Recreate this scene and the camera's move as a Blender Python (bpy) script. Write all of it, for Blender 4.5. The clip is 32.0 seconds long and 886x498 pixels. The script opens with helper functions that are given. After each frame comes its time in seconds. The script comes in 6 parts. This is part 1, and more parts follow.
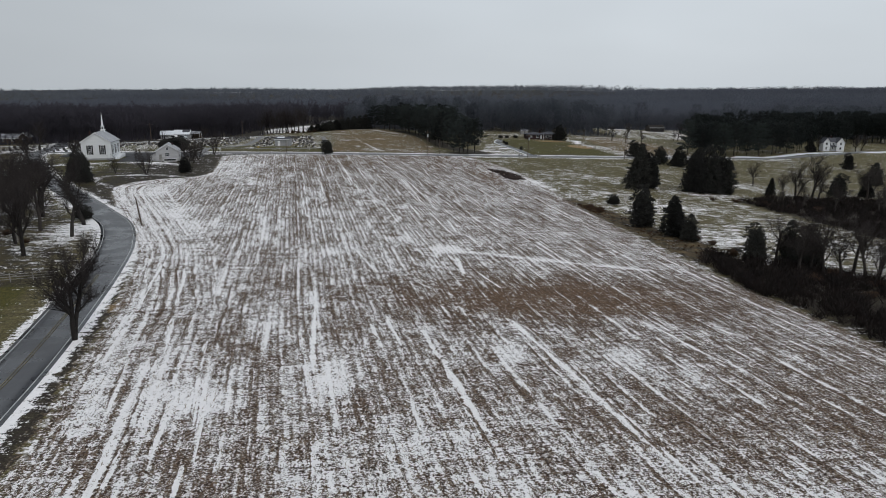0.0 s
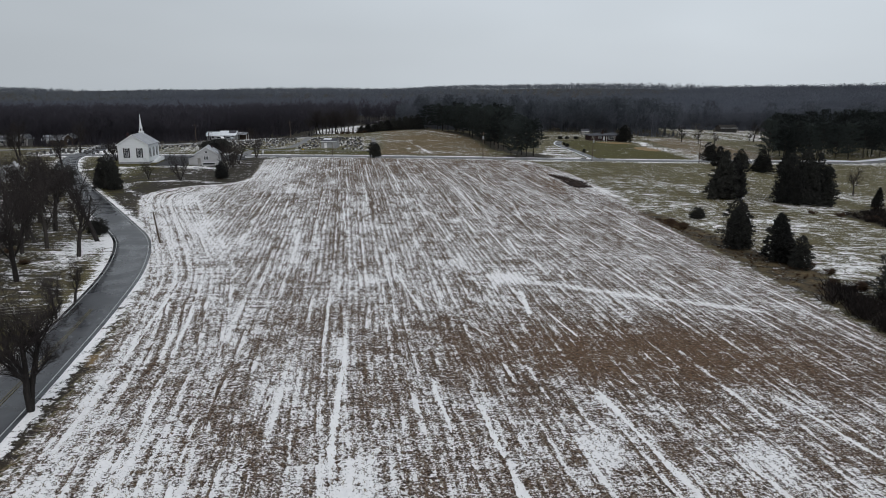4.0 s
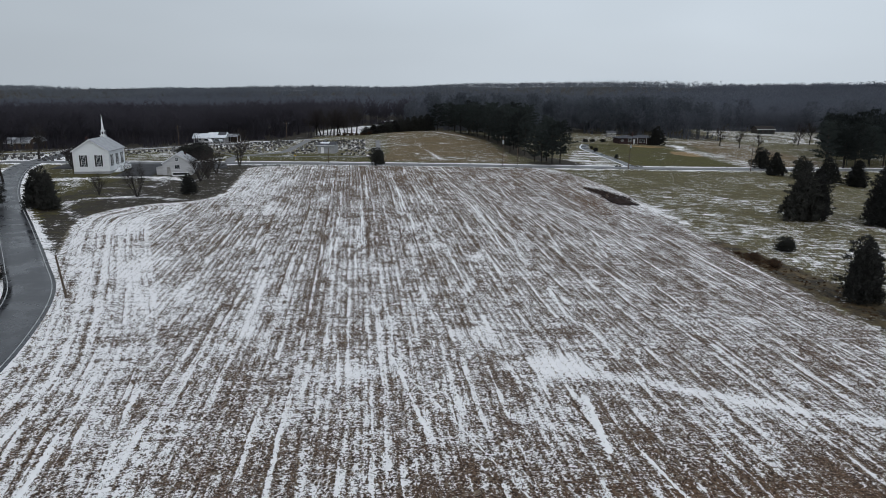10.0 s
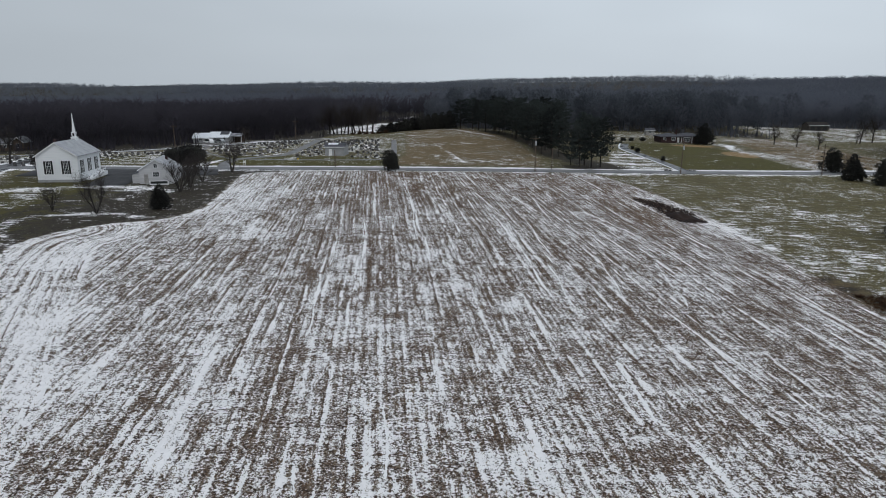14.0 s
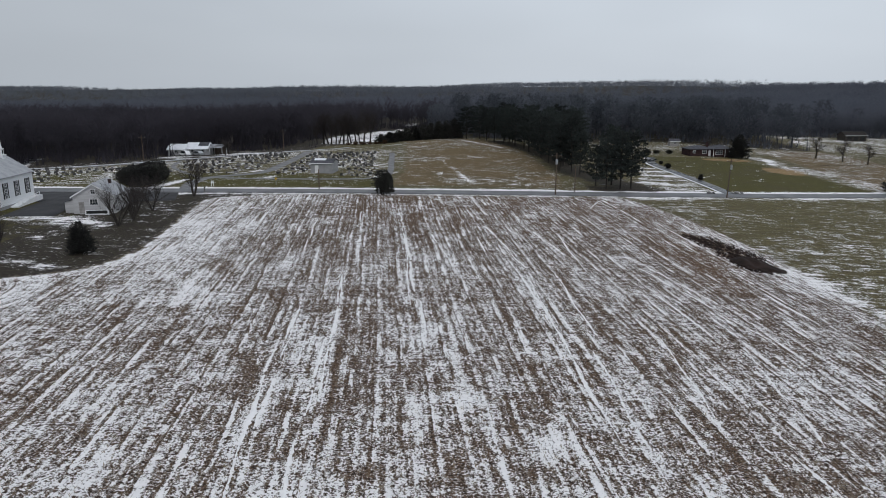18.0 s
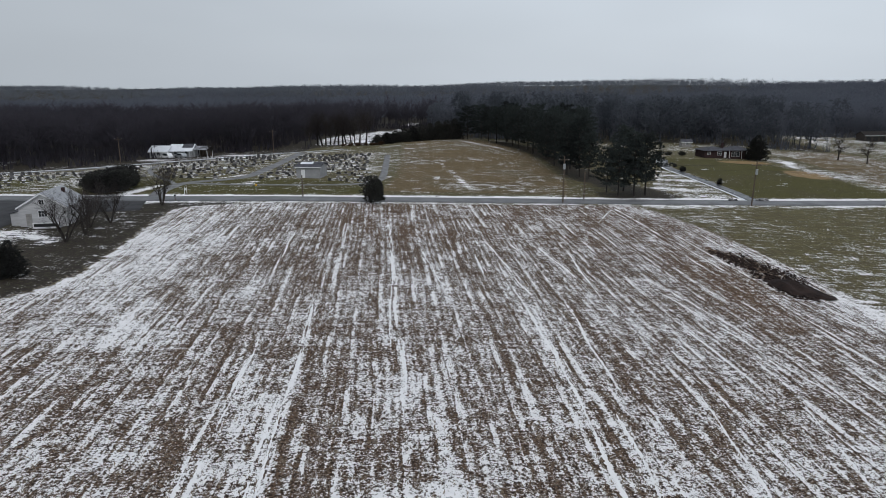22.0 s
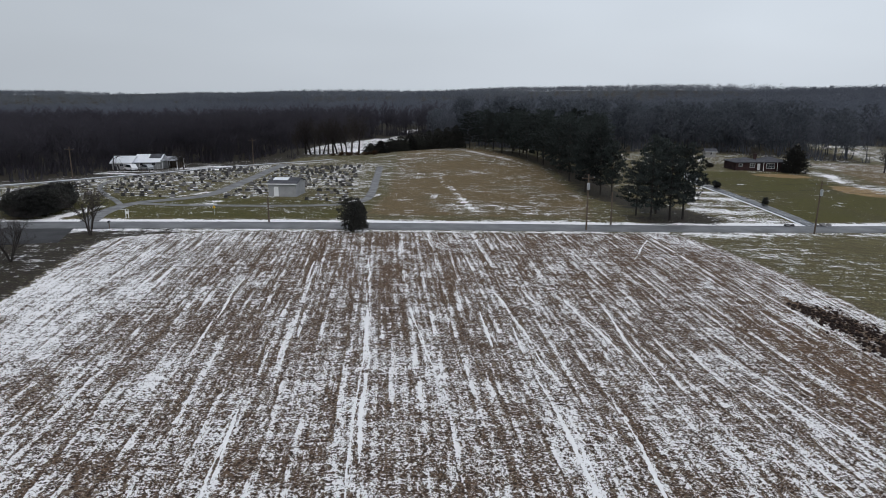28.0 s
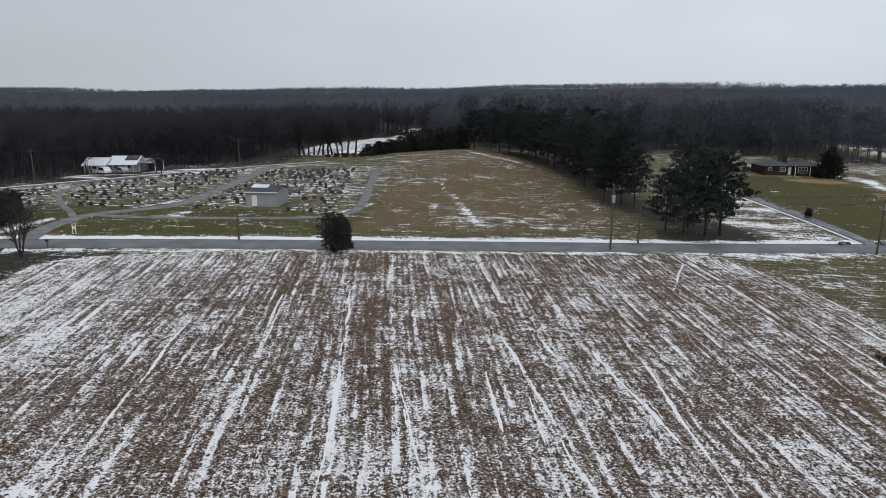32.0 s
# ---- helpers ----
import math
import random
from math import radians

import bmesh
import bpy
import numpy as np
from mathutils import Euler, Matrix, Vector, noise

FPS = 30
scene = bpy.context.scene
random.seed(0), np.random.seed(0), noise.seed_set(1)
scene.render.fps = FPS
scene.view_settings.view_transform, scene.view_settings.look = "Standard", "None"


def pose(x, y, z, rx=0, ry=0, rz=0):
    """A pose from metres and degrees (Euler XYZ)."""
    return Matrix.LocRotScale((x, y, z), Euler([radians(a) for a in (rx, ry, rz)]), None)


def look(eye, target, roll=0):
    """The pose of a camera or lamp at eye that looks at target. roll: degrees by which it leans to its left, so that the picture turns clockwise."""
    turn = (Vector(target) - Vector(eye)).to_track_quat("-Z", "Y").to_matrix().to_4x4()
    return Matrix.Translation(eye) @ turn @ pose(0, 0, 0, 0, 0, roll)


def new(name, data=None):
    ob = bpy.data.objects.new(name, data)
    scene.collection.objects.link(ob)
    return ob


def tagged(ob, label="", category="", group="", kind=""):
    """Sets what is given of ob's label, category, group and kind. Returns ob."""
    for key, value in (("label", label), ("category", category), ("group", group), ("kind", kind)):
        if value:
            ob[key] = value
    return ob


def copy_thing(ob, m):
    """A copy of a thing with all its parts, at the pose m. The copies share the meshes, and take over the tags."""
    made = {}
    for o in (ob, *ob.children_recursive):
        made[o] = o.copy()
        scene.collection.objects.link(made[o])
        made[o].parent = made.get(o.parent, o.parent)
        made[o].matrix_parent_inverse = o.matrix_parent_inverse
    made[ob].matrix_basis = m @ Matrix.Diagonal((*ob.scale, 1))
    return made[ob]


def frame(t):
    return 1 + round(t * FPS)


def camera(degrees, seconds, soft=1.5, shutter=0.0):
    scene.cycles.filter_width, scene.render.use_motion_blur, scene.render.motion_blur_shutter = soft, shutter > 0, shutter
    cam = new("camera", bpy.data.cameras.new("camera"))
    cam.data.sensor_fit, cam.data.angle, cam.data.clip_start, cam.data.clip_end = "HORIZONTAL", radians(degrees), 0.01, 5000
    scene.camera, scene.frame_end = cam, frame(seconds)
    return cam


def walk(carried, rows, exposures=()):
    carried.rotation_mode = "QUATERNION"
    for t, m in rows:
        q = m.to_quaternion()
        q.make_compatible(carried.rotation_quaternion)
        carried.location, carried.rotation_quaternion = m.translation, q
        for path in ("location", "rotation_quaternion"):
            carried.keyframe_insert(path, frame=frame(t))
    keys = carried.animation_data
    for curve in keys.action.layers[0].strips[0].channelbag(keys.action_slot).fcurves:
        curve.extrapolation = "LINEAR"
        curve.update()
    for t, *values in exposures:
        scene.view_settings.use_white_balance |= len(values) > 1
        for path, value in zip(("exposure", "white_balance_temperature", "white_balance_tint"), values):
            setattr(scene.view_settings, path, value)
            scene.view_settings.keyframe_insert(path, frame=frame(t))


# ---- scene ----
# ---- camera ----
cam = camera(66.5, 32.0, soft=0.9)
PATH = [
    (0, (0.02, 0.01, 26.28), (0.808, 9.718, 24.032), 0.32),
    (0.5, (0.47, 2.72, 26.19), (0.698, 12.462, 23.945), 0.02),
    (1, (0.86, 5.20, 26.16), (0.889, 14.947, 23.914), 0.05),
    (1.5, (1.09, 7.56, 26.15), (1.102, 17.304, 23.899), 0.14),
    (2, (1.15, 9.91, 26.12), (1.157, 19.658, 23.873), 0.05),
    (2.5, (1.13, 12.32, 26.13), (1.135, 22.059, 23.873), 0.04),
    (3, (0.94, 14.74, 26.13), (0.953, 24.480, 23.876), 0.10),
    (3.5, (0.67, 17.28, 26.16), (0.688, 27.018, 23.901), 0.10),
    (5.5, (-0.67, 28.04, 26.11), (-0.605, 37.776, 23.833), 0.10),
    (6, (-0.73, 30.63, 26.06), (-0.663, 40.364, 23.788), 0.18),
    (6.5, (-0.62, 33.28, 26.18), (-0.554, 43.016, 23.894), 0.18),
    (7, (-0.51, 36.25, 26.17), (-0.461, 45.989, 23.883), 0.13),
    (7.5, (-0.50, 39.79, 25.97), (-0.479, 49.523, 23.682), 0.13),
    (8, (-0.45, 43.80, 25.77), (-0.476, 53.539, 23.486), 0.14),
    (8.5, (-0.54, 47.90, 25.88), (-0.583, 57.639, 23.593), 0.14),
    (9, (-0.63, 51.08, 25.97), (-0.685, 60.815, 23.681), 0.11),
    (9.5, (-0.70, 53.01, 26.03), (-0.767, 62.744, 23.742), 0.12),
    (10, (-0.73, 54.13, 25.82), (-0.845, 63.862, 23.531), 0.12),
    (10.5, (-0.72, 55.70, 25.72), (-0.899, 65.431, 23.425), 0.07),
    (11, (-0.76, 58.09, 25.54), (-0.990, 67.823, 23.235), -0.01),
    (11.5, (-0.75, 61.23, 25.43), (-1.038, 70.952, 23.120), -0.06),
    (12, (-0.74, 64.79, 25.36), (-1.070, 74.507, 23.033), -0.08),
    (12.5, (-0.86, 68.87, 25.21), (-1.219, 78.585, 22.881), -0.13),
    (13, (-1.01, 73.28, 25.07), (-1.403, 82.999, 22.738), -0.11),
    (13.5, (-1.15, 77.89, 25.09), (-1.566, 87.602, 22.750), -0.13),
    (14, (-1.25, 82.25, 25.22), (-1.695, 91.959, 22.872), -0.18),
    (14.5, (-1.37, 86.28, 25.32), (-1.826, 95.988, 22.982), -0.11),
    (16.5, (-2.21, 101.48, 25.73), (-2.687, 111.199, 23.418), -0.20),
    (17, (-2.37, 105.31, 25.83), (-2.858, 115.032, 23.531), -0.10),
    (17.5, (-2.39, 108.97, 25.90), (-2.900, 118.690, 23.614), 0.04),
    (18, (-2.28, 111.99, 26.04), (-2.794, 121.712, 23.745), -0.03),
    (19, (-1.98, 114.76, 26.35), (-2.484, 124.474, 24.023), -0.10),
    (20, (-1.65, 117.78, 25.52), (-2.194, 127.501, 23.229), -0.21),
    (20.5, (-1.56, 119.84, 25.64), (-2.115, 129.554, 23.344), -0.14),
    (21, (-1.51, 122.11, 25.72), (-2.068, 131.830, 23.419), -0.18),
    (21.5, (-1.50, 124.37, 25.71), (-2.065, 134.088, 23.405), -0.19),
    (22, (-1.47, 126.75, 25.62), (-2.035, 136.462, 23.317), -0.11),
    (22.5, (-1.49, 129.19, 25.52), (-2.060, 138.909, 23.218), -0.05),
    (23, (-1.48, 131.71, 25.43), (-2.049, 141.426, 23.137), -0.18),
    (23.5, (-1.60, 133.88, 25.27), (-2.178, 143.594, 22.985), -0.16),
    (24, (-1.75, 136.10, 25.19), (-2.317, 145.819, 22.913), -0.05),
    (24.5, (-1.89, 138.45, 25.15), (-2.450, 148.173, 22.882), -0.02),
    (25, (-1.97, 140.76, 25.19), (-2.529, 150.485, 22.925), -0.02),
    (25.5, (-1.98, 143.04, 25.20), (-2.550, 152.760, 22.939), -0.07),
    (27.5, (-2.00, 151.08, 25.19), (-2.603, 160.809, 22.951), 0.00),
    (28, (-2.09, 152.94, 25.13), (-2.688, 162.668, 22.901), -0.02),
    (28.5, (-2.22, 154.86, 25.10), (-2.825, 164.583, 22.864), 0.00),
    (29, (-2.33, 156.82, 25.07), (-2.946, 166.548, 22.839), 0.02),
    (29.5, (-2.43, 158.95, 25.10), (-3.051, 168.680, 22.854), 0.01),
    (30, (-2.48, 161.20, 25.09), (-3.108, 170.919, 22.836), 0.07),
    (30.5, (-2.45, 163.42, 25.11), (-3.083, 173.144, 22.856), 0.09),
    (31, (-2.47, 165.74, 25.12), (-3.112, 175.458, 22.852), 0.11),
    (31.5, (-2.44, 168.13, 25.05), (-3.089, 177.851, 22.782), 0.16),
    (32, (-2.36, 170.43, 24.90), (-3.027, 180.148, 22.639), 0.08),
]
walk(cam, [(t, look(eye, target, roll)) for t, eye, target, roll in PATH],
     [(0, 0.0, 6560, 12), (3, 0.0, 6520, 12), (6, 0.0, 6400, 11), (9, 0.0, 6280, 11), (12, 0.0, 6280, 11), (14.5, 0.0, 6320, 11), (18, 0.0, 6380, 13), (24, 0.05, 6360, 12), (28, 0.1, 6380, 13), (32, 0.12, 6380, 13)])

# ---- sky and light: an even overcast, no hard sun ----
world = bpy.data.worlds.new("overcast_sky")
scene.world = world
world.use_nodes = True
wn, wl = world.node_tree.nodes, world.node_tree.links
wn.clear()
sky = wn.new("ShaderNodeTexSky")
sky.sky_type = "NISHITA"
sky.sun_disc = False
sky.sun_elevation, sky.sun_rotation = radians(38), radians(200)
sky.air_density, sky.dust_density, sky.ozone_density = 1.0, 4.0, 1.0
grey = wn.new("ShaderNodeMixRGB")
grey.inputs[0].default_value = 0.93
grey.inputs[2].default_value = (5.98, 6.58, 7.02, 1)
wl.new(sky.outputs[0], grey.inputs[1])
# thin uneven cloud
wco = wn.new("ShaderNodeTexCoord")
wmap = wn.new("ShaderNodeMapping")
wmap.inputs["Scale"].default_value = (1.2, 1.2, 4.0)
wnoise = wn.new("ShaderNodeTexNoise")
wnoise.inputs["Scale"].default_value, wnoise.inputs["Detail"].default_value = 1.3, 3
wramp = wn.new("ShaderNodeMapRange")
wramp.inputs[1].default_value, wramp.inputs[2].default_value = 0.3, 0.7
wramp.inputs[3].default_value, wramp.inputs[4].default_value = 0.93, 1.07
wmul = wn.new("ShaderNodeMixRGB")
wmul.blend_type, wmul.inputs[0].default_value = "MULTIPLY", 1.0
wl.new(wco.outputs["Generated"], wmap.inputs[0])
wl.new(wmap.outputs[0], wnoise.inputs["Vector"])
wl.new(wnoise.outputs["Fac"], wramp.inputs[0])
wl.new(grey.outputs[0], wmul.inputs[1])
wl.new(wramp.outputs[0], wmul.inputs[2])
wdir = wn.new("ShaderNodeSeparateXYZ")
wl.new(wco.outputs["Generated"], wdir.inputs[0])
wside = wn.new("ShaderNodeMapRange")
wside.inputs[1].default_value, wside.inputs[2].default_value = -0.75, 0.35
wside.inputs[3].default_value, wside.inputs[4].default_value = 0.75, 1.05
wl.new(wdir.outputs["X"], wside.inputs[0])
wtone = wn.new("ShaderNodeMixRGB")
wtone.blend_type, wtone.inputs[0].default_value = "MULTIPLY", 1.0
wl.new(wmul.outputs[0], wtone.inputs[1])
wl.new(wside.outputs[0], wtone.inputs[2])
wbg = wn.new("ShaderNodeBackground")
wbg.inputs["Strength"].default_value = 0.096
wl.new(wtone.outputs[0], wbg.inputs[0])
wl.new(wbg.outputs[0], wn.new("ShaderNodeOutputWorld").inputs[0])

sun = new("sun", bpy.data.lights.new("sun", "SUN"))
sun.data.energy, sun.data.angle, sun.data.color = 0.6, radians(30), (1.0, 0.97, 0.93)
sun.matrix_world = look((30, -60, 90), (0, 0, 0))

# ---- terrain ----
KX, KY = (-170.0, 190.0), (20.0, 385.0)


def smooth(a, b, x):
    t = np.clip((x - a) / (b - a), 0, 1)
    return t * t * (3 - 2 * t)


def ground_z(x, y):
    """Height of the ground: a field that falls to the right and rises to the far road, a knoll behind it, hills far off."""
    x, y = np.asarray(x, float), np.asarray(y, float)
    cx, cy = np.clip(x, *KX), np.clip(y, *KY)
    u, v = cx / 100, (cy - 200) / 100
    z = 1.105 - 3.706 * u + 2.516 * v - 1.191 * u * u + 0.14 * u * v + 0.122 * v * v - 0.569 * v**3 + 0.916 * u * v * v
    z = z + 2.4 * np.exp(-(((x + 13) / 40) ** 2) - ((y - 398) / 48) ** 2)
    z = z + 0.1 * np.exp(-(((x - 90) / 60) ** 2) - ((y - 400) / 60) ** 2)
    z = z + 2.6 * np.exp(-(((x - 185) / 75) ** 2) - ((y - 478) / 55) ** 2)
    far = np.hypot(x, y - 150)
    hill = smooth(650, 1900, far) * (17 + 6 * smooth(1300, 2200, far) + 8 * np.sin(x / 290 + 1.0) + 6 * np.sin(x / 140 + y / 400))
    hill = hill + smooth(130, 620, x) * smooth(430, 900, far) * (18.5 + 2.5 * np.sin(x / 70 + y / 90)) * (1 - 0.5 * smooth(900, 1500, far))
    west = -x / np.maximum(far, 1)
    hill = hill - smooth(650, 1500, far) * (11 * smooth(0.40, 0.5, west) - 5 * np.exp(-(((west - 0.4) / 0.05) ** 2)))
    return z + hill * smooth(330, 500, far)


def gz(x, y):
    return float(ground_z(x, y))


def inside(poly, x, y):
    """Signed distance to a closed outline: positive inside."""
    p = np.array(poly, float)
    q = np.roll(p, -1, 0)
    x, y = np.asarray(x, float), np.asarray(y, float)
    best, odd = np.full(x.shape, 1e9), np.zeros(x.shape, bool)
    for (ax, ay), (bx, by) in zip(p, q):
        dx, dy = bx - ax, by - ay
        t = np.clip(((x - ax) * dx + (y - ay) * dy) / (dx * dx + dy * dy + 1e-9), 0, 1)
        best = np.minimum(best, np.hypot(x - ax - t * dx, y - ay - t * dy))
        if ay != by:
            odd ^= ((ay > y) != (by > y)) & (x < ax + (y - ay) * dx / dy)
    return np.where(odd, best, -best)


def along(line, x, y):
    """Distance to an open line."""
    x, y = np.asarray(x, float), np.asarray(y, float)
    best = np.full(x.shape, 1e9)
    for (ax, ay), (bx, by) in zip(line[:-1], line[1:]):
        dx, dy = bx - ax, by - ay
        t = np.clip(((x - ax) * dx + (y - ay) * dy) / (dx * dx + dy * dy + 1e-9), 0, 1)
        best = np.minimum(best, np.hypot(x - ax - t * dx, y - ay - t * dy))
    return best


def curve(points, n=8):
    """A smooth line through points (Catmull-Rom)."""
    p = [np.array(q, float) for q in points]
    p = [2 * p[0] - p[1], *p, 2 * p[-1] - p[-2]]
    out = []
    for a, b, c, d in zip(p[:-3], p[1:-2], p[2:-1], p[3:]):
        for k in range(n):
            t = k / n
            out.append(0.5 * (2 * b + (c - a) * t + (2 * a - 5 * b + 4 * c - d) * t * t + (3 * b - a - 3 * c + d) * t**3))
    out.append(p[-2])
    return [tuple(q) for q in out]


# ---- plan ----
LANE = curve([(-28.5, -40), (-30.2, 20), (-34.6, 55), (-36.6, 68.5), (-39.4, 84), (-42.4, 99.5), (-46.4, 116.5), (-52.6, 133), (-61, 146), (-76, 167.5), (-98, 199), (-116, 231), (-124, 252), (-131, 285), (-150, 330)])
FAR_ROAD = curve([(-134, 254), (-110, 254.5), (-85, 256), (-66, 258.6), (-39, 262.5), (-9, 266.8), (26, 272.6), (54, 278.6), (74, 283.5), (104, 293), (150, 310), (260, 352)])
BACK_LANE = curve([(-190, 262), (-140, 284), (-113, 301), (-94, 328), (-81, 352), (-70, 370), (-54, 386)])
CEM_DRIVE = curve([(-68.5, 261), (-70.5, 268), (-71, 276), (-69.5, 281), (-66, 284.5), (-60.5, 292), (-60.5, 308), (-62, 330), (-66, 366)])
CEM_LOOP = curve([(-69, 279.5), (-60, 279), (-44, 280.8), (-32, 284), (-27, 290), (-27.2, 302), (-29, 318), (-33, 352)])
CEM_WEST = curve([(-71.5, 277), (-76, 283), (-82, 290), (-90, 302), (-95, 318)])
HOUSE_DRIVE = curve([(60.5, 281), (59.6, 295), (57.5, 316), (55.5, 340), (60, 362)])
FIELD = curve([(-22, 0), (-26.6, 43), (-30.6, 64), (-34, 83), (-38.2, 99), (-41.4, 111), (-46.5, 124), (-57, 147), (-66.5, 168), (-69, 180), (-64, 190), (-55, 197), (-52.5, 207), (-54.5, 222), (-57.5, 240), (-57, 251), (-39, 258), (-9, 262), (17, 266.5), (31, 268), (37.5, 253), (42, 238), (44.6, 220), (45.6, 205), (47.8, 175), (51.0, 128), (53.8, 99), (57.8, 70), (63, 0)], 4)
PASTURE = [(-24, 275), (18, 280), (20, 300), (17, 335), (15, 362), (6, 398), (-10, 425), (-36, 420), (-30, 372), (-26, 330), (-23, 300)]
GREEN = [(61.5, 287), (104, 298), (96, 340), (90, 368), (60, 366), (58, 340), (60, 316)]
CEMETERY = [(-146, 248), (-112, 256), (-105, 262), (-60, 266), (-25, 271), (-24, 300), (-30, 372), (-54, 384), (-70, 366), (-80, 352), (-94, 326), (-112, 300), (-146, 278)]
CHURCH_YARD = [(-112, 215), (-92, 196), (-74, 172), (-66, 172), (-70, 182), (-64, 192), (-55, 199), (-53.5, 207), (-55.5, 222), (-58.5, 240), (-60, 254), (-110, 250)]
SNOW_YARD = [(41, 281), (58, 284), (56.5, 304), (54, 328), (48, 330), (44, 312), (40, 296)]
WEST_YARD = [(-38, 40), (-42, 62), (-46, 80), (-50, 98), (-58, 128), (-80, 162), (-104, 196), (-150, 230), (-200, 120), (-120, 40)]
WEST_WOODS = [(-62, 96), (-66, 120), (-86, 158), (-104, 186), (-150, 220), (-220, 180), (-140, 80)]
PINE_LINE = [(30, 281), (40, 284), (34, 292), (26, 306), (24, 330), (22, 352), (14, 384), (6, 404)]
CHURCH_SNOW = [(-104, 216), (-96, 222), (-84, 226), (-74, 227), (-66, 222)]
CLEARING = [(-73, 414), (-60, 409), (-50, 404), (-46, 424), (-42, 470), (-39, 520), (-52, 528), (-66, 500), (-78, 470), (-79, 445)]
HEDGEROW = [(101, 189.5), (110, 193), (118, 197), (141, 203), (175, 208), (205, 190), (165, 138), (112, 138), (110, 151), (108, 161.6), (104, 176)]
# thin trails of snow over the brown pasture
STREAKS = [((-12.3, 317.6), (-10.2, 313.2), 0.5, 0.4), ((-10.2, 313.2), (-6.9, 296.3), 0.7, 0.42), ((-6.9, 296.3), (-3.8, 281.6), 0.8, 0.42), ((-6.4, 310.9), (0.6, 311.7), 0.9, 0.28), ((-25.1, 316.1), (-15.6, 317.8), 0.45, 0.5), ((-22.1, 328.6), (-13.8, 332.7), 0.45, 0.4),
           ((1.0, 288.2), (11.9, 291.7), 0.9, 0.3), ((-17.1, 279.3), (-14.4, 282.3), 0.8, 0.35), ((-13.6, 331), (-12.3, 317.6), 0.35, 0.4), ((-5.3, 341.1), (-1.5, 341.8), 0.5, 0.5), ((-13.1, 300.8), (-12.6, 296), 0.6, 0.5), ((-30, 373), (-22.9, 375.2), 0.8, 0.6), ((2, 303), (9, 297), 0.4, 0.35), ((-21, 304), (-16, 304.6), 0.35, 0.3)]
FAR_STREAKS = [((-8, 402), (6, 376), 1.2, 0.5), ((-27, 393), (-20, 396), 1.5, 0.5), ((-90, 356), (-78, 362), 2.2, 1.0), ((-84, 338), (-76, 357), 1.0, 0.6), ((-76.2, 262.5), (-74.4, 275), 1.3, 0.9), ((-67, 287), (-62, 296), 0.7, 0.7), ((-58, 283), (-46, 283.5), 0.6, 0.6), ((-30, 286.5), (-24.6, 300), 0.6, 0.5), ((-118, 336), (-112, 340), 2.0, 0.8), ((-108, 338), (-92, 341), 1.2, 0.7)]
LAWN_SNOW = [((62.8, 311.2), (63.8, 309.6), 0.7, 0.8), ((61.6, 304.2), (65, 304.1), 0.6, 0.8), ((67.3, 318.5), (68.5, 317.9), 0.5, 0.8), ((65.8, 337.6), (67.5, 337.4), 0.6, 0.8), ((74.9, 307.9), (79, 309), 0.6, 0.7), ((78.5, 313.3), (80.3, 312.7), 0.5, 0.7), ((66.2, 297.5), (67.3, 297.8), 0.6, 0.7), ((99, 352), (103, 366), 1.6, 0.7),
             ((-60.1, 279.5), (-55.2, 280.3), 0.6, 0.9), ((-58.4, 283.6), (-55, 284.1), 0.5, 0.9), ((-54.6, 287.2), (-52.3, 287.6), 0.5, 0.8), ((-93.3, 350), (-79.6, 346), 1.6, 0.9), ((-108, 334), (-99, 331.2), 1.8, 0.9), ((64.2, 360.3), (70.2, 363.4), 0.5, 0.7)]
CLEARING_FAR = [(-55, 566), (-46, 562), (-44, 585), (-46, 604), (-54, 600)]
CLEARING_TOP = [(-60, 815), (-44, 810), (-42, 870), (-60, 870)]
FAR_SNOW = [(146, 412), (190, 410), (235, 414), (250, 498), (150, 498)]
EAST_FIELD = [(106, 298), (150, 315), (142, 408), (112, 405), (109, 345)]
EAST_STRIP = [(104, 300), (116, 300), (108, 345), (104, 384), (96, 384), (98, 345)]
BRUSH = [(55.2, 109), (55.0, 94), (56.5, 84), (62, 40), (140, 40), (132, 84), (102, 95), (85, 101.5), (74, 107), (66, 111), (61, 119), (57.5, 118)]
# strip of dead grass between the field and the cedars
MARGIN = [(46.5, 176), (48.8, 160), (51.2, 140), (53.2, 116), (55.5, 108), (60.5, 120), (64, 128), (60, 138), (57.5, 150), (54, 164), (50, 178)]


# ---- mesh helpers ----
def put(name, bm, material, parent=None, label="", smooth_faces=False):
    me = bpy.data.meshes.new(name)
    bm.normal_update()
    bm.to_mesh(me)
    bm.free()
    return link(name, me, material, parent, label, smooth_faces)


def link(name, me, material, parent=None, label="", smooth_faces=False):
    if smooth_faces:
        me.polygons.foreach_set("use_smooth", [True] * len(me.polygons))
    for m in material if isinstance(material, (list, tuple)) else [material]:
        me.materials.append(m)
    ob = new(name, me)
    if parent is not None:
        ob.parent = parent
    if label:
        ob["label"] = label
    return ob


def part(name, bm, material, parent, label="", smooth_faces=False):
    return put(name, bm, material, parent, label, smooth_faces)


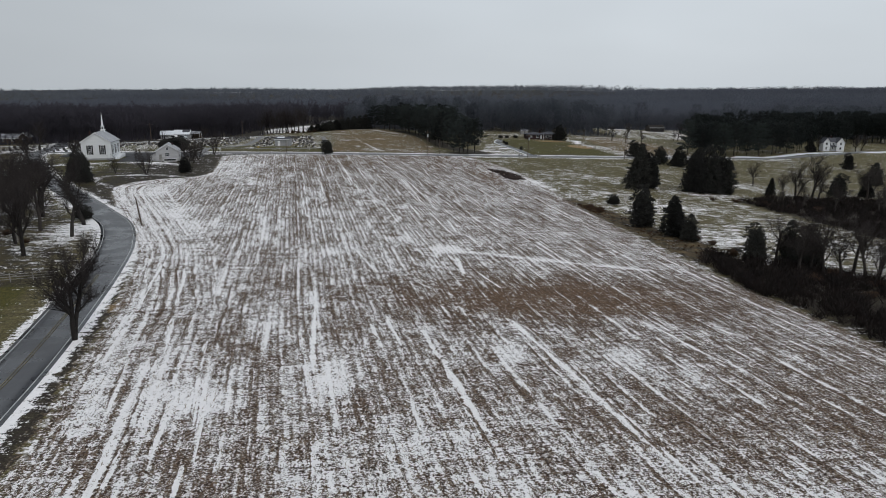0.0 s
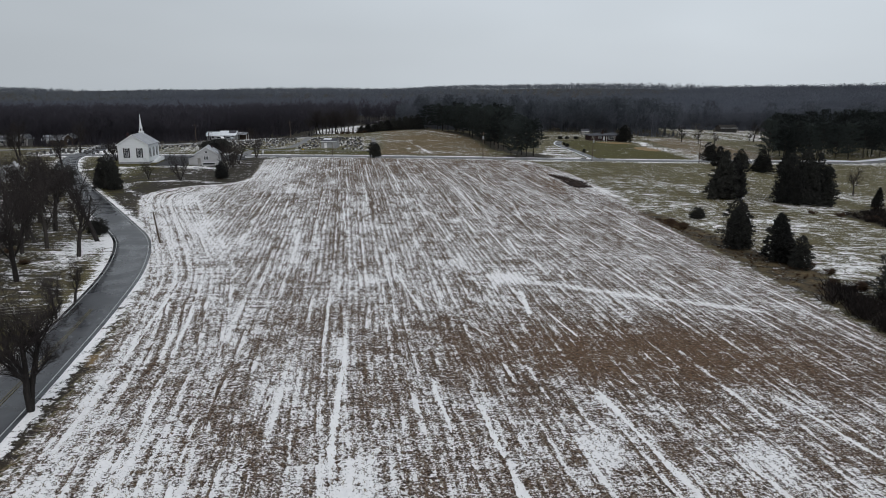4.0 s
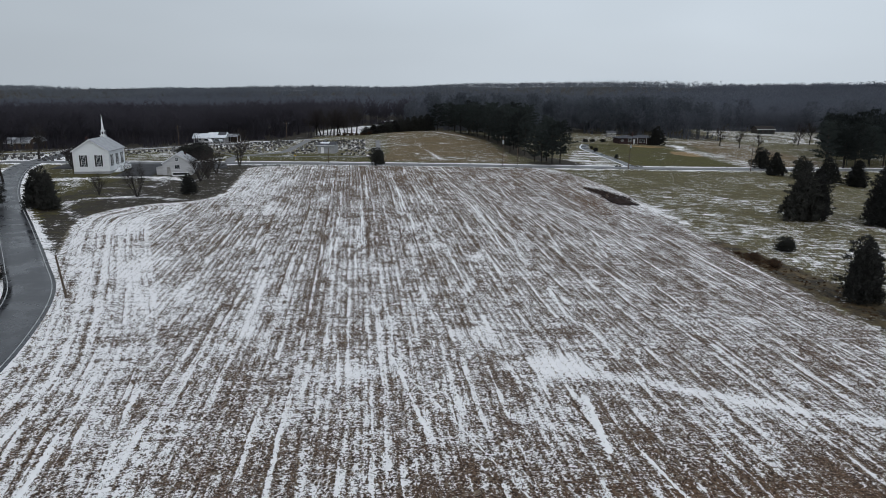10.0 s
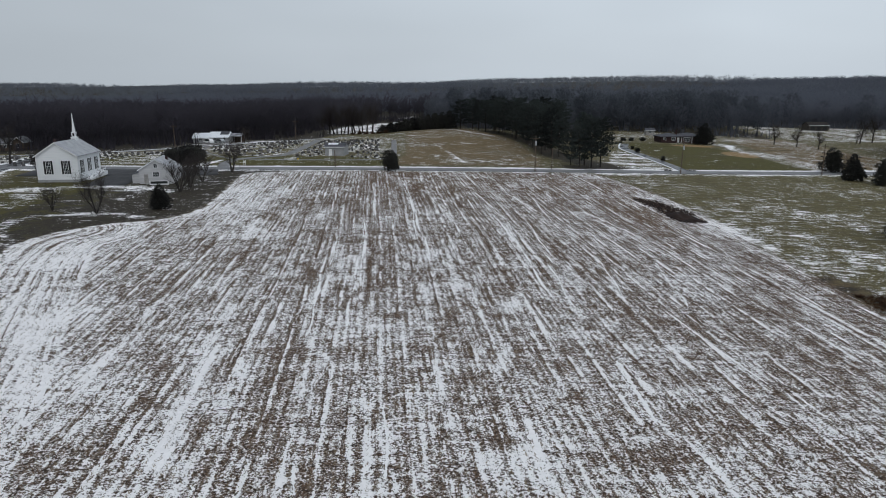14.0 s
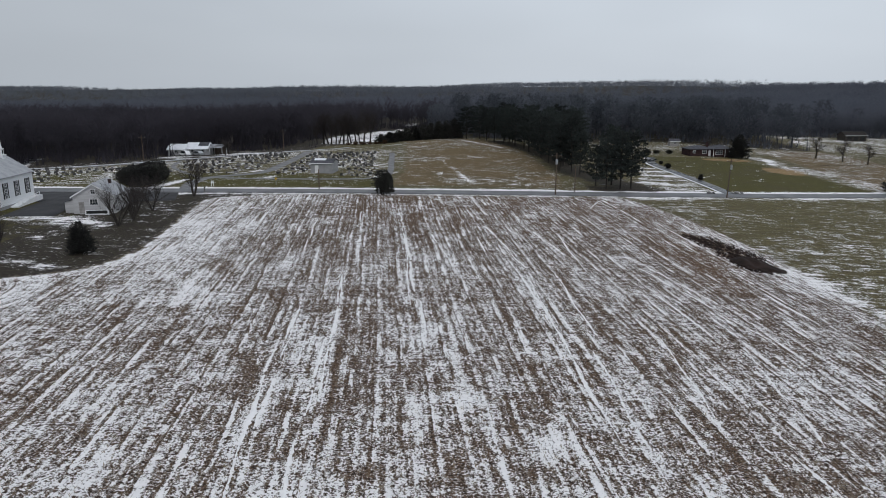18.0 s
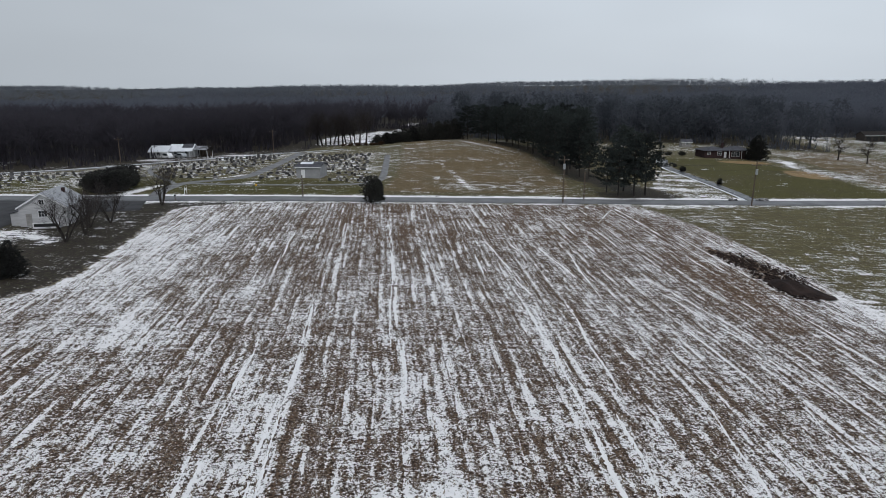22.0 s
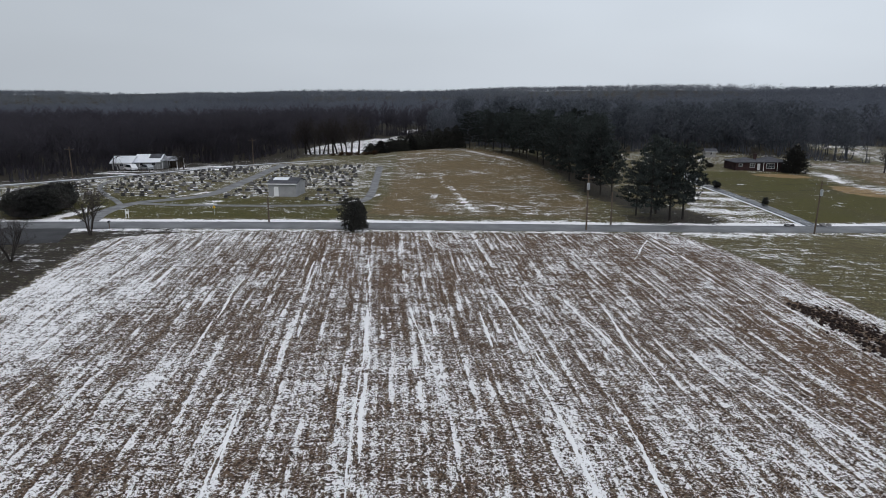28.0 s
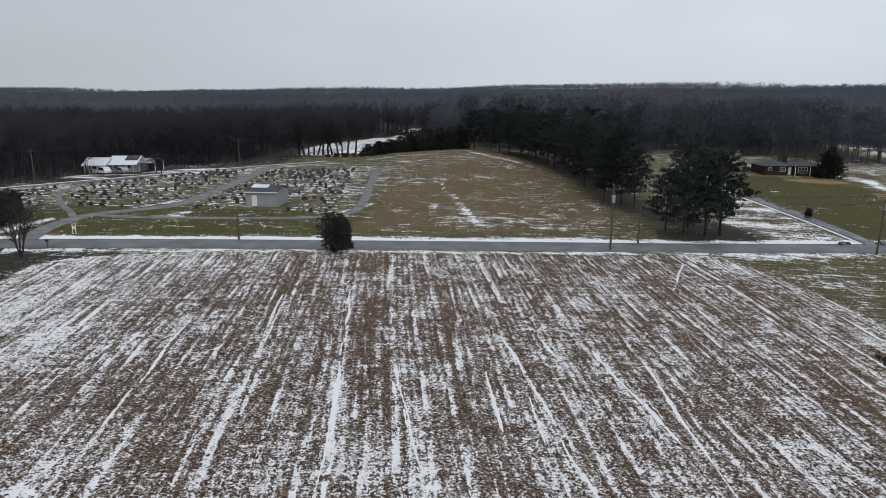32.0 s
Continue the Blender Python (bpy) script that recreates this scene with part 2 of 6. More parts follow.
def arrays(name, verts, faces):
    me = bpy.data.meshes.new(name)
    verts, faces = np.asarray(verts, np.float32), np.asarray(faces, np.int32)
    n = faces.shape[1]
    me.vertices.add(len(verts))
    me.vertices.foreach_set("co", verts.ravel())
    me.loops.add(faces.size)
    me.loops.foreach_set("vertex_index", faces.ravel())
    me.polygons.add(len(faces))
    me.polygons.foreach_set("loop_start", np.arange(0, faces.size, n, dtype=np.int32))
    me.update(calc_edges=True)
    me.validate()
    return me


def thing(name, label, category, at, rz=0.0, group="", kind=""):
    ob = new(name)
    ob.empty_display_size = 0.3
    ob.matrix_basis = pose(*at, 0, 0, rz)
    return tagged(ob, label, category, group, kind)


def box(bm, x0, x1, y0, y1, z0, z1, bevel=0.0):
    g = bmesh.ops.create_cube(bm, size=1.0)
    vs = g["verts"]
    for v in vs:
        v.co = Vector((x0 + (v.co.x + 0.5) * (x1 - x0), y0 + (v.co.y + 0.5) * (y1 - y0), z0 + (v.co.z + 0.5) * (z1 - z0)))
    if bevel:
        es = list({e for v in vs for e in v.link_edges})
        bmesh.ops.bevel(bm, geom=es, offset=bevel, segments=1, affect="EDGES")
    return bm


def boxed(*a, **k):
    return box(bmesh.new(), *a, **k)


def prism(bm, outline, axis, a, b):
    """Extrudes an outline of (p, q) along an axis from a to b."""
    def at(p, q, r):
        return {"x": (r, p, q), "y": (p, r, q), "z": (p, q, r)}[axis]
    lo = [bm.verts.new(at(p, q, a)) for p, q in outline]
    hi = [bm.verts.new(at(p, q, b)) for p, q in outline]
    n = len(outline)
    bm.faces.new(lo)
    bm.faces.new(hi[::-1])
    for i in range(n):
        bm.faces.new((lo[i], hi[i], hi[(i + 1) % n], lo[(i + 1) % n]))
    bmesh.ops.recalc_face_normals(bm, faces=bm.faces)
    return bm


def tube(bm, a, b, ra, rb, n=6, caps=True):
    a, b = Vector(a), Vector(b)
    d = (b - a).normalized()
    s = d.orthogonal().normalized()
    t = d.cross(s)
    ring = []
    for c, r in ((a, ra), (b, rb)):
        ring.append([bm.verts.new(c + r * (math.cos(k * 2 * math.pi / n) * s + math.sin(k * 2 * math.pi / n) * t)) for k in range(n)])
    for k in range(n):
        bm.faces.new((ring[0][k], ring[0][(k + 1) % n], ring[1][(k + 1) % n], ring[1][k]))
    if caps:
        bm.faces.new(ring[0][::-1])
        bm.faces.new(ring[1])
    return bm


def ribbon(name, line, half, lift, material, crown=0.06, cols=5, thick=0.25, offset=0.0, kind="structure", label="", category="", ends=(0, 1)):
    """A strip of road that lies on the ground along a line, with a slight crown and closed sides."""
    p = np.array(line, float)
    seg = np.hypot(*np.diff(p, axis=0).T)
    s = np.r_[0, np.cumsum(seg)]
    n = max(int(s[-1] / 2.0), 4)
    ss = np.linspace(s[-1] * ends[0], s[-1] * ends[1], n)
    q = np.stack([np.interp(ss, s, p[:, 0]), np.interp(ss, s, p[:, 1])], 1)
    d = np.gradient(q, axis=0)
    d /= np.linalg.norm(d, axis=1, keepdims=True)
    nrm = np.stack([d[:, 1], -d[:, 0]], 1)
    rows = []
    for k in range(cols):
        o = (k / (cols - 1) * 2 - 1) * half + offset
        w = q + nrm * o
        z = ground_z(w[:, 0], w[:, 1]) + lift + crown * (1 - (o / max(half, 0.1)) ** 2 if offset == 0 else 0)
        rows.append(np.c_[w, z])
    lo = [np.c_[rows[0][:, :2], rows[0][:, 2] - thick], np.c_[rows[-1][:, :2], rows[-1][:, 2] - thick]]
    rows = [lo[0], *rows, lo[1]]
    v = np.concatenate(rows)
    f = []
    for k in range(len(rows) - 1):
        i = np.arange(n - 1)
        f.append(np.stack([k * n + i, (k + 1) * n + i, (k + 1) * n + i + 1, k * n + i + 1], 1))
    ob = link(name, arrays(name, v, np.concatenate(f)), material)
    return tagged(ob, label, category, "", kind)


# ---- materials ----
class Nodes:
    def __init__(self, name):
        self.mat = bpy.data.materials.new(name)
        self.mat.use_nodes = True
        self.t = self.mat.node_tree
        self.bsdf = self.t.nodes["Principled BSDF"]
        self.bsdf.inputs["Specular IOR Level"].default_value = 0.25

    def n(self, kind, **values):
        node = self.t.nodes.new("ShaderNode" + kind)
        for k, v in values.items():
            node.inputs[k.replace("_", " ")].default_value = v
        return node

    def link(self, a, b):
        self.t.links.new(a, b)

    def coord(self, scale=(1, 1, 1), kind="Object"):
        c, m = self.n("TexCoord"), self.n("Mapping", Scale=scale)
        self.link(c.outputs[kind], m.inputs[0])
        return m.outputs[0]

    def noise(self, vec, scale, detail=4.0, rough=0.55):
        k = self.n("TexNoise", Scale=scale, Detail=detail, Roughness=rough)
        self.link(vec, k.inputs["Vector"])
        return k.outputs["Fac"]

    def math(self, op, a, b=None, clamp=False):
        k = self.n("Math")
        k.operation, k.use_clamp = op, clamp
        for i, v in enumerate((a, b)):
            if v is None:
                continue
            if isinstance(v, (int, float)):
                k.inputs[i].default_value = v
            else:
                self.link(v, k.inputs[i])
        return k.outputs[0]

    def span(self, v, a, b, c=0.0, d=1.0):
        k = self.n("MapRange")
        k.interpolation_type = "SMOOTHSTEP"
        for i, w in enumerate((a, b, c, d)):
            k.inputs[i + 1].default_value = w
        self.link(v, k.inputs[0])
        return k.outputs[0]

    def mix(self, fac, a, b, mode="MIX"):
        k = self.n("MixRGB")
        k.blend_type = mode
        for i, v in enumerate((fac, a, b)):
            if isinstance(v, (int, float)):
                k.inputs[i].default_value = v
            elif isinstance(v, tuple):
                k.inputs[i].default_value = (*v, 1)
            else:
                self.link(v, k.inputs[i])
        return k.outputs[0]

    def attr(self, name):
        k = self.n("Attribute")
        k.attribute_name = name
        return k.outputs["Fac"]

    def random(self):
        return self.n("ObjectInfo").outputs["Random"]

    def done(self, color, rough=0.8, bump=None, strength=0.3, distance=0.05, metal=0.0):
        if isinstance(color, tuple):
            self.bsdf.inputs["Base Color"].default_value = (*color, 1)
        else:
            self.link(color, self.bsdf.inputs["Base Color"])
        if isinstance(rough, (int, float)):
            self.bsdf.inputs["Roughness"].default_value = rough
        else:
            self.link(rough, self.bsdf.inputs["Roughness"])
        self.bsdf.inputs["Metallic"].default_value = metal
        if bump is not None:
            b = self.n("Bump", Strength=strength, Distance=distance)
            self.link(bump, b.inputs["Height"])
            self.link(b.outputs[0], self.bsdf.inputs["Normal"])
        return self.mat


def worn(name, a, b, rough=0.75, scale=2.0, fine=14.0, bump=0.25, stretch=(1, 1, 1), metal=0.0, spread=0.0):
    """A surface of two tones with stains and grain; spread varies it from one object to the next."""
    m = Nodes(name)
    v = m.coord(stretch)
    big, small = m.noise(v, scale, 4), m.noise(v, fine, 3, 0.7)
    f = m.math("ADD", m.math("MULTIPLY", big, 0.65), m.math("MULTIPLY", small, 0.35))
    if spread:
        f = m.math("ADD", f, m.math("MULTIPLY", m.math("SUBTRACT", m.random(), 0.5), spread))
    return m.done(m.mix(m.span(f, 0.32, 0.68), a, b), rough, small, bump, 0.03, metal)



def twiggy(name, a, b, scale, through_part=0.45):
    """Twigs and thin sprays: part of the light that falls on them passes on to the other side."""
    m = Nodes(name)
    c = m.mix(m.span(m.noise(m.coord(), scale, 4), 0.3, 0.7), a, b)
    mat = m.done(c, 0.95)
    t, mx = m.n("BsdfTranslucent"), m.n("MixShader", Fac=through_part)
    m.link(c, t.inputs["Color"])
    out = [n for n in mat.node_tree.nodes if n.type == "OUTPUT_MATERIAL"][0]
    m.link(m.bsdf.outputs[0], mx.inputs[1])
    m.link(t.outputs[0], mx.inputs[2])
    m.link(mx.outputs[0], out.inputs[0])
    return mat


def ground_material():
    m = Nodes("winter_ground")
    pos = m.n("NewGeometry").outputs["Position"]
    speck = m.noise(pos, 5.6, 3, 0.8)
    grain = m.noise(pos, 4.4, 3, 0.76)
    fine = m.noise(pos, 1.9, 4, 0.65)
    mid = m.noise(pos, 0.42, 4)
    big = m.noise(pos, 0.055, 3)
    # coordinates across and along the rows; along the lane the rows follow the field's edge
    head = m.math("GREATER_THAN", m.attr("headland"), 0.0)
    keep = m.math("SUBTRACT", 1.0, head)
    ru = m.math("ADD", m.math("MULTIPLY", m.attr("row_across"), keep), m.math("MULTIPLY", m.attr("edge_across"), head))
    rv = m.attr("row_along")
    wob = m.math("ADD", ru, m.math("MULTIPLY", m.math("SUBTRACT", mid, 0.5), 0.3))

    def stretched(kx, ky, scale, detail=3, rough=0.6):
        c = m.n("CombineXYZ")
        m.link(m.math("MULTIPLY", wob, kx), c.inputs[0])
        m.link(m.math("MULTIPLY", rv, ky), c.inputs[1])
        return m.noise(c.outputs[0], scale, detail, rough)

    patch = stretched(0.22, 0.075, 1.0, 4)
    row = stretched(1.9, 0.16, 1.0, 3, 0.6)
    clump = stretched(1.7, 1.0, 1.0, 4, 0.72)
    warp = stretched(0.12, 0.02, 1.0, 2)
    broken = stretched(0.8, 0.12, 1.0, 4, 0.65)
    cross = stretched(0.16, 1.5, 1.0, 3, 0.6)
    chunk = stretched(0.75, 0.3, 1.0, 4, 0.7)
    sparse = stretched(0.33, 0.03, 1.0, 2)

    def tracks(period, shift, width):
        """Thin parallel lines left by the planter, a fixed way apart."""
        q = m.math("FRACT", m.math("ADD", m.math("DIVIDE", m.math("ADD", wob, m.math("MULTIPLY", warp, 1.6)), period), shift))
        return m.span(m.math("MULTIPLY", m.math("ABSOLUTE", m.math("SUBTRACT", q, 0.5)), period), width * 0.4, width, 1, 0)

    knots = m.span(chunk, 0.36, 0.56, 0.35, 1.0)
    thin = m.math("MAXIMUM", m.math("MULTIPLY", tracks(2.28, 0.1, 0.3), m.span(broken, 0.46, 0.6)), m.math("MULTIPLY", tracks(6.08, 0.37, 0.4), m.span(sparse, 0.46, 0.6)))
    thin = m.math("MULTIPLY", thin, knots)
    furrow = m.math("MULTIPLY", m.math("MAXIMUM", tracks(2.28, 0.27, 0.28), tracks(6.08, 0.45, 0.4)), m.span(broken, 0.42, 0.6))
    bare_row = m.math("MULTIPLY", tracks(4.56, 0.75, 0.3), m.span(sparse, 0.5, 0.62))
    rows = tracks(0.76, 0.0, 0.3)
    # soil and straw
    soil = m.mix(m.span(grain, 0.38, 0.6), (0.023, 0.013, 0.0085), (0.15, 0.094, 0.06))
    red = m.mix(m.span(grain, 0.38, 0.6), (0.04, 0.022, 0.0125), (0.17, 0.102, 0.06))
    soil = m.mix(m.span(m.math("ADD", m.attr("brown"), m.math("MULTIPLY", m.math("SUBTRACT", clump, 0.5), 1.4)), 0.3, 0.75), soil, red)
    straw = m.mix(m.span(fine, 0.55, 0.66), soil, (0.20, 0.16, 0.12))
    # grass of several kinds, with darker mown swaths
    swath_c = m.n("Mapping", Scale=(0.16, 1.3, 1.3), Rotation=(0, 0, 0.24))
    m.link(pos, swath_c.inputs[0])
    swath = m.noise(swath_c.outputs[0], 1.0, 4, 0.65)
    g = m.mix(m.span(grain, 0.34, 0.66), (0.046, 0.038, 0.0155), (0.188, 0.159, 0.07))
    g = m.mix(m.span(mid, 0.4, 0.66), g, m.mix(m.span(grain, 0.34, 0.66), (0.0405, 0.0365, 0.0145), (0.154, 0.139, 0.06)))
    g = m.mix(m.span(swath, 0.44, 0.6, 0.0, 0.55), g, m.mix(m.span(grain, 0.34, 0.66), (0.026, 0.019, 0.009), (0.1, 0.08, 0.042)))
    tan = m.mix(m.span(grain, 0.34, 0.66), (0.07, 0.048, 0.022), (0.20, 0.142, 0.068))
    tan = m.mix(m.span(big, 0.46, 0.62), tan, (0.11, 0.083, 0.04))
    lawn = m.mix(m.span(grain, 0.34, 0.66), (0.026, 0.0235, 0.004), (0.105, 0.094, 0.017))
    lawn = m.mix(m.span(big, 0.46, 0.62), lawn, m.mix(m.span(grain, 0.34, 0.66), (0.03, 0.026, 0.007), (0.1, 0.085, 0.024)))
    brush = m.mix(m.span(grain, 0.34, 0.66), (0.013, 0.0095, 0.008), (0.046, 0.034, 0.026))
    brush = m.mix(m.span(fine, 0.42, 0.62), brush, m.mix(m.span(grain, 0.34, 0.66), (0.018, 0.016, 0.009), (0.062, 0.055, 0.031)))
    mulch = m.mix(m.span(grain, 0.34, 0.66), (0.16, 0.10, 0.045), (0.34, 0.23, 0.11))

    def zone(name, wobble, width):
        return m.span(m.math("ADD", m.attr(name), m.math("MULTIPLY", m.math("SUBTRACT", mid, 0.5), wobble)), -width, width)

    col = m.mix(zone("pasture", 6.0, 1.2), g, tan)
    col = m.mix(zone("lawn", 5.0, 1.0), col, lawn)
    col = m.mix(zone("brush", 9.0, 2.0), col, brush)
    col = m.mix(zone("mulch", 4.0, 0.8), col, mulch)
    infield = m.span(m.math("ADD", m.attr("field"), m.math("MULTIPLY", m.math("SUBTRACT", fine, 0.5), 7.0)), -0.9, 0.9)

    def plus(*terms):
        out = None
        for v, k, mean in terms:
            w = m.math("MULTIPLY", m.math("SUBTRACT", v, mean), k)
            out = w if out is None else m.math("ADD", out, w)
        return out

    deep = plus((row, 0.5, 0.5), (clump, 1.35, 0.5), (patch, 0.95, 0.5), (chunk, 1.2, 0.5), (cross, 0.75, 0.5), (bare_row, -0.35, 0.1), (rows, 0.16, 0.4), (furrow, -0.32, 0.08))
    deep = m.math("ADD", deep, m.math("MULTIPLY", m.math("SUBTRACT", tracks(2.1, 0.2, 0.55), 0.4), m.math("MULTIPLY", m.span(m.attr("headland"), 1.0, 8.0), m.span(sparse, 0.4, 0.6, 0.08, 0.42))))
    deep = m.math("ADD", deep, m.math("MULTIPLY", thin, m.math("ADD", 0.5, m.math("MULTIPLY", head, 0.25))))
    deep = m.math("ADD", deep, m.attr("snow"))
    # a thin broken frost between the stalks, and old snow where it lay deeper
    frost = m.span(plus((speck, 3.2, 0.5), (grain, 1.2, 0.5), (deep, 0.55, -0.06), (m.attr("brown"), -0.3, 0.0)), -0.02, 0.28)
    lying = m.span(plus((deep, 1.0, 0.0), (grain, 2.3, 0.5), (speck, 1.2, 0.5)), 0.045, 0.2)
    s_grass = plus((swath, -1.7, 0.5), (row, 0.3, 0.5), (grain, 1.7, 0.5), (fine, 1.1, 0.5), (mid, 1.2, 0.5), (big, 0.9, 0.5), (clump, 1.1, 0.5))
    s_grass = m.math("ADD", s_grass, m.attr("snow"))
    white = m.mix(m.span(fine, 0.3, 0.7), (0.865, 0.85, 0.86), (0.95, 0.932, 0.938))
    on_field = m.mix(m.math("MULTIPLY", frost, 0.8), straw, (0.635, 0.597, 0.582))
    on_field = m.mix(lying, on_field, white)
    col = m.mix(m.span(s_grass, -0.07, 0.18), col, white)
    col = m.mix(infield, col, on_field)
    snow = m.math("MULTIPLY", lying, infield)
    h = m.math("ADD", m.math("MULTIPLY", clump, 0.5), m.math("MULTIPLY", snow, 0.2))
    return m.done(col, 0.9, m.math("ADD", h, m.math("MULTIPLY", grain, 0.5)), 0.7, 0.16)


def asphalt_material():
    m = Nodes("wet_asphalt")
    pos = m.n("NewGeometry").outputs["Position"]
    big, fine, mid = m.noise(pos, 0.25, 4), m.noise(pos, 9.0, 3, 0.7), m.noise(pos, 1.2, 4)
    c = m.mix(m.span(mid, 0.3, 0.7), (0.02, 0.0207, 0.025), (0.039, 0.0405, 0.048))
    c = m.mix(m.span(big, 0.45, 0.7), c, (0.052, 0.053, 0.06))
    r = m.span(big, 0.35, 0.65, 0.2, 0.42)
    m.bsdf.inputs["Specular IOR Level"].default_value = 0.7
    return m.done(c, r, fine, 0.2, 0.01)


M_GROUND = ground_material()
M_ASPHALT = asphalt_material()
M_OLD_ASPHALT = worn("old_dark_asphalt", (0.03, 0.03, 0.033), (0.06, 0.06, 0.064), 0.8, 0.3, 6.0)
M_PATCHY_ROOF = worn("dark_shingles_under_patchy_snow", (0.025, 0.026, 0.03), (0.40, 0.41, 0.44), 0.85, 0.45, 3.0, 0.2)
M_GRAVEL = worn("grey_gravel_drive", (0.13, 0.13, 0.135), (0.26, 0.262, 0.268), 0.9, 0.5, 6.0)
# asphalt of the far road, a lighter grey than the lane's
M_LIGHT_ASPHALT = worn("light_grey_asphalt", (0.11, 0.112, 0.118), (0.2, 0.203, 0.21), 0.6, 0.3, 6.0)
M_SNOW = worn("old_snow", (0.72, 0.75, 0.8), (0.85, 0.87, 0.9), 0.7, 0.6, 5.0)
M_DRIFT = worn("clean_drifted_snow", (0.86, 0.85, 0.86), (0.95, 0.935, 0.94), 0.7, 0.9, 6.0)
M_YELLOW = worn("yellow_road_paint", (0.08, 0.072, 0.05), (0.19, 0.165, 0.1), 0.7, 0.8, 9.0)
M_WHITE_LINE = worn("white_road_paint", (0.32, 0.33, 0.34), (0.55, 0.56, 0.56), 0.7, 0.8, 9.0)
M_SIDING = worn("white_painted_clapboard", (0.72, 0.74, 0.76), (0.82, 0.83, 0.84), 0.6, 0.7, 5.0, 0.2, (0.3, 0.3, 9))
M_ROOF = worn("grey_shingle_roof", (0.30, 0.31, 0.33), (0.42, 0.43, 0.45), 0.85, 0.8, 9.0, 0.4)
M_ROOF_DARK = worn("dark_shingle_roof", (0.045, 0.047, 0.055), (0.10, 0.10, 0.115), 0.85, 0.8, 9.0, 0.4)
M_SHUTTER = worn("black_painted_shutter", (0.012, 0.014, 0.014), (0.03, 0.032, 0.032), 0.5, 1.0, 9.0)
M_GLASS = worn("dark_window_glass", (0.02, 0.024, 0.028), (0.05, 0.056, 0.062), 0.08, 0.8, 3.0, 0.0)
M_TRIM = worn("white_trim_paint", (0.76, 0.77, 0.78), (0.84, 0.84, 0.85), 0.55, 1.0, 8.0)
M_BRICK = worn("dark_red_brick", (0.024, 0.0135, 0.0145), (0.055, 0.031, 0.031), 0.85, 0.8, 12.0)
# white clapboard in a greyer tone than the church's
M_GREYED_SIDING = worn("greyed_white_clapboard", (0.40, 0.40, 0.41), (0.56, 0.56, 0.57), 0.7, 0.7, 5.0, 0.2, (0.3, 0.3, 9))
M_TAN_SIDING = worn("grey_block_wall", (0.27, 0.275, 0.285), (0.36, 0.365, 0.375), 0.8, 0.7, 7.0)
M_WOOD = worn("weathered_pole_wood", (0.07, 0.052, 0.04), (0.15, 0.115, 0.09), 0.85, 1.0, 10.0, 0.4, (6, 6, 0.6))
M_GREY_WOOD = worn("grey_fence_wood", (0.22, 0.21, 0.2), (0.38, 0.37, 0.36), 0.85, 1.0, 10.0)
M_METAL = worn("grey_galvanised_metal", (0.34, 0.36, 0.38), (0.52, 0.54, 0.56), 0.45, 1.0, 8.0, 0.1, (1, 1, 1), 0.5)
M_BARK = worn("grey_brown_bark", (0.024, 0.021, 0.020), (0.066, 0.057, 0.052), 0.95, 1.5, 12.0, 0.5, (3, 3, 0.6), 0.0, 0.3)
M_TWIG = worn("bare_twigs", (0.026, 0.021, 0.021), (0.06, 0.05, 0.049), 0.95, 0.6, 5.0, 0.0)
M_CEDAR = worn("dark_cedar_needles", (0.023, 0.0235, 0.0225), (0.051, 0.051, 0.046), 0.9, 0.9, 6.0, 0.0, (1, 1, 1), 0.0, 0.4)
# pine colour greyed and blued to imitate the haze over distance
M_PINE_FAR = twiggy("haze_blued_far_pines", (0.08, 0.089, 0.103), (0.125, 0.138, 0.158), 0.05, 0.45)
M_PINE = worn("dark_pine_needles", (0.018, 0.0225, 0.0215), (0.046, 0.056, 0.053), 0.9, 0.7, 5.0, 0.0, (1, 1, 1), 0.0, 0.4)
M_BRUSH = worn("brown_dead_brush", (0.045, 0.026, 0.015), (0.12, 0.07, 0.04), 0.95, 0.8, 5.0, 0.0)
M_BRAMBLE = worn("dark_bramble_canes", (0.0095, 0.0075, 0.007), (0.027, 0.02, 0.018), 0.95, 0.4, 4.0, 0.0)
M_SOIL = worn("dark_wet_soil", (0.014, 0.0095, 0.0088), (0.038, 0.024, 0.02), 0.95, 0.6, 4.0, 0.6)
M_GRANITE = worn("grey_granite", (0.045, 0.043, 0.044), (0.21, 0.205, 0.205), 0.6, 0.6, 16.0, 0.1, (1, 1, 1), 0.0, 1.1)
M_SIGN_YELLOW = worn("yellow_sign_sheet", (0.75, 0.44, 0.02), (0.82, 0.5, 0.03), 0.5)
M_WIRE = worn("black_cable", (0.015, 0.015, 0.017), (0.04, 0.04, 0.042), 0.6)
M_STRAW = worn("pale_corn_stubble", (0.09, 0.065, 0.042), (0.30, 0.235, 0.16), 0.9, 0.2, 3.0, 0.0)
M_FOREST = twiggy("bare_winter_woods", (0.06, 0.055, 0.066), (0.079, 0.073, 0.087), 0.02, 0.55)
# aerial haze is mixed into the colour of these four woods materials
M_BACK_WOODS = twiggy("haze_blued_winter_woods", (0.125, 0.132, 0.158), (0.16, 0.169, 0.2), 0.02, 0.55)
M_HILL_WOODS = twiggy("haze_greyed_hillside_woods", (0.125, 0.135, 0.163), (0.162, 0.175, 0.208), 0.01, 0.5)
M_FAR_WOODS = twiggy("haze_greyed_far_woods", (0.122, 0.132, 0.157), (0.16, 0.172, 0.202), 0.004, 0.5)
M_PALE_WOODS = twiggy("haze_paled_horizon_woods", (0.14, 0.152, 0.174), (0.175, 0.19, 0.215), 0.004, 0.5)


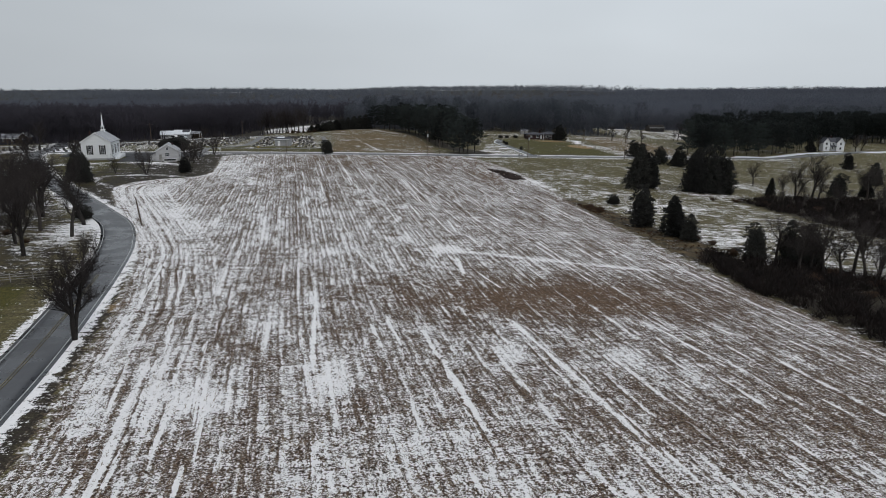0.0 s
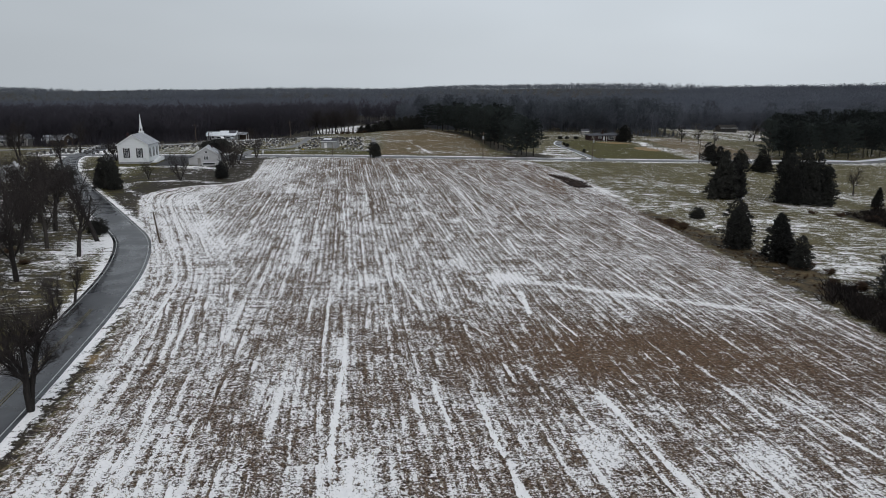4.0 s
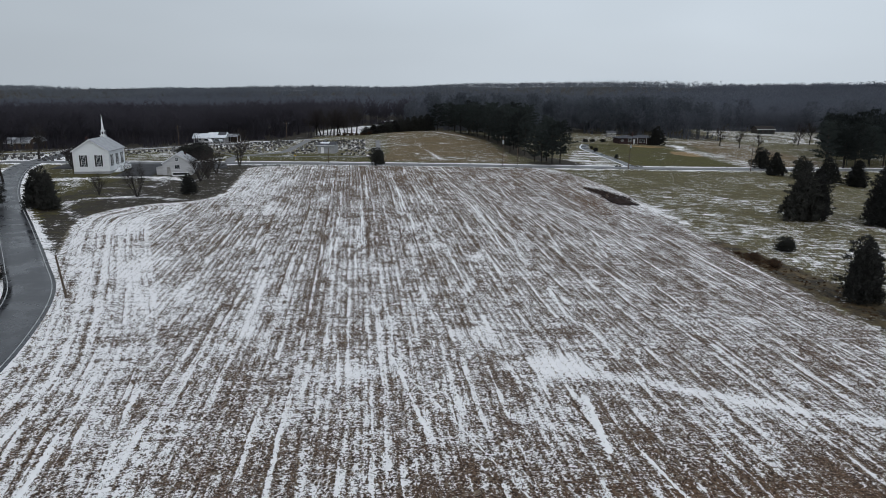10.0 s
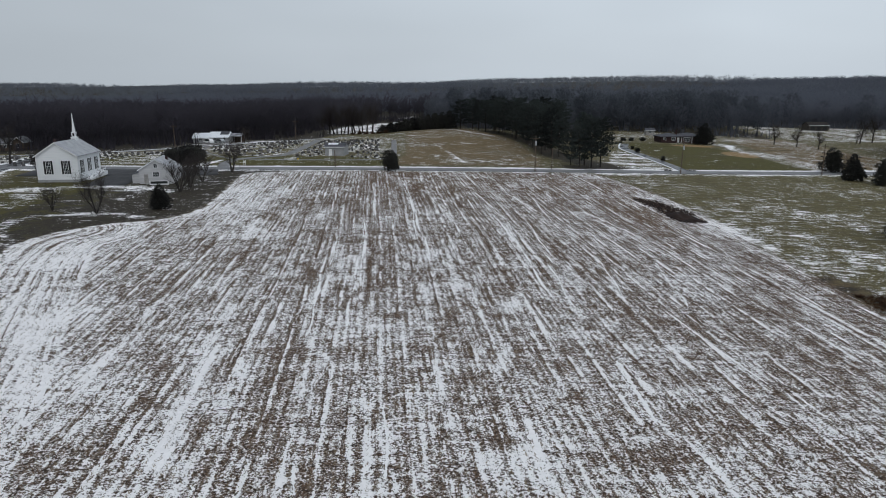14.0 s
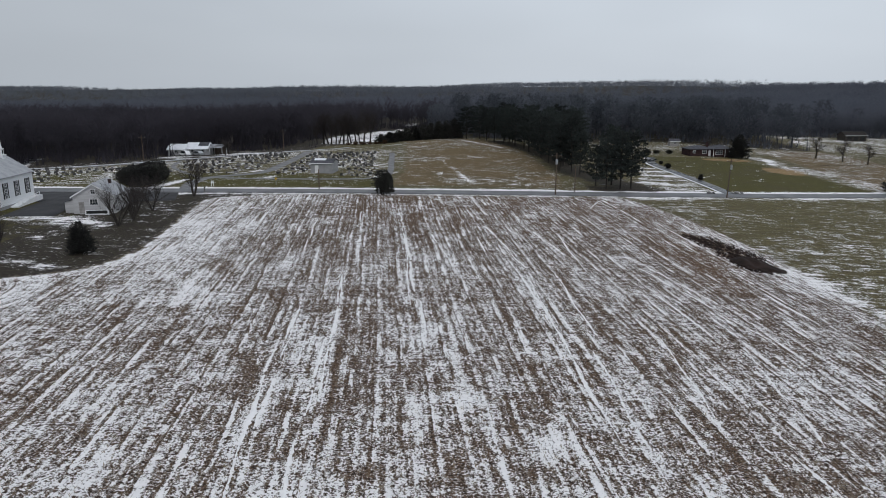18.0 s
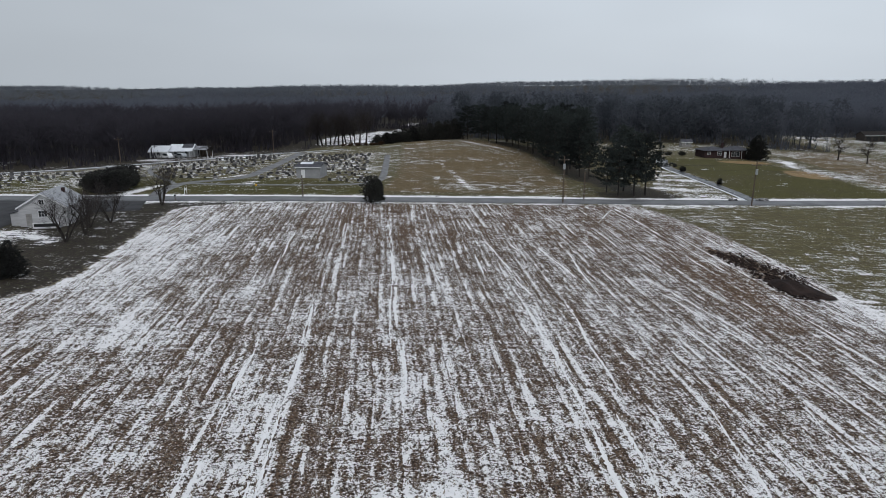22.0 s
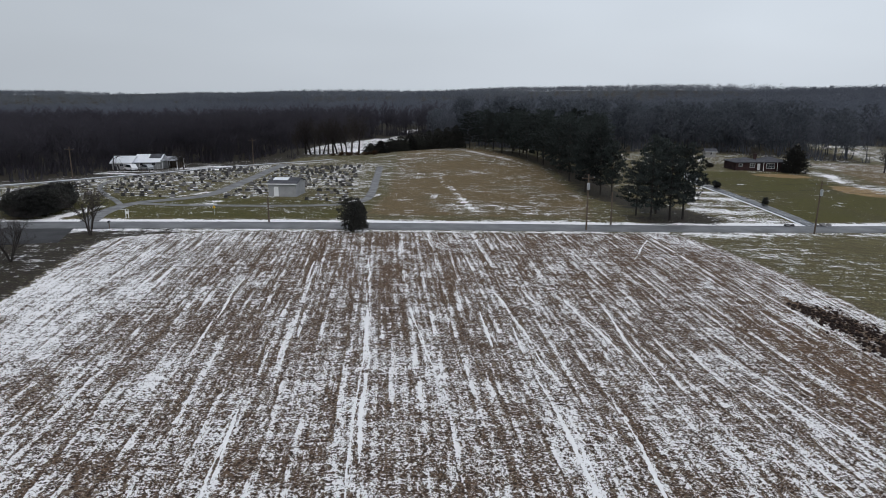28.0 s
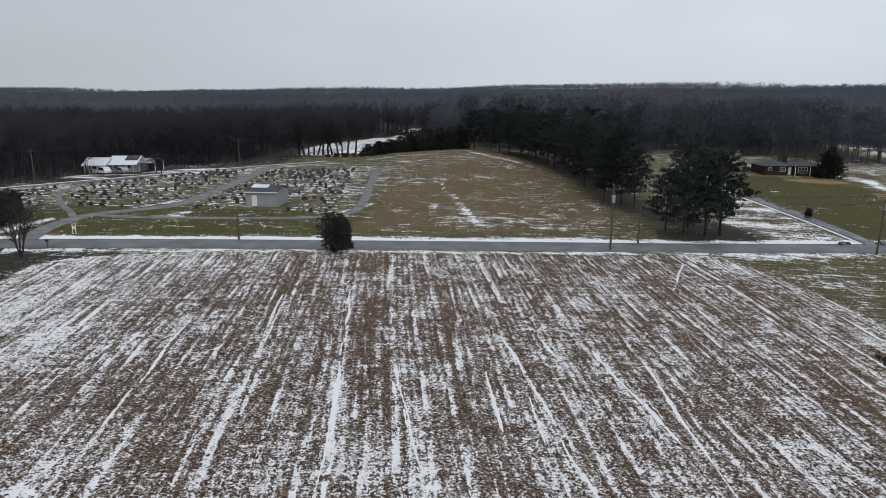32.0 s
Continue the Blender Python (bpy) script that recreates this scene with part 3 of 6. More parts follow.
# ---- the ground: one sheet out to the horizon ----
def axis_lines(lo, hi, step, far_lo, far_hi):
    mid = list(np.arange(lo, hi + 0.01, step))
    out, v, s = [], hi, step
    while v < far_hi:
        s = min(s * 1.18, 48.0)
        v += s
        out.append(v)
    left, v, s = [], lo, step
    while v > far_lo:
        s = min(s * 1.18, 48.0)
        v -= s
        left.append(v)
    return np.array(left[::-1] + mid + out)


EDGE_LINE = [p for p in FIELD if p[0] < -24 and p[1] < 187]
# drifts that lasted in the field: start, end, half width, how thick
NEAR_DRIFTS = [
    ((-63, 162.0), (-40.9, 125.8), 0.9, 0.6), ((-56, 158.0), (-36.9, 131.0), 1.2, 0.5), ((-35.1, 104.3), (-30.8, 78.0), 0.5, 0.9), ((-31.5, 79.7), (-24.5, 50.7), 0.7, 1.0), ((-34.3, 117.7), (-23.2, 67.0), 0.45, 0.8), ((-23.2, 67.0), (-20.0, 50.8), 0.6, 0.9),
    ((-6.5, 117.0), (6.0, 92.2), 0.4, 0.5), ((15.1, 79.2), (18.7, 59.3), 0.5, 0.9), ((31.7, 78.9), (35.7, 64.3), 0.5, 0.8), ((3.1, 80.0), (7.1, 53.0), 0.55, 0.8), ((-10.4, 90.8), (-7.7, 63.1), 0.5, 0.8), ((-0.3, 79.8), (1.5, 68.2), 0.5, 0.8),
]
MIDDLE_DRIFTS = [
    ((-28.5, 153.8), (-22.6, 122.5), 0.75, 1.0), ((-24.7, 101.5), (-23.3, 89.6), 0.8, 0.9), ((-11.7, 93.7), (-9.5, 84.0), 0.7, 0.7), ((-13.5, 124.0), (-10.6, 110.0), 0.45, 0.6), ((-7.3, 120.0), (-1.8, 100.6), 0.5, 0.6),
    ((8.2, 117.7), (22.3, 112.2), 0.9, 0.9), ((22, 112.2), (43, 105.3), 0.7, 1.3), ((26, 108.5), (40, 103.2), 0.4, 0.9), ((11.4, 111.2), (11.5, 100.4), 0.5, 0.7), ((13.9, 101.7), (16.0, 93.0), 0.45, 0.6), ((1.7, 132.3), (3.8, 121.0), 0.8, 0.7),
    ((-8.4, 132.5), (-7.1, 120.9), 0.4, 0.7), ((12.6, 144.0), (13.5, 131.2), 0.5, 0.6), ((14.8, 130.2), (16.8, 119.8), 0.45, 0.9), ((21.2, 159.4), (25.6, 139.3), 0.45, 0.7), ((-22.4, 176.0), (-17.9, 143.7), 0.35, 0.7), ((-18.1, 176.7), (-13.9, 144.1), 0.35, 0.6),
]
BACK_DRIFTS = [
    ((-22.8, 186.8), (-19.1, 157.8), 0.32, 0.8), ((-20.5, 199.4), (-14.5, 156.9), 0.28, 0.6), ((-14.3, 221.0), (-10.0, 192.2), 0.35, 0.8), ((-9.3, 188.6), (-7.2, 173.7), 0.35, 0.7),
    ((4.4, 203.2), (8.9, 158.0), 0.3, 0.8), ((9.6, 177.6), (11.0, 157.6), 0.3, 0.8), ((17.6, 182.0), (17.6, 161.6), 0.3, 0.6), ((20.7, 211.2), (30.1, 181.7), 0.3, 0.6),
    ((26.0, 183.9), (24.7, 159.7), 0.3, 0.7), ((-5.4, 191.0), (-3.6, 163.8), 1.0, 0.6), ((3.9, 160.8), (2.9, 157.4), 0.6, 1.0), ((-23.4, 189.4), (-21.9, 176.7), 0.3, 0.8),
    ((-20.7, 200.2), (-17.0, 177.3), 0.28, 0.7), ((-14.6, 223.4), (-10.0, 187.3), 0.26, 0.8), ((-9.1, 190.2), (-7.5, 178.3), 0.3, 0.8), ((-10.3, 224.1), (-4.9, 202.4), 0.3, 0.6),
    ((-0.8, 231.1), (7.2, 179.9), 0.28, 0.8), ((8.7, 204.3), (10.7, 180.9), 0.28, 0.7),
]
LAST_DRIFTS = [
    ((20.1, 216.1), (29.6, 190.6), 0.3, 0.7), ((20.8, 198.4), (23.6, 182.4), 0.3, 0.7), ((-39.2, 197.9), (-37.2, 185.1), 1.2, 0.7), ((-18.4, 245.5), (-11.1, 201.7), 0.26, 0.9),
    ((-10.3, 224.9), (-6.2, 208.2), 0.26, 0.7), ((-0.8, 232.4), (4.4, 206.1), 0.28, 0.8), ((11.5, 229.7), (13.3, 204.7), 0.26, 0.6), ((2.4, 234.6), (4.5, 225.8), 0.35, 0.7),
    ((-2.4, 224.7), (-1.0, 213.9), 0.32, 0.7), ((21.2, 215.2), (23.6, 207.3), 0.3, 0.7), ((-25.3, 241.9), (-22.5, 224.4), 0.3, 0.5), ((-31.9, 232.7), (-29.4, 217.2), 0.45, 0.6),
    ((-29.3, 206.9), (-29.2, 199.7), 0.6, 0.8), ((7.2, 230.5), (11.4, 213.8), 0.35, 0.6), ((-44.9, 232.7), (-43.1, 217.7), 1.6, 0.35), ((24.6, 263.4), (19.7, 250.0), 0.4, 0.6),
]
PATCHES = [(-17.6, 57.0, 3.2, 4.5, 0.4), (-5.4, 60.2, 2.6, 5.5, 0.45), (1.2, 48, 2.5, 4, 0.3), (12.7, 68.8, 1.6, 3.5, 0.4), (25.4, 65.9, 2.2, 3.2, 0.35), (30.5, 62.9, 2.2, 3, 0.3), (-23.4, 62.5, 1.6, 3, 0.4), (-14.6, 77.3, 1.6, 4, 0.3), (-44.7, 148.5, 3.0, 4, 0.32), (-36, 135.4, 2.5, 4, 0.2),
           (9.6, 117.8, 2.5, 2.2, 0.35), (26.4, 110.3, 3.5, 1.2, 0.3), (-9.8, 114.4, 1.6, 3, 0.3), (10.3, 116.9, 2.5, 3, 0.3), (-52, 225, 6, 18, 0.2), (-46, 205, 6, 14, 0.15), (-58, 172, 6, 8, 0.3)]


def outside(v, lo, hi):
    return (v < lo) | (v > hi)


def make_ground():
    xs = np.unique(np.r_[np.arange(-75, 66, 0.7), axis_lines(-150, 150, 1.9, -3800, 3800)[outside(axis_lines(-150, 150, 1.9, -3800, 3800), -75.5, 66.2)]])
    ys = np.unique(np.r_[np.arange(24, 268, 0.7), axis_lines(24, 430, 1.9, -700, 4500)[outside(axis_lines(24, 430, 1.9, -700, 4500), 23.5, 268.5)]])
    gx, gy = np.meshgrid(xs, ys)
    x, y = gx.ravel(), gy.ravel()
    nx, ny = len(xs), len(ys)
    i = np.arange((nx - 1) * (ny - 1))
    a = i // (nx - 1) * nx + i % (nx - 1)
    me = arrays("ground", np.c_[x, y, ground_z(x, y)], np.stack([a, a + 1, a + nx + 1, a + nx], 1))
    d_field = inside(FIELD, x, y)
    lane, far_road = along(LANE, x, y) - 2.9, along(FAR_ROAD, x, y) - 2.75
    edge = along(EDGE_LINE, x, y)
    across = x + 0.142 * (y - 150) + 0.45 * np.sin(y / 37 + x / 60) + 0.1 * np.sin(y / 11.0 + 0.5)
    d_green, d_cem, d_yard, d_past, d_snow = (inside(q, x, y) for q in (GREEN, CEMETERY, CHURCH_YARD, PASTURE, SNOW_YARD))
    d_lawn = np.maximum(np.maximum(d_green, np.where(y < 289, d_cem, -30)), np.maximum(d_yard, np.where(y < 94, inside(WEST_YARD, x, y), -30)))
    woods_line = np.interp(x, [-420, -200, -128, -114, -110, -107, -84, -62, -50, -30, 0, 30, 55, 70, 100, 130, 140, 146, 175, 240, 260, 420], [245, 284, 298, 309, 325, 372, 388, 402, 440, 432, 432, 412, 430, 446, 430, 412, 412, 505, 505, 505, 430, 430])
    # one dark brown ground tone for woods, brush, pine line, hedgerow, yards and verges
    dark_ground = np.maximum(inside(BRUSH, x, y), np.clip(y - woods_line, -40, np.where(y > 500, 40, 1.2)))
    dark_ground = np.maximum(dark_ground, 5 - along(PINE_LINE, x, y))
    dark_ground = np.maximum(dark_ground, inside(WEST_WOODS, x, y))
    dark_ground = np.maximum(dark_ground, np.where(y > 92, np.minimum(inside(WEST_YARD, x, y), 0.6), -30))
    dark_ground = np.maximum(dark_ground, np.minimum(inside(MARGIN, x, y), 0.5))
    dark_ground = np.maximum(dark_ground, np.where((x < -70) & (y > 290), y - np.interp(x, *np.array(BACK_LANE).T) - 4, -30))
    dark_ground = np.maximum(dark_ground, np.where(d_yard > 0, np.where(x > -84, 0.9, -0.9), -30))
    dark_ground = np.maximum(dark_ground, inside(HEDGEROW, x, y))
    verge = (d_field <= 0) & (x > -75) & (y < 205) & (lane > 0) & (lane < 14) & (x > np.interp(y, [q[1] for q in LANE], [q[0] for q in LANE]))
    dark_ground = np.maximum(dark_ground, np.where(verge | ((d_field <= 0) & (x < -50) & (x > -75) & (y > 165) & (y < 262)), np.where(verge, 2.0, 3.0), -30))
    dark_ground = np.maximum(dark_ground, 2.2 - 0.8 * along([(35.2, 233.3), (38.0, 227), (39.6, 219)], x, y))
    mulch = np.maximum.reduce([5.5 - np.hypot((x - 87) / 1.5, (y - 361) / 0.9), 5.5 - np.hypot((x - 95.5) / 1.1, (y - 334) / 1.6), 1.1 - np.hypot(x + 34.0, (y - 84) / 1.5)])
    # how much snow lies where; the far west term stands in for haze
    snow = np.where(d_field > 0, -0.065, -0.36)
    f = np.zeros_like(x)
    f += 0.05 * smooth(-8, -45, x) * smooth(60, 120, y)
    f -= 0.28 * np.exp(-(((x - 23) / 25) ** 2) - ((y - 89) / 10) ** 2)
    f -= 0.13 * np.exp(-(((x - 32) / 6) ** 2) - ((y - 211) / 15) ** 2)
    f += (0.09 + 0.12 * smooth(5, 25, x)) * smooth(50, 38, y)
    f += 0.07 * smooth(5, 30, x) * smooth(150, 185, y)
    f -= 0.11 * smooth(180, 220, y) * smooth(-48, -26, x)
    f += 0.06 * smooth(190, 120, y) - 0.05 * smooth(112, 88, y)
    f -= 0.10 * smooth(1.5, 0.2, d_field) * smooth(-20, 0, x)
    f += np.where(edge < 12.5, 0.05 + 0.1 * smooth(105, 130, y), 0) + 0.25 * np.exp(-((d_field / 1.3) ** 2)) * ((x < -48) & (y > 165) & (y < 256))
    f += 0.06 * smooth(185, 200, y) * smooth(-30, -5, x) - 0.12 * smooth(80, 60, y) * smooth(8, 30, x)
    f -= 0.05 * smooth(8, 22, x) * smooth(72, 92, y) + 0.015 * smooth(-8, -25, x) * smooth(200, 180, y)
    f += 0.1 * np.exp(-(((d_field - 1.2) / 2.0) ** 2)) * (x > 25) * smooth(195, 205, y)
    for (ax, ay), (bx, by), w, k in NEAR_DRIFTS + MIDDLE_DRIFTS + BACK_DRIFTS + LAST_DRIFTS:
        near = (np.abs(x - (ax + bx) / 2) < abs(ax - bx) / 2 + 6) & (np.abs(y - (ay + by) / 2) < abs(ay - by) / 2 + 6)
        f[near] += 0.42 * k * (0.45 if w < 0.6 else 1.0) * np.exp(-((along([(ax, ay), (bx, by)], x[near], y[near]) / w) ** 2))
    for px, py, rx, ry, k in PATCHES:
        f += k * np.exp(-(((x - px) / rx) ** 2) - ((y - py) / ry) ** 2)
    snow += np.where(d_field > 0, f, 0)
    out = d_field <= 0
    snow += np.where(out & (x > 38) & (y < 262), 0.17 * smooth(245, 185, y) + 0.06 + 0.12 * smooth(150, 120, y), 0)
    churned = along([(35.2, 233.3), (38.0, 227), (39.6, 219)], x, y)
    snow += np.where((x > 30) & (x < 52) & (y > 195) & (y < 240), 0.14 * np.exp(-((along([(37, 232), (41, 218), (46, 204)], x, y) - 3.2) / 2.2) ** 2) - 0.5 * np.exp(-((churned / 1.9) ** 2)), 0)
    snow += np.where(out & (x > 60) & (x < 140) & (y > 170) & (y < 240), 0.10 * np.sin(x / 9 + y / 7), 0)
    snow += smooth(-1, 2, d_snow) * (0.36 + 0.2 * np.sin(y * 0.75 - 0.12 * x + 1.2 * np.sin(x / 7)) * smooth(282, 290, y)) + (0.13 + 0.1 * smooth(-78, -92, x)) * smooth(-1, 2, d_cem) * np.maximum(smooth(288, 296, y), smooth(-84, -94, x)) + 0.02 * smooth(-1, 2, d_past) - 0.2 * smooth(-1, 2, d_green) - 0.08 * smooth(-1, 2, d_yard)
    snow += 0.62 * np.exp(-((along(CHURCH_SNOW, x, y) / 2.2) ** 2)) + 0.5 * np.exp(-((along([(-69.5, 176), (-74, 181), (-77.5, 186), (-80.5, 193), (-74.8, 197.4), (-63.6, 198.9), (-58.7, 196.8)], x, y) / 1.5) ** 2)) * (d_field <= 0) + 0.36 * np.exp(-((along([(-88, 202), (-90, 212), (-98, 218), (-89, 219.4)], x, y) / 2.4) ** 2)) + 0.36 * np.exp(-((along([(-75.5, 224), (-71.3, 219), (-71, 212)], x, y) / 1.8) ** 2))
    snow += np.where((x < -48) & (y < 175) & (lane > 0.5) & out, 0.02 + 0.14 * smooth(125, 145, y) - 0.2 * smooth(108, 98, y) + 0.6 * np.exp(-(((x + 58) / 6) ** 2) - ((y - 125) / 10) ** 2) + 0.35 * np.exp(-(((x + 54) / 9) ** 2) - ((y - 103) / 4) ** 2), 0)
    snow += 0.34 * np.exp(-((along([(43.6, 213), (46, 205), (48.5, 193)], x, y) / 1.4) ** 2))
    snow += np.where(verge, -0.06, 0) + 0.12 * smooth(20, 50, x) * smooth(150, 110, x) * smooth(378, 390, y) * smooth(440, 425, y)
    for a, b, w, k in STREAKS + FAR_STREAKS + LAWN_SNOW:
        snow += k * np.exp(-((along([a, b], x, y) / w) ** 2))
    snow -= 0.5 * smooth(-3, 3, inside(HEDGEROW, x, y)) + 0.35 * smooth(-1, 1, inside(MARGIN, x, y))
    snow -= 0.6 * smooth(-3, 3, inside(BRUSH, x, y)) + 0.3 * smooth(-2, 2, 4.5 - along(PINE_LINE, x, y))
    snow -= np.where((x > 40) & (y < 600), 0.14, 0.5) * smooth(0, 25, y - woods_line)
    snow += 1.0 * smooth(-2, 2, np.maximum(np.maximum(inside(CLEARING, x, y), inside(CLEARING_FAR, x, y)), inside(CLEARING_TOP, x, y))) + 0.24 * smooth(-3, 3, inside(FAR_SNOW, x, y)) + 0.1 * smooth(-2, 2, inside(EAST_FIELD, x, y)) + 0.24 * smooth(-2, 2, inside(EAST_STRIP, x, y))
    # whitens the distant western ground, a painted substitute for haze
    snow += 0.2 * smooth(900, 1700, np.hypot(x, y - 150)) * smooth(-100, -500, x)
    beyond = y > np.interp(x, *np.array(FAR_ROAD).T)
    snow += np.where(out, 0.95 * np.exp(-(((np.maximum(lane, 0) - 0.4) / 0.65) ** 2)) * np.where(x > np.interp(y, [q[1] for q in LANE], [q[0] for q in LANE]), 1.0, 0.75), 0)
    snow += np.where(out & (np.maximum(x, -x) < 200), np.exp(-(((np.maximum(far_road, 0) - 1.0) / 1.25) ** 2)) * np.where(beyond, 1.2, 0.45), 0)
    snow += np.where(out & ~beyond & (far_road > 0) & (far_road < 5), 0.12, 0)
    brown = 1.0 * np.exp(-(((x - 23) / 26) ** 2) - ((y - 89) / 11) ** 2) + 0.6 * smooth(205, 240, y) * smooth(-45, -25, x) + 0.35 * np.exp(-((y - 178) / 18) ** 2) + 0.9 * np.exp(-(((x - 32) / 6) ** 2) - ((y - 211) / 15) ** 2)
    for name, value in (("row_across", across), ("edge_across", edge * 1.0), ("headland", np.where(d_field > 0, 12.5 - edge, -3.0)), ("row_along", y - 0.142 * x), ("field", d_field), ("pasture", np.maximum.reduce([d_past, inside(MARGIN, x, y), inside(EAST_FIELD, x, y)])), ("lawn", d_lawn), ("brush", dark_ground), ("mulch", mulch), ("brown", brown), ("snow", snow)):
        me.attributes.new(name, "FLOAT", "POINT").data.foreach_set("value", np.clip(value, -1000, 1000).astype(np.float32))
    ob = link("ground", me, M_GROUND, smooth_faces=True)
    return tagged(ob, "brown stubble field and winter grass dusted with snow", "ground", "", "structure")


make_ground()
ribbon("road", LANE, 2.9, 0.03, M_ASPHALT, label="wet grey asphalt road bending past the field", category="road")
ribbon("road_far", FAR_ROAD, 2.75, 0.05, M_LIGHT_ASPHALT, label="narrow grey asphalt road between snowy verges", category="road")
ribbon("cemetery_drive", CEM_DRIVE, 1.5, 0.03, M_GRAVEL, 0.02, label="grey paved drive through the cemetery", category="drive")
ribbon("cemetery_loop", CEM_LOOP, 0.95, 0.04, M_GRAVEL, 0.02, label="grey loop drive round the cemetery", category="drive")
ribbon("cemetery_west_drive", CEM_WEST, 0.6, 0.03, M_GRAVEL, 0.02, label="grey gravel drive along the graves", category="drive")
ribbon("back_lane", BACK_LANE, 1.5, 0.03, M_GRAVEL, 0.02, label="grey gravel lane behind the cemetery", category="road")
ribbon("lane_snow_bank", BACK_LANE, 0.45, 0.07, M_SNOW, 0, 3, 0.12, -2.0, label="long bank of old snow beside the gravel lane", category="snow")
ribbon("snow_bank", HOUSE_DRIVE, 0.32, 0.05, M_SNOW, 0, 3, 0.1, -1.95, label="narrow bank of old snow along the driveway", category="snow")
ribbon("house_drive", HOUSE_DRIVE, 1.5, 0.04, M_ASPHALT, 0.02, label="dark driveway up to the brick house", category="drive")
ribbon("farm_lane", curve([(172, 326), (196, 332), (222, 345), (250, 348), (285, 352)]), 2.2, 0.05, M_SNOW, 0.02, label="snow-covered lane before the farmhouse", category="road")
ribbon("parking_lot", curve([(-112, 244.5), (-96, 246.5), (-80, 247.5), (-66.5, 252)]), 6.2, 0.022, M_OLD_ASPHALT, 0.02, label="worn asphalt parking lot behind the church", category="parking lot")
ribbon("church_drive", curve([(-85, 246), (-84.5, 236), (-83, 227)]), 4.5, 0.036, M_OLD_ASPHALT, 0.02, label="asphalt drive between the church and the hall", category="drive")
for o in (-0.14, 0.14):
    tagged(ribbon("road_line", LANE, 0.05, 0.128, M_YELLOW, 0, 2, 0.03, o, ends=(0, 0.35)), "faded yellow centre line painted on asphalt", "road marking", "", "structure")
for o in (-2.45, 2.45):
    tagged(ribbon("road_line", LANE, 0.055, 0.055, M_WHITE_LINE, 0, 2, 0.03, o), "worn white edge line painted on asphalt", "road marking", "", "structure")

# ---- trees ----
def limb(vs, fs, a, b, ra, rb, n=4):
    d = b - a
    d = d / (np.linalg.norm(d) + 1e-9)
    s = np.cross(d, (0.3, 0.2, 1.0) if abs(d[2]) < 0.9 else (1.0, 0, 0))
    s /= np.linalg.norm(s)
    t = np.cross(d, s)
    k = len(vs)
    for c, r in ((a, ra), (b, rb)):
        for j in range(n):
            w = 2 * math.pi * j / n
            vs.append(c + r * (math.cos(w) * s + math.sin(w) * t))
    for j in range(n):
        fs.append((k + j, k + (j + 1) % n, k + n + (j + 1) % n))
        fs.append((k + j, k + n + (j + 1) % n, k + n + j))


def sliver(vs, fs, a, b, w, rng):
    s = np.cross(b - a, rng.normal(size=3))
    s *= w / (np.linalg.norm(s) + 1e-9)
    k = len(vs)
    vs.extend((a - s, a + s, b))
    fs.append((k, k + 1, k + 2))


def bare_shape(seed, height, spread=0.5, stems=1, depth=4, kids=4, fork=0.25, twigs=5, thick=0.03, tilt=0.45):
    """Trunk and twigs of a leafless tree."""
    rng = np.random.default_rng(seed)
    tv, tf, wv, wf = [], [], [], []

    def grow(a, d, length, r, level):
        n = 3 if level < 2 else 2
        p, q = a, d
        for k in range(n):
            q = q + rng.normal(size=3) * 0.10 + np.array([0, 0, 0.05])
            q /= np.linalg.norm(q)
            e = p + q * length / n
            r2 = r * (1 - 0.45 * (k + 1) / n)
            if level < 3:
                limb(tv, tf, p, e, r * (1 - 0.45 * k / n), r2, 6 if level == 0 else 4 if level == 1 else 3)
            else:
                sliver(tv, tf, p, e + (e - p) * 0.2, max(0.5 * r, 0.0007 * height), rng)
                sliver(tv, tf, e, p - (e - p) * 0.1, max(0.5 * r, 0.0007 * height), rng)
            if level < depth and (level > 0 or k >= n * fork):
                for _ in range(kids if level < 2 else 2 + rng.integers(2)):
                    f = rng.uniform(0.2, 1.0)
                    w = rng.normal(size=3)
                    w -= w @ q * q
                    w /= np.linalg.norm(w)
                    nd = q * rng.uniform(0.45, 0.9) + w * (spread + 0.3) + np.array([0, 0, 0.42])
                    nd /= np.linalg.norm(nd)
                    grow(p + (e - p) * f, nd, length * rng.uniform(0.42, 0.66), r2 * 0.55, level + 1)
            p = e
        if level >= depth - 1:
            for _ in range(twigs):
                f = rng.uniform(0, 1)
                w = q + rng.normal(size=3) * 0.65
                w /= np.linalg.norm(w)
                s = a + (p - a) * f
                sliver(wv, wf, s, s + w * rng.uniform(0.35, 0.9) * height * 0.085, 0.004 + 0.0005 * height, rng)

    for k in range(stems):
        w = 2 * math.pi * (k + rng.uniform(0, 0.5)) / max(stems, 1)
        lean = 0.0 if stems == 1 else tilt
        d = np.array([math.cos(w) * lean, math.sin(w) * lean, 1.0])
        grow(np.array([0.0, 0, -0.15]), d / np.linalg.norm(d), height * (0.62 if stems == 1 else 0.5), height * thick / (1 if stems == 1 else 1.5), 0)
    return (np.array(tv), tf), (np.array(wv), wf)


def tuft(vs, fs, c, out, size, rng, blades=7):
    """A tuft of needle sprays that point outwards."""
    for _ in range(blades):
        d = out + rng.normal(size=3) * 0.55
        d /= np.linalg.norm(d) + 1e-9
        s = np.cross(d, rng.normal(size=3))
        s *= size * rng.uniform(0.14, 0.26) / (np.linalg.norm(s) + 1e-9)
        b = c + rng.normal(size=3) * size * 0.25
        k = len(vs)
        vs.extend((b - s, b + s * 0.8, b + d * size * rng.uniform(0.8, 1.4)))
        fs.append((k, k + 1, k + 2))


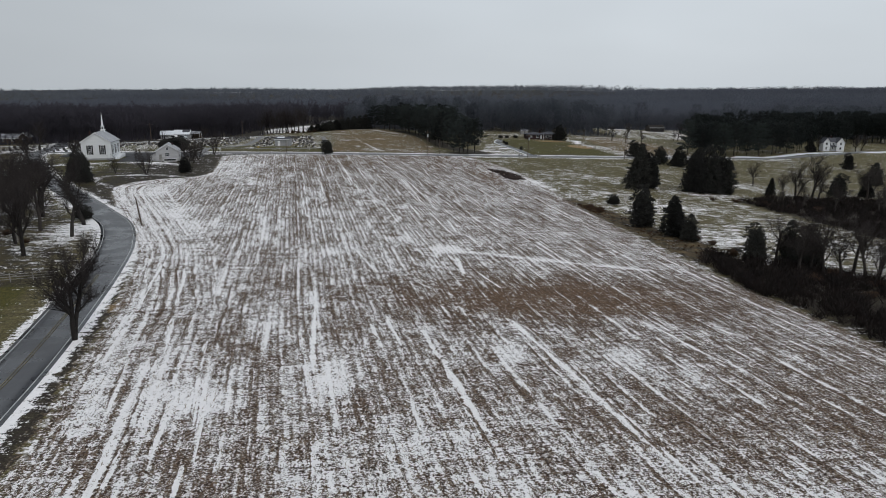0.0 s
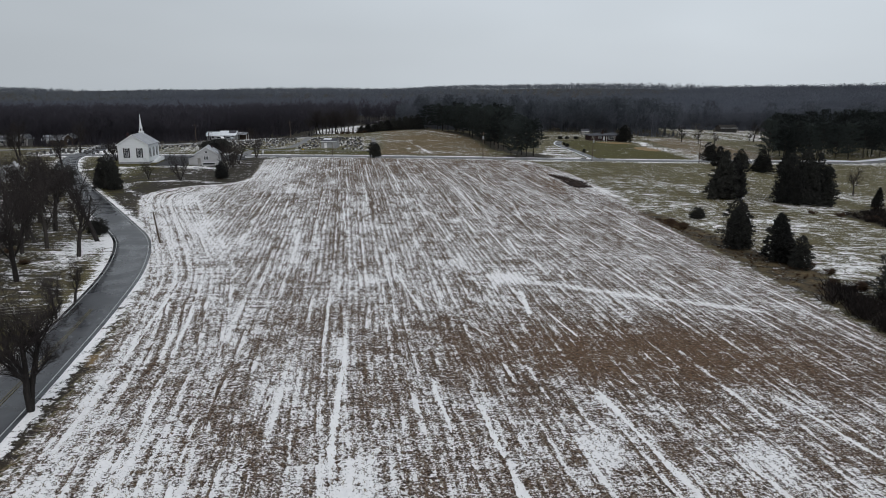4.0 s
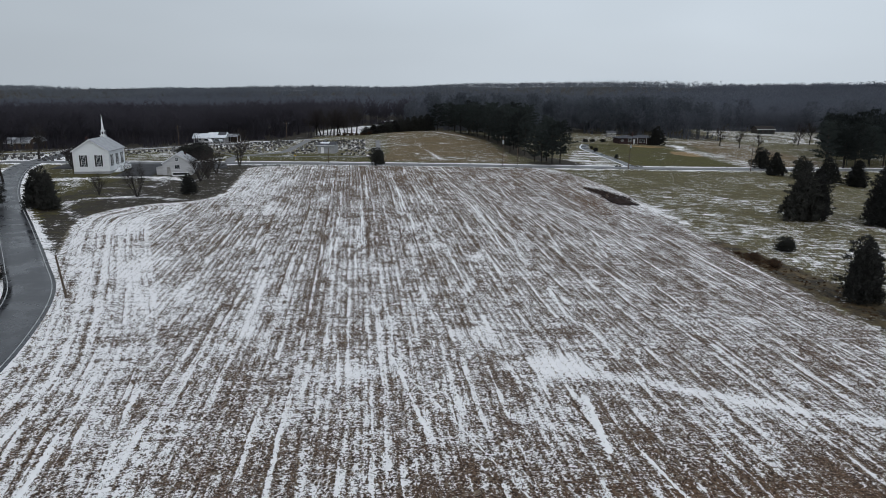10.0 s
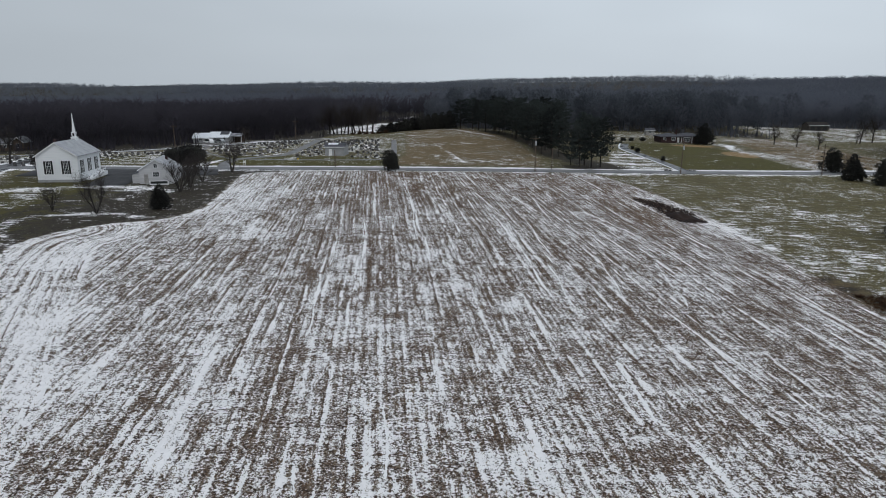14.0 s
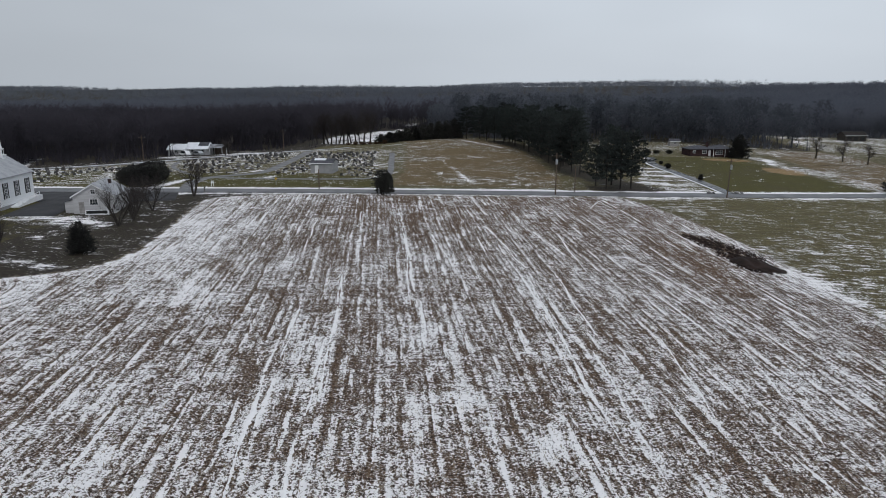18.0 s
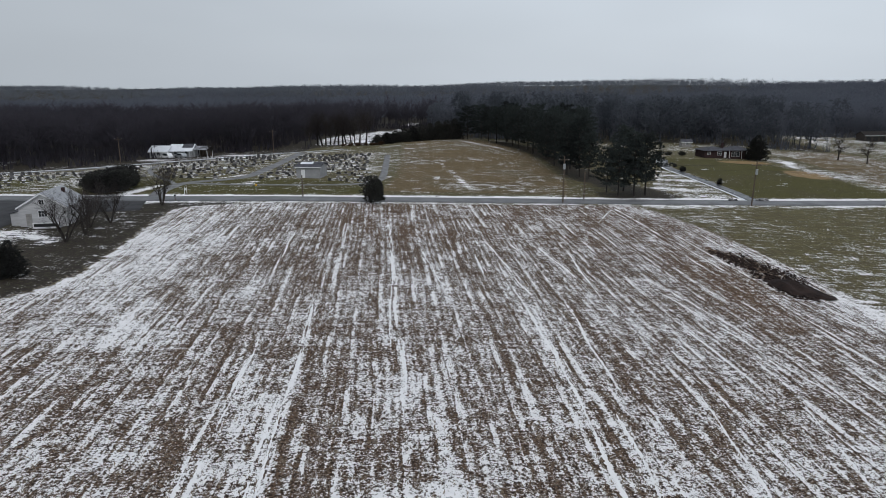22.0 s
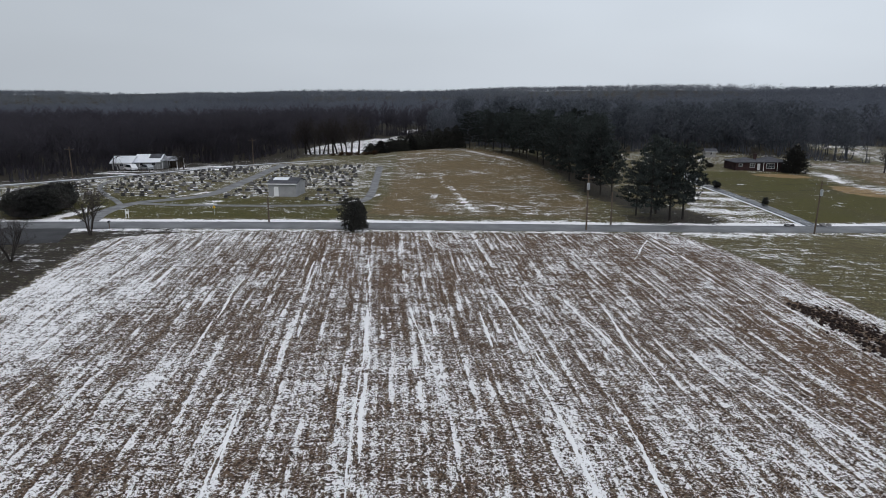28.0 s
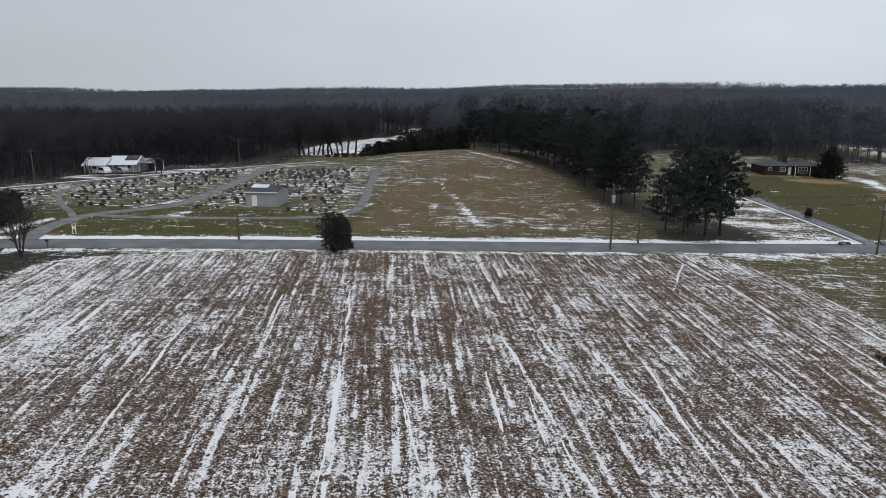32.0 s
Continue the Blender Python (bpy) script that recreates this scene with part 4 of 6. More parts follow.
def cedar_shape(seed, height, width, tufts=520, point=0.6, skirt=0.06, size=0.55, lobes=3, egg=False):
    """A dense ragged cedar: sprays over an uneven cone with a few lobes."""
    rng = np.random.default_rng(seed)
    tv, tf, vs, fs = [], [], [], []
    limb(tv, tf, np.array([0, 0, -0.2]), np.array([0, 0, height * 0.8]), height * 0.028, height * 0.01, 6)
    tops = [(0.0, 0.0, 1.0)] + [(rng.uniform(-0.3, 0.3) * width, rng.uniform(-0.3, 0.3) * width, rng.uniform(0.5, 0.9)) for _ in range(lobes)]
    for _ in range(14):
        w, h = rng.uniform(0, 2 * math.pi), rng.uniform(0.1, 0.7) * height
        r = 0.4 * width * (1 - h / height)
        limb(tv, tf, np.array([0, 0, h]), np.array([math.cos(w) * r, math.sin(w) * r, h + 0.35 * r]), 0.05, 0.02, 3)
    for k in range(46):
        h = rng.uniform(0.04, 0.9) ** 1.2
        w = rng.uniform(0, 2 * math.pi)
        r = 0.5 * width * (math.sqrt(max(0.02, 1 - ((h - 0.55) / 0.52) ** 2)) if egg else (1 - h) ** point * min(1.0, (h + 0.16) / 0.34)) * rng.uniform(0.95, 1.1 if egg else 1.28)
        tip = np.array([math.cos(w) * r, math.sin(w) * r, (h + 0.03) * height])
        limb(tv, tf, np.array([0, 0, h * height]), tip, 0.04, 0.015, 3)
        for g in (0.72, 0.84, 0.93, 1.0):
            tuft(vs, fs, np.array([tip[0] * g, tip[1] * g, tip[2] - (1 - g) * 0.1 * r]), np.array([math.cos(w), math.sin(w), 0.35]), size * (1.25 - 0.4 * g), rng, 9)
    for k in range(tufts):
        ox, oy, top = tops[k % len(tops)]
        h = rng.uniform(skirt, 1) ** 0.85
        w = rng.uniform(0, 2 * math.pi)
        prof = math.sqrt(max(0.02, 1 - ((h - 0.55) / 0.52) ** 2)) if egg else (1 - h) ** point * min(1.0, (h + 0.16) / 0.34)
        r = 0.5 * width * max(prof, 0.04) * (0.8 + 0.2 * math.sin(2 * w + seed * 1.7 + 7 * h) + 0.16 * math.sin(5 * w + 13 * h + seed)) * (0.72 if top < 1 else 1.0)
        rr = r * math.sqrt(rng.uniform(0.25, 1.0))
        c = np.array([ox * (1 - h * 0.5) + math.cos(w) * rr, oy * (1 - h * 0.5) + math.sin(w) * rr, h * height * top])
        out = np.array([math.cos(w), math.sin(w), 0.55 + h])
        tuft(vs, fs, c, out / np.linalg.norm(out), size, rng)
    return (np.array(tv), tf), (np.array(vs), fs)


def pine_shape(seed, height, width, limbs=34, bare=0.3):
    """A tall open pine: bare lower trunk, tiers of limbs with clumps of needles."""
    rng = np.random.default_rng(seed)
    tv, tf, vs, fs = [], [], [], []
    bend = rng.normal(size=2) * 0.02 * height
    spine = lambda h: np.array([bend[0] * h * h, bend[1] * h * h, h * height - 0.2 * (h == 0)])
    for k in range(6):
        limb(tv, tf, spine(k / 6), spine((k + 1) / 6), height * 0.017 * (1 - k / 7), height * 0.017 * (1 - (k + 1) / 7), 6)
    for k in range(limbs):
        h = bare + (0.97 - bare) * (k / limbs) + rng.uniform(-0.015, 0.015)
        w = k * 2.4 + rng.uniform(-0.4, 0.4)
        f = (h - bare) / (1 - bare)
        r = 0.5 * width * (0.55 + 0.6 * math.sin(min(f * 1.5 + 0.35, 2.2) * 1.2)) * (1 - 0.72 * f) * 1.5 * rng.uniform(0.45, 1.2)
        a = spine(h)
        e = a + np.array([math.cos(w) * r, math.sin(w) * r, r * rng.uniform(0.02, 0.25) + f * 0.5])
        limb(tv, tf, a, e, 0.09 * (1 - 0.6 * f), 0.025, 3)
        for j in range(7 + int(r * 3)):
            g = rng.uniform(0.35, 1.05)
            c = a + (e - a) * g + rng.normal(size=3) * np.array([0.42, 0.42, 0.18])
            out = (e - a) / (np.linalg.norm(e - a) + 1e-9) * 0.5 + np.array([0, 0, 0.7])
            tuft(vs, fs, c, out, 0.44, rng, 9)
    return (np.array(tv), tf), (np.array(vs), fs)


SHAPES = {}


def shape_meshes(kind, seed, maker, *args, **kw):
    key = (kind, seed)
    if key not in SHAPES:
        a, b = maker(seed, *args, **kw)
        SHAPES[key] = (arrays("trunk", *a), arrays("crown", *b))
        SHAPES[key][0].materials.append(M_BARK)
        SHAPES[key][1].materials.append({"bare": M_TWIG, "cedar": M_CEDAR, "pine": M_PINE, "brush": M_BRUSH}[kind])
    return SHAPES[key]


def tree(name, label, category, shape, x, y, scale=1.0, rz=0.0, sz=None, group="", sink=0.05):
    ob = thing(name, label, category, (x, y, gz(x, y) - sink), rz, group)
    for piece, me in zip(("trunk", "crown"), shape):
        p = new(piece, me)
        p.parent = ob
        p.scale = (scale, scale, sz or scale)
    return ob


CEDARS = [shape_meshes("cedar", s, cedar_shape, 10.0, w, 1500, p, 0.02, 0.5, l) for s, w, p, l in ((1, 7.0, 0.5, 4), (2, 5.5, 0.58, 3), (3, 8.5, 0.4, 6))]
BUSHES = [shape_meshes("cedar", 10 + s, cedar_shape, 5.0, 5.0, 2200, 0.36, 0.1, 0.27, 3, True) for s in range(2)]
PINES = [shape_meshes("pine", s, pine_shape, 16.0, w, 62, b) for s, w, b in ((1, 9.0, 0.2), (2, 8.0, 0.26), (3, 10.0, 0.16))]
BARE = [shape_meshes("bare", s, bare_shape, 11.0, sp, 1, 4, 3, 0.25, 2) for s, sp in ((1, 0.5), (2, 0.65), (3, 0.45))]
VASE = [shape_meshes("bare", 20 + s, bare_shape, 6.5, 0.4, 5, 3, 2, 0.3, 3, 0.02, 0.42) for s in range(3)]
LANE_TREE = shape_meshes("bare", 44, bare_shape, 12.5, 0.5, 2, 4, 3, 0.3, 3, 0.036, 0.14)
THICKET = [shape_meshes("brush", 30 + s, bare_shape, 2.2, 0.8, 7, 3, 3, 0.0, 6, 0.02) for s in range(2)]


def cedar(x, y, h, w=None, k=0, label="dark green cedar tree with a ragged dense crown"):
    base = (7.0, 5.5, 8.5)[k % 3]
    s = (w or h * 0.65) / base
    return tree("cedar_tree", label, "tree", CEDARS[k % 3], x, y, s, (x * 37 + y * 11) % 360, h / 10.0)


def pine(x, y, h, k=0, w=None, label="tall dark pine tree with layered limbs"):
    s = (w or h * 0.56) / (9.0, 8.0, 10.0)[k % 3]
    return tree("pine_tree", label, "tree", PINES[k % 3], x, y, s, (x * 53 + y * 7) % 360, h / 16.0)


def bare(x, y, h, k=0, label="leafless deciduous tree with fine grey twigs"):
    return tree("bare_tree", label, "tree", BARE[k % 3], x, y, h / 11.0, (x * 41 + y * 13) % 360)


def vase(x, y, h, k=0, label="small leafless ornamental tree with many stems"):
    return tree("ornamental_tree", label, "tree", VASE[k % 3], x, y, h / 6.5, (x * 41 + y * 13) % 360)


def shrub(x, y, h, w, k=0, label="rounded dark evergreen shrub"):
    return tree("shrub", label, "shrub", BUSHES[k % 2], x, y, w / 5.2, (x * 29 + y * 17) % 360, h / 5.0)


def thicket(x, y, h, k=0, label="brown leafless bramble thicket"):
    return tree("thicket", label, "shrub", THICKET[k % 2], x, y, h / 2.2 * (1.15 + (k * 17 % 5) * 0.12), (x * 29 + y * 17) % 360, h / 2.2 * (0.6 + (k * 23 % 4) * 0.1))


# right of the field: cedars along the fence row
FENCE_CEDARS = [(77.2, 203, 13.0, 8.5, 0), (80.6, 204, 11.2, 8.0, 2), (82.5, 207, 9, 6, 1), (95.0, 202.5, 12.6, 9, 2), (99.2, 203, 14.2, 9.5, 0), (103.2, 204.5, 13.8, 8.5, 2), (105.5, 203, 10.5, 7, 1), (97.2, 206.5, 13, 8, 0), (55.5, 144, 9.2, 6.2, 2), (57.4, 146, 8.2, 5.4, 0), (59.6, 135.6, 8.2, 6.2, 1), (61.4, 131.2, 5.4, 4.6, 0), (65.2, 113.6, 7.2, 5.4, 2), (71.4, 112.6, 8.0, 5.4, 0)]
MORE_CEDARS = [(74.6, 112, 7.6, 5.2, 2), (73, 110, 6.4, 5.0, 1), (148, 210, 8, 7.5, 2), (121.5, 205, 5.5, 3.2, 1), (160.5, 214, 6, 5, 0), (109.5, 297, 7.5, 7.5, 2), (107.5, 281, 7.5, 6.5, 0), (113, 275, 7.5, 7, 2), (119, 270, 8, 7.5, 0), (126, 266, 8, 7, 1), (207, 291, 7.5, 6, 2), (228, 352, 6.5, 6, 1), (190, 250, 9, 8, 0)]
for x, y, h, w, k in FENCE_CEDARS + MORE_CEDARS:
    cedar(x, y, h, w, k)
shrub(59, 172.4, 2.7, 3.6)
for k in range(7):
    thicket(49.0 + (k * 37 % 10) * 0.3 + k * 0.35, 168.5 - k * 1.3, 1.3 + (k * 29 % 7) * 0.1, k)
for x, y, h, k in ((64.6, 127.5, 2.2, 0), (62.8, 131, 2.0, 1), (64, 118, 2.4, 1), (70, 108, 2.6, 0), (75, 105, 2.4, 1), (62, 122, 1.8, 0), (68, 100, 2.4, 1), (72, 92, 2.4, 0), (66, 104, 2.0, 1), (78, 98, 2.6, 0), (84, 96, 2.6, 1), (100, 186, 2.6, 0), (106, 182, 2.4, 1), (112, 179, 2.8, 0), (119, 177, 2.6, 1), (94, 188, 2.0, 0)):
    thicket(x, y, h, k)
rng = random.Random(5)
for k in range(30):
    t = rng.random()
    bare(70 + 32 * t + rng.uniform(-2, 4), 110 - 14 * t + rng.uniform(-6, 3), rng.uniform(6.5, 10.5), k, "leafless young tree in a dark hedgerow thicket")
bare(69.2, 112.6, 9.5, 1, "slim dead tree beside a cedar")
for x, y, h in ((126, 199, 12), (129, 195.5, 15), (125.6, 198, 8.5), (123, 200.5, 8), (130.5, 194, 11), (118, 182, 7), (126, 180, 8), (138, 178, 8), (144, 184, 8), (112, 184, 5), (152, 196, 9), (161, 215, 11), (157, 209, 11), (170, 224, 9), (176, 206, 9), (126.5, 225, 8.5), (121, 230, 7), (112, 292, 7)):
    bare(x, y, h, int(x), "tall leafless tree rising from a dark hedgerow")
# round bush by the far road
shrub(-23.7, 260.4, 5.4, 4.9, 1, "round dark evergreen bush beside the far road")
# pines by the driveway and along the brown pasture
for k, (x, y, h, w) in enumerate(((33, 281.5, 14.5, 7.5), (36, 283.5, 14, 7.0), (29.5, 281.5, 13.0, 6.5), (27.5, 285, 10.5, 5.5), (32, 288, 15, 7.5), (24.5, 309, 15.4, 7.5), (21.5, 312, 14, 7), (26.5, 306, 12, 6), (24, 325, 15.5, 9), (20, 331, 15, 8), (28, 336, 15, 8), (19, 346, 15, 9), (23, 356, 15, 8), (16, 364, 15.5, 9), (24, 370, 16, 9), (12, 384, 15, 9), (18, 390, 16, 9), (8, 400, 15, 9), (30, 380, 15, 8), (1, 410, 14, 8), (12, 404, 16, 9))):
    pine(x, y, h, k, w)
for k, (x, y, h, w) in enumerate(((4, 397, 14, 8), (10, 391, 15, 9), (15, 375, 15, 9), (20, 352, 14, 8), (27, 348, 15, 9), (30, 362, 16, 9), (33, 374, 15, 9), (27, 392, 16, 9), (20, 402, 16, 10), (9, 414, 16, 10), (-2, 418, 15, 9), (-8, 421, 14, 9), (37, 394, 16, 9), (31, 404, 17, 10))):
    pine(x, y, h, k + 1, w, "dark pine tree in a grove above the pasture")
cedar(94, 369.5, 8.6, 8, 2)
# shrubs round the brick house and its drive
for x, y, h, w in ((62.4, 377, 1.6, 3.0), (66, 378, 1.5, 2.6), (71, 378.5, 1.6, 3.0), (57.5, 330, 1.5, 2.2), (60.4, 306, 1.6, 1.6), (58, 340, 1.2, 1.4)):
    shrub(x, y, h, w, int(x), "small clipped shrub beside the driveway")
vase(87, 386, 8.0, 1, "leafless spreading tree behind the brick house")
# near the church
for x, y, h, w, k in ((-80.4, 184.0, 8.4, 5.4, 2), (-82.3, 184.5, 7.6, 4.4, 0), (-79.0, 183.2, 6.6, 3.8, 2)):
    cedar(x, y, h, w, k, "dark evergreen tree at the roadside by the church")
shrub(-91.0, 183.4, 5.6, 6.4, 0, "dark evergreen bush beside the lane")
for x, y, h, k in ((-69, 199, 8.0, 0), (-78, 200.5, 5.0, 1), (-62.7, 251.5, 8.4, 1), (-63.9, 235.3, 7.2, 2), (-65.2, 231.3, 7.6, 0), (-63.2, 226.5, 7.2, 1), (-63.5, 221.9, 7.8, 2), (-104, 238, 7, 0), (-108, 244, 6, 1)):
    vase(x, y, h * 1.25, k)
cedar(-59.8, 204.6, 4.6, 4.0, 2, "dark brown-green conical evergreen in the churchyard")
for x, y, h in ((-89.9, 342.6, 6.0), (-89.0, 344.0, 5.4)):
    bare(x, y, h, int(h), "small leafless tree beside the ranch house")
for x, y, w, h in [(-80.2 - k * 0.62 + (k * 37 % 5) * 0.5, 263.0 + k * 2.3, 6.6 + (k * 29 % 3) * 0.5, 3.9 + (k * 17 % 4) * 0.2) for k in range(7)] + [(-83.4 - k * 0.6, 264 + k * 3.2, 6.0, 4.0) for k in range(3)]:
    shrub(x, y, h, w, int(x), "dark evergreen hedge bush beside the cemetery drive")
# left of the lane
tree("roadside_tree", "large leafless roadside tree forking low over the lane", "tree", LANE_TREE, -34.2, 72.3, 1.02, 20)
LANE_TREES = [(-44.6, 95, 4.5, 0), (-45.6, 101, 5.0, 2), (-50, 84, 8, 1), (-58, 109.5, 10, 2), (-58, 100, 9, 1), (-56.5, 123, 9.5, 0), (-58.5, 133, 11, 2), (-64, 127.5, 10, 1), (-69.5, 140, 11.5, 0), (-70, 118, 11, 1), (-80, 128, 10, 2), (-74, 148, 10, 0), (-80, 146, 11, 1), (-88, 142, 11, 1), (-84, 158, 10, 2), (-92, 158, 11, 2), (-100, 150, 11, 0), (-104, 172, 11, 1), (-112, 164, 12, 2), (-118, 182, 11, 0), (-110, 200, 10, 1)]
YARD_TREES = [(-126, 200, 11, 2), (-84, 110, 11, 0), (-96, 126, 12, 1), (-96, 174, 9, 1), (-108, 214, 9, 0), (-134, 236, 9, 2), (-76, 104, 11, 1), (-90, 116, 12, 0), (-104, 136, 12, 2), (-64, 112, 9, 0), (-78, 136, 11, 2), (-86, 150, 11, 0), (-98, 164, 11, 1), (-106, 158, 12, 2), (-120, 172, 11, 1), (-92, 134, 11, 0), (-112, 148, 12, 1), (-70, 132, 9, 2), (-142, 250, 10, 1), (-128, 262, 9, 0)]
for x, y, h, k in LANE_TREES + YARD_TREES:
    if not (-0.67 < (x - 1) / (y - 5) < -0.585 and y < 160 and x != -64 or -114 < x < -93 and 152 < y < 182 or -124 < x < -104 and 182 < y < 202):
        bare(x, y, h * 1.2, k)
for x, y, h, k in ((-66, 124, 11, 0), (-71, 134, 12, 1), (-76, 146, 12, 2), (-63, 117, 10, 1), (-68, 131, 9, 2), (-80, 155, 12, 0), (-73, 127, 12, 2), (-84, 163, 11, 1), (-62, 108, 9, 0), (-78, 140, 13, 1), (-88, 170, 11, 2)):
    bare(x, y, h, k, "tall leafless tree in the yard beside the lane")
shrub(-60.5, 137.5, 3.0, 3.6, 0, "dark rounded shrub at the bend of the lane")
for x, y, h, k in ((-62, 118, 1.8, 0), (-68, 124, 1.6, 1), (-74, 132, 1.8, 0), (-66, 104, 1.6, 1), (-82, 140, 2.0, 0), (-90, 150, 1.8, 1)):
    thicket(x, y, h, k)
# leafless trees before the snowy clearing and a dark hedge behind the knoll
for k in range(13):
    bare(-74 + k * 1.9 + (k * 37 % 5) * 0.3, 412 - k * 0.5 + (k * 53 % 7) * 0.6, 11 + (k * 29 % 5) * 0.8, k, "slim leafless tree in front of a snowy clearing")
for k in range(10):
    cedar(-44 + k * 3.4, 402 + k * 2.2, 3.8 + k * 0.55, 7.5, k)
for k in range(6):
    thicket(-58 + k * 3.2, 401 - k * 0.8, 2.6, k)


# ---- woods: many leafless trees, too many to count ----
def forest(name, label, spots, heights, shapes, material, seed):
    rng = np.random.default_rng(seed)
    vs, fs, base = [], [], 0
    spots = np.asarray(spots)
    zs = ground_z(spots[:, 0], spots[:, 1])
    pick = rng.integers(0, len(shapes), len(spots))
    for (x, y), z, h, k in zip(spots, zs, heights, pick):
        v, f = shapes[k]
        a = rng.uniform(0, 2 * math.pi)
        c, s = math.cos(a), math.sin(a)
        w = h * rng.uniform(0.8, 1.25)
        vs.append(np.stack([x + w * (c * v[:, 0] - s * v[:, 1]), y + w * (s * v[:, 0] + c * v[:, 1]), z + h * v[:, 2]], 1))
        fs.append(f + base)
        base += len(v)
    ob = link(name, arrays(name, np.concatenate(vs), np.concatenate(fs)), material)
    return tagged(ob, label, "woods", "", "stuff")


def wood_tree(seed, twigs, limbs=9):
    """A leafless forest tree of unit height, cheap enough for thousands."""
    rng = np.random.default_rng(seed)
    vs, fs = [], []
    limb(vs, fs, np.array([0, 0, -0.02]), np.array([0, 0, 0.72]), 0.011, 0.005, 3)
    for k in range(limbs):
        h = rng.uniform(0.2, 0.72)
        w = rng.uniform(0, 2 * math.pi)
        r = rng.uniform(0.08, 0.24)
        a, b = np.array([0, 0, h]), np.array([math.cos(w) * r, math.sin(w) * r, min(h + rng.uniform(0.12, 0.3), 0.95)])
        limb(vs, fs, a, b, 0.005, 0.002, 3)
        for _ in range(twigs):
            p = a + (b - a) * rng.uniform(0.2, 1.05)
            d = (b - a) / np.linalg.norm(b - a) + rng.normal(size=3) * 0.6
            sliver(vs, fs, p, p + d * rng.uniform(0.06, 0.15), 0.0054, rng)
    for _ in range(8):
        w, r = rng.uniform(0, 2 * math.pi), rng.uniform(0.02, 0.2)
        p = np.array([math.cos(w) * r, math.sin(w) * r, 0.0])
        sliver(vs, fs, p, p + np.array([rng.normal() * 0.05, rng.normal() * 0.05, rng.uniform(0.1, 0.28)]), 0.012, rng)
    return np.array(vs), np.array(fs)


def wood_pine(seed, n=80):
    rng = np.random.default_rng(seed)
    vs, fs = [], []
    limb(vs, fs, np.array([0, 0, -0.02]), np.array([0, 0, 0.9]), 0.014, 0.005, 3)
    for k in range(n):
        h = 0.28 + 0.7 * k / n
        w, r = k * 2.4, 0.2 * math.sqrt(max(0.03, 1 - ((h - 0.6) / 0.42) ** 2)) * rng.uniform(0.45, 1.25)
        c = np.array([math.cos(w) * r, math.sin(w) * r, h])
        tuft(vs, fs, c, np.array([math.cos(w) * 0.7, math.sin(w) * 0.7, 0.5]), 0.068, rng, 7)
    return np.array(vs), np.array(fs)


def far_tree(seed, n=46, thick=0.026):
    """A rounded leafless crown of unit height, seen from far."""
    rng = np.random.default_rng(seed)
    vs, fs = [], []
    for _ in range(n):
        d = rng.normal(size=3)
        d *= rng.uniform(0.2, 1.0) ** 0.5 / np.linalg.norm(d)
        a = np.array([d[0] * 0.27, d[1] * 0.27, 0.47 + d[2] * 0.45])
        sliver(vs, fs, a, a + np.array([d[0] * 0.1 + rng.normal() * 0.09, d[1] * 0.1 + rng.normal() * 0.09, rng.uniform(-0.02, 0.18)]), thick, rng)
    return np.array(vs), np.array(fs)


def scatter(n, x0, x1, y0, y1, keep, seed):
    rng = np.random.default_rng(seed)
    p = np.stack([rng.uniform(x0, x1, n), rng.uniform(y0, y1, n)], 1)
    return p[keep(p[:, 0], p[:, 1])]


def left_woods(x, y):
    line = np.interp(x, [-420, -200, -128, -114, -110, -107, -84, -62, -50, -30], [245, 284, 298, 309, 325, 372, 388, 402, 445, 520])
    return (y > line) & ~((x > -82) & (x < -40) & (y > 396) & (y < 445)) & (x < -28) & ~(inside(CLEARING, x, y) > -3) & ~(inside(CLEARING_FAR, x, y) > -4)


def right_woods(x, y):
    line = np.interp(x, [-30, 0, 30, 55, 70, 100, 130, 140, 146, 175, 240, 260, 420], [500, 430, 412, 430, 446, 430, 412, 412, 505, 505, 505, 430, 430])
    return (y > line + 3 * np.sin(x / 13)) & ~(inside(CLEARING, x, y) > -3) & ~(inside(FAR_SNOW, x, y) > -4)


W1 = [wood_tree(s, 13, 10) for s in range(5)]
W2 = [wood_pine(s) for s in range(4)]
W3 = [far_tree(s, 46, 0.022) for s in range(6)]
W4 = [far_tree(s, 100, 0.012) for s in range(6)]
p = scatter(4300, -400, -20, 240, 590, left_woods, 1)
forest("woods_left", "dark leafless winter woods behind the cemetery", p, np.random.default_rng(2).uniform(13, 19, len(p)), W1, M_FOREST, 3)
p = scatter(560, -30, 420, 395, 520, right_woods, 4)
forest("pine_woods", "dark pine woods behind the houses, haze tinted into the needles", p, np.random.default_rng(5).uniform(13, 22, len(p)), W2, M_PINE_FAR, 6)
p = scatter(3000, -30, 480, 405, 700, right_woods, 7)
forest("woods_right", "dark leafless winter woods beyond the pines, haze in their colour", p, np.random.default_rng(8).uniform(13, 18, len(p)), W1, M_BACK_WOODS, 9)


def east_woods(x, y):
    return (y > 312 + 0.5 * (x - 142) + 4 * np.sin(x / 9)) & (y < 392) & (x > 143) & (x < 236) & (x > 0.55 * (y - 51) - 4) | (y > 388) & (x > 236)


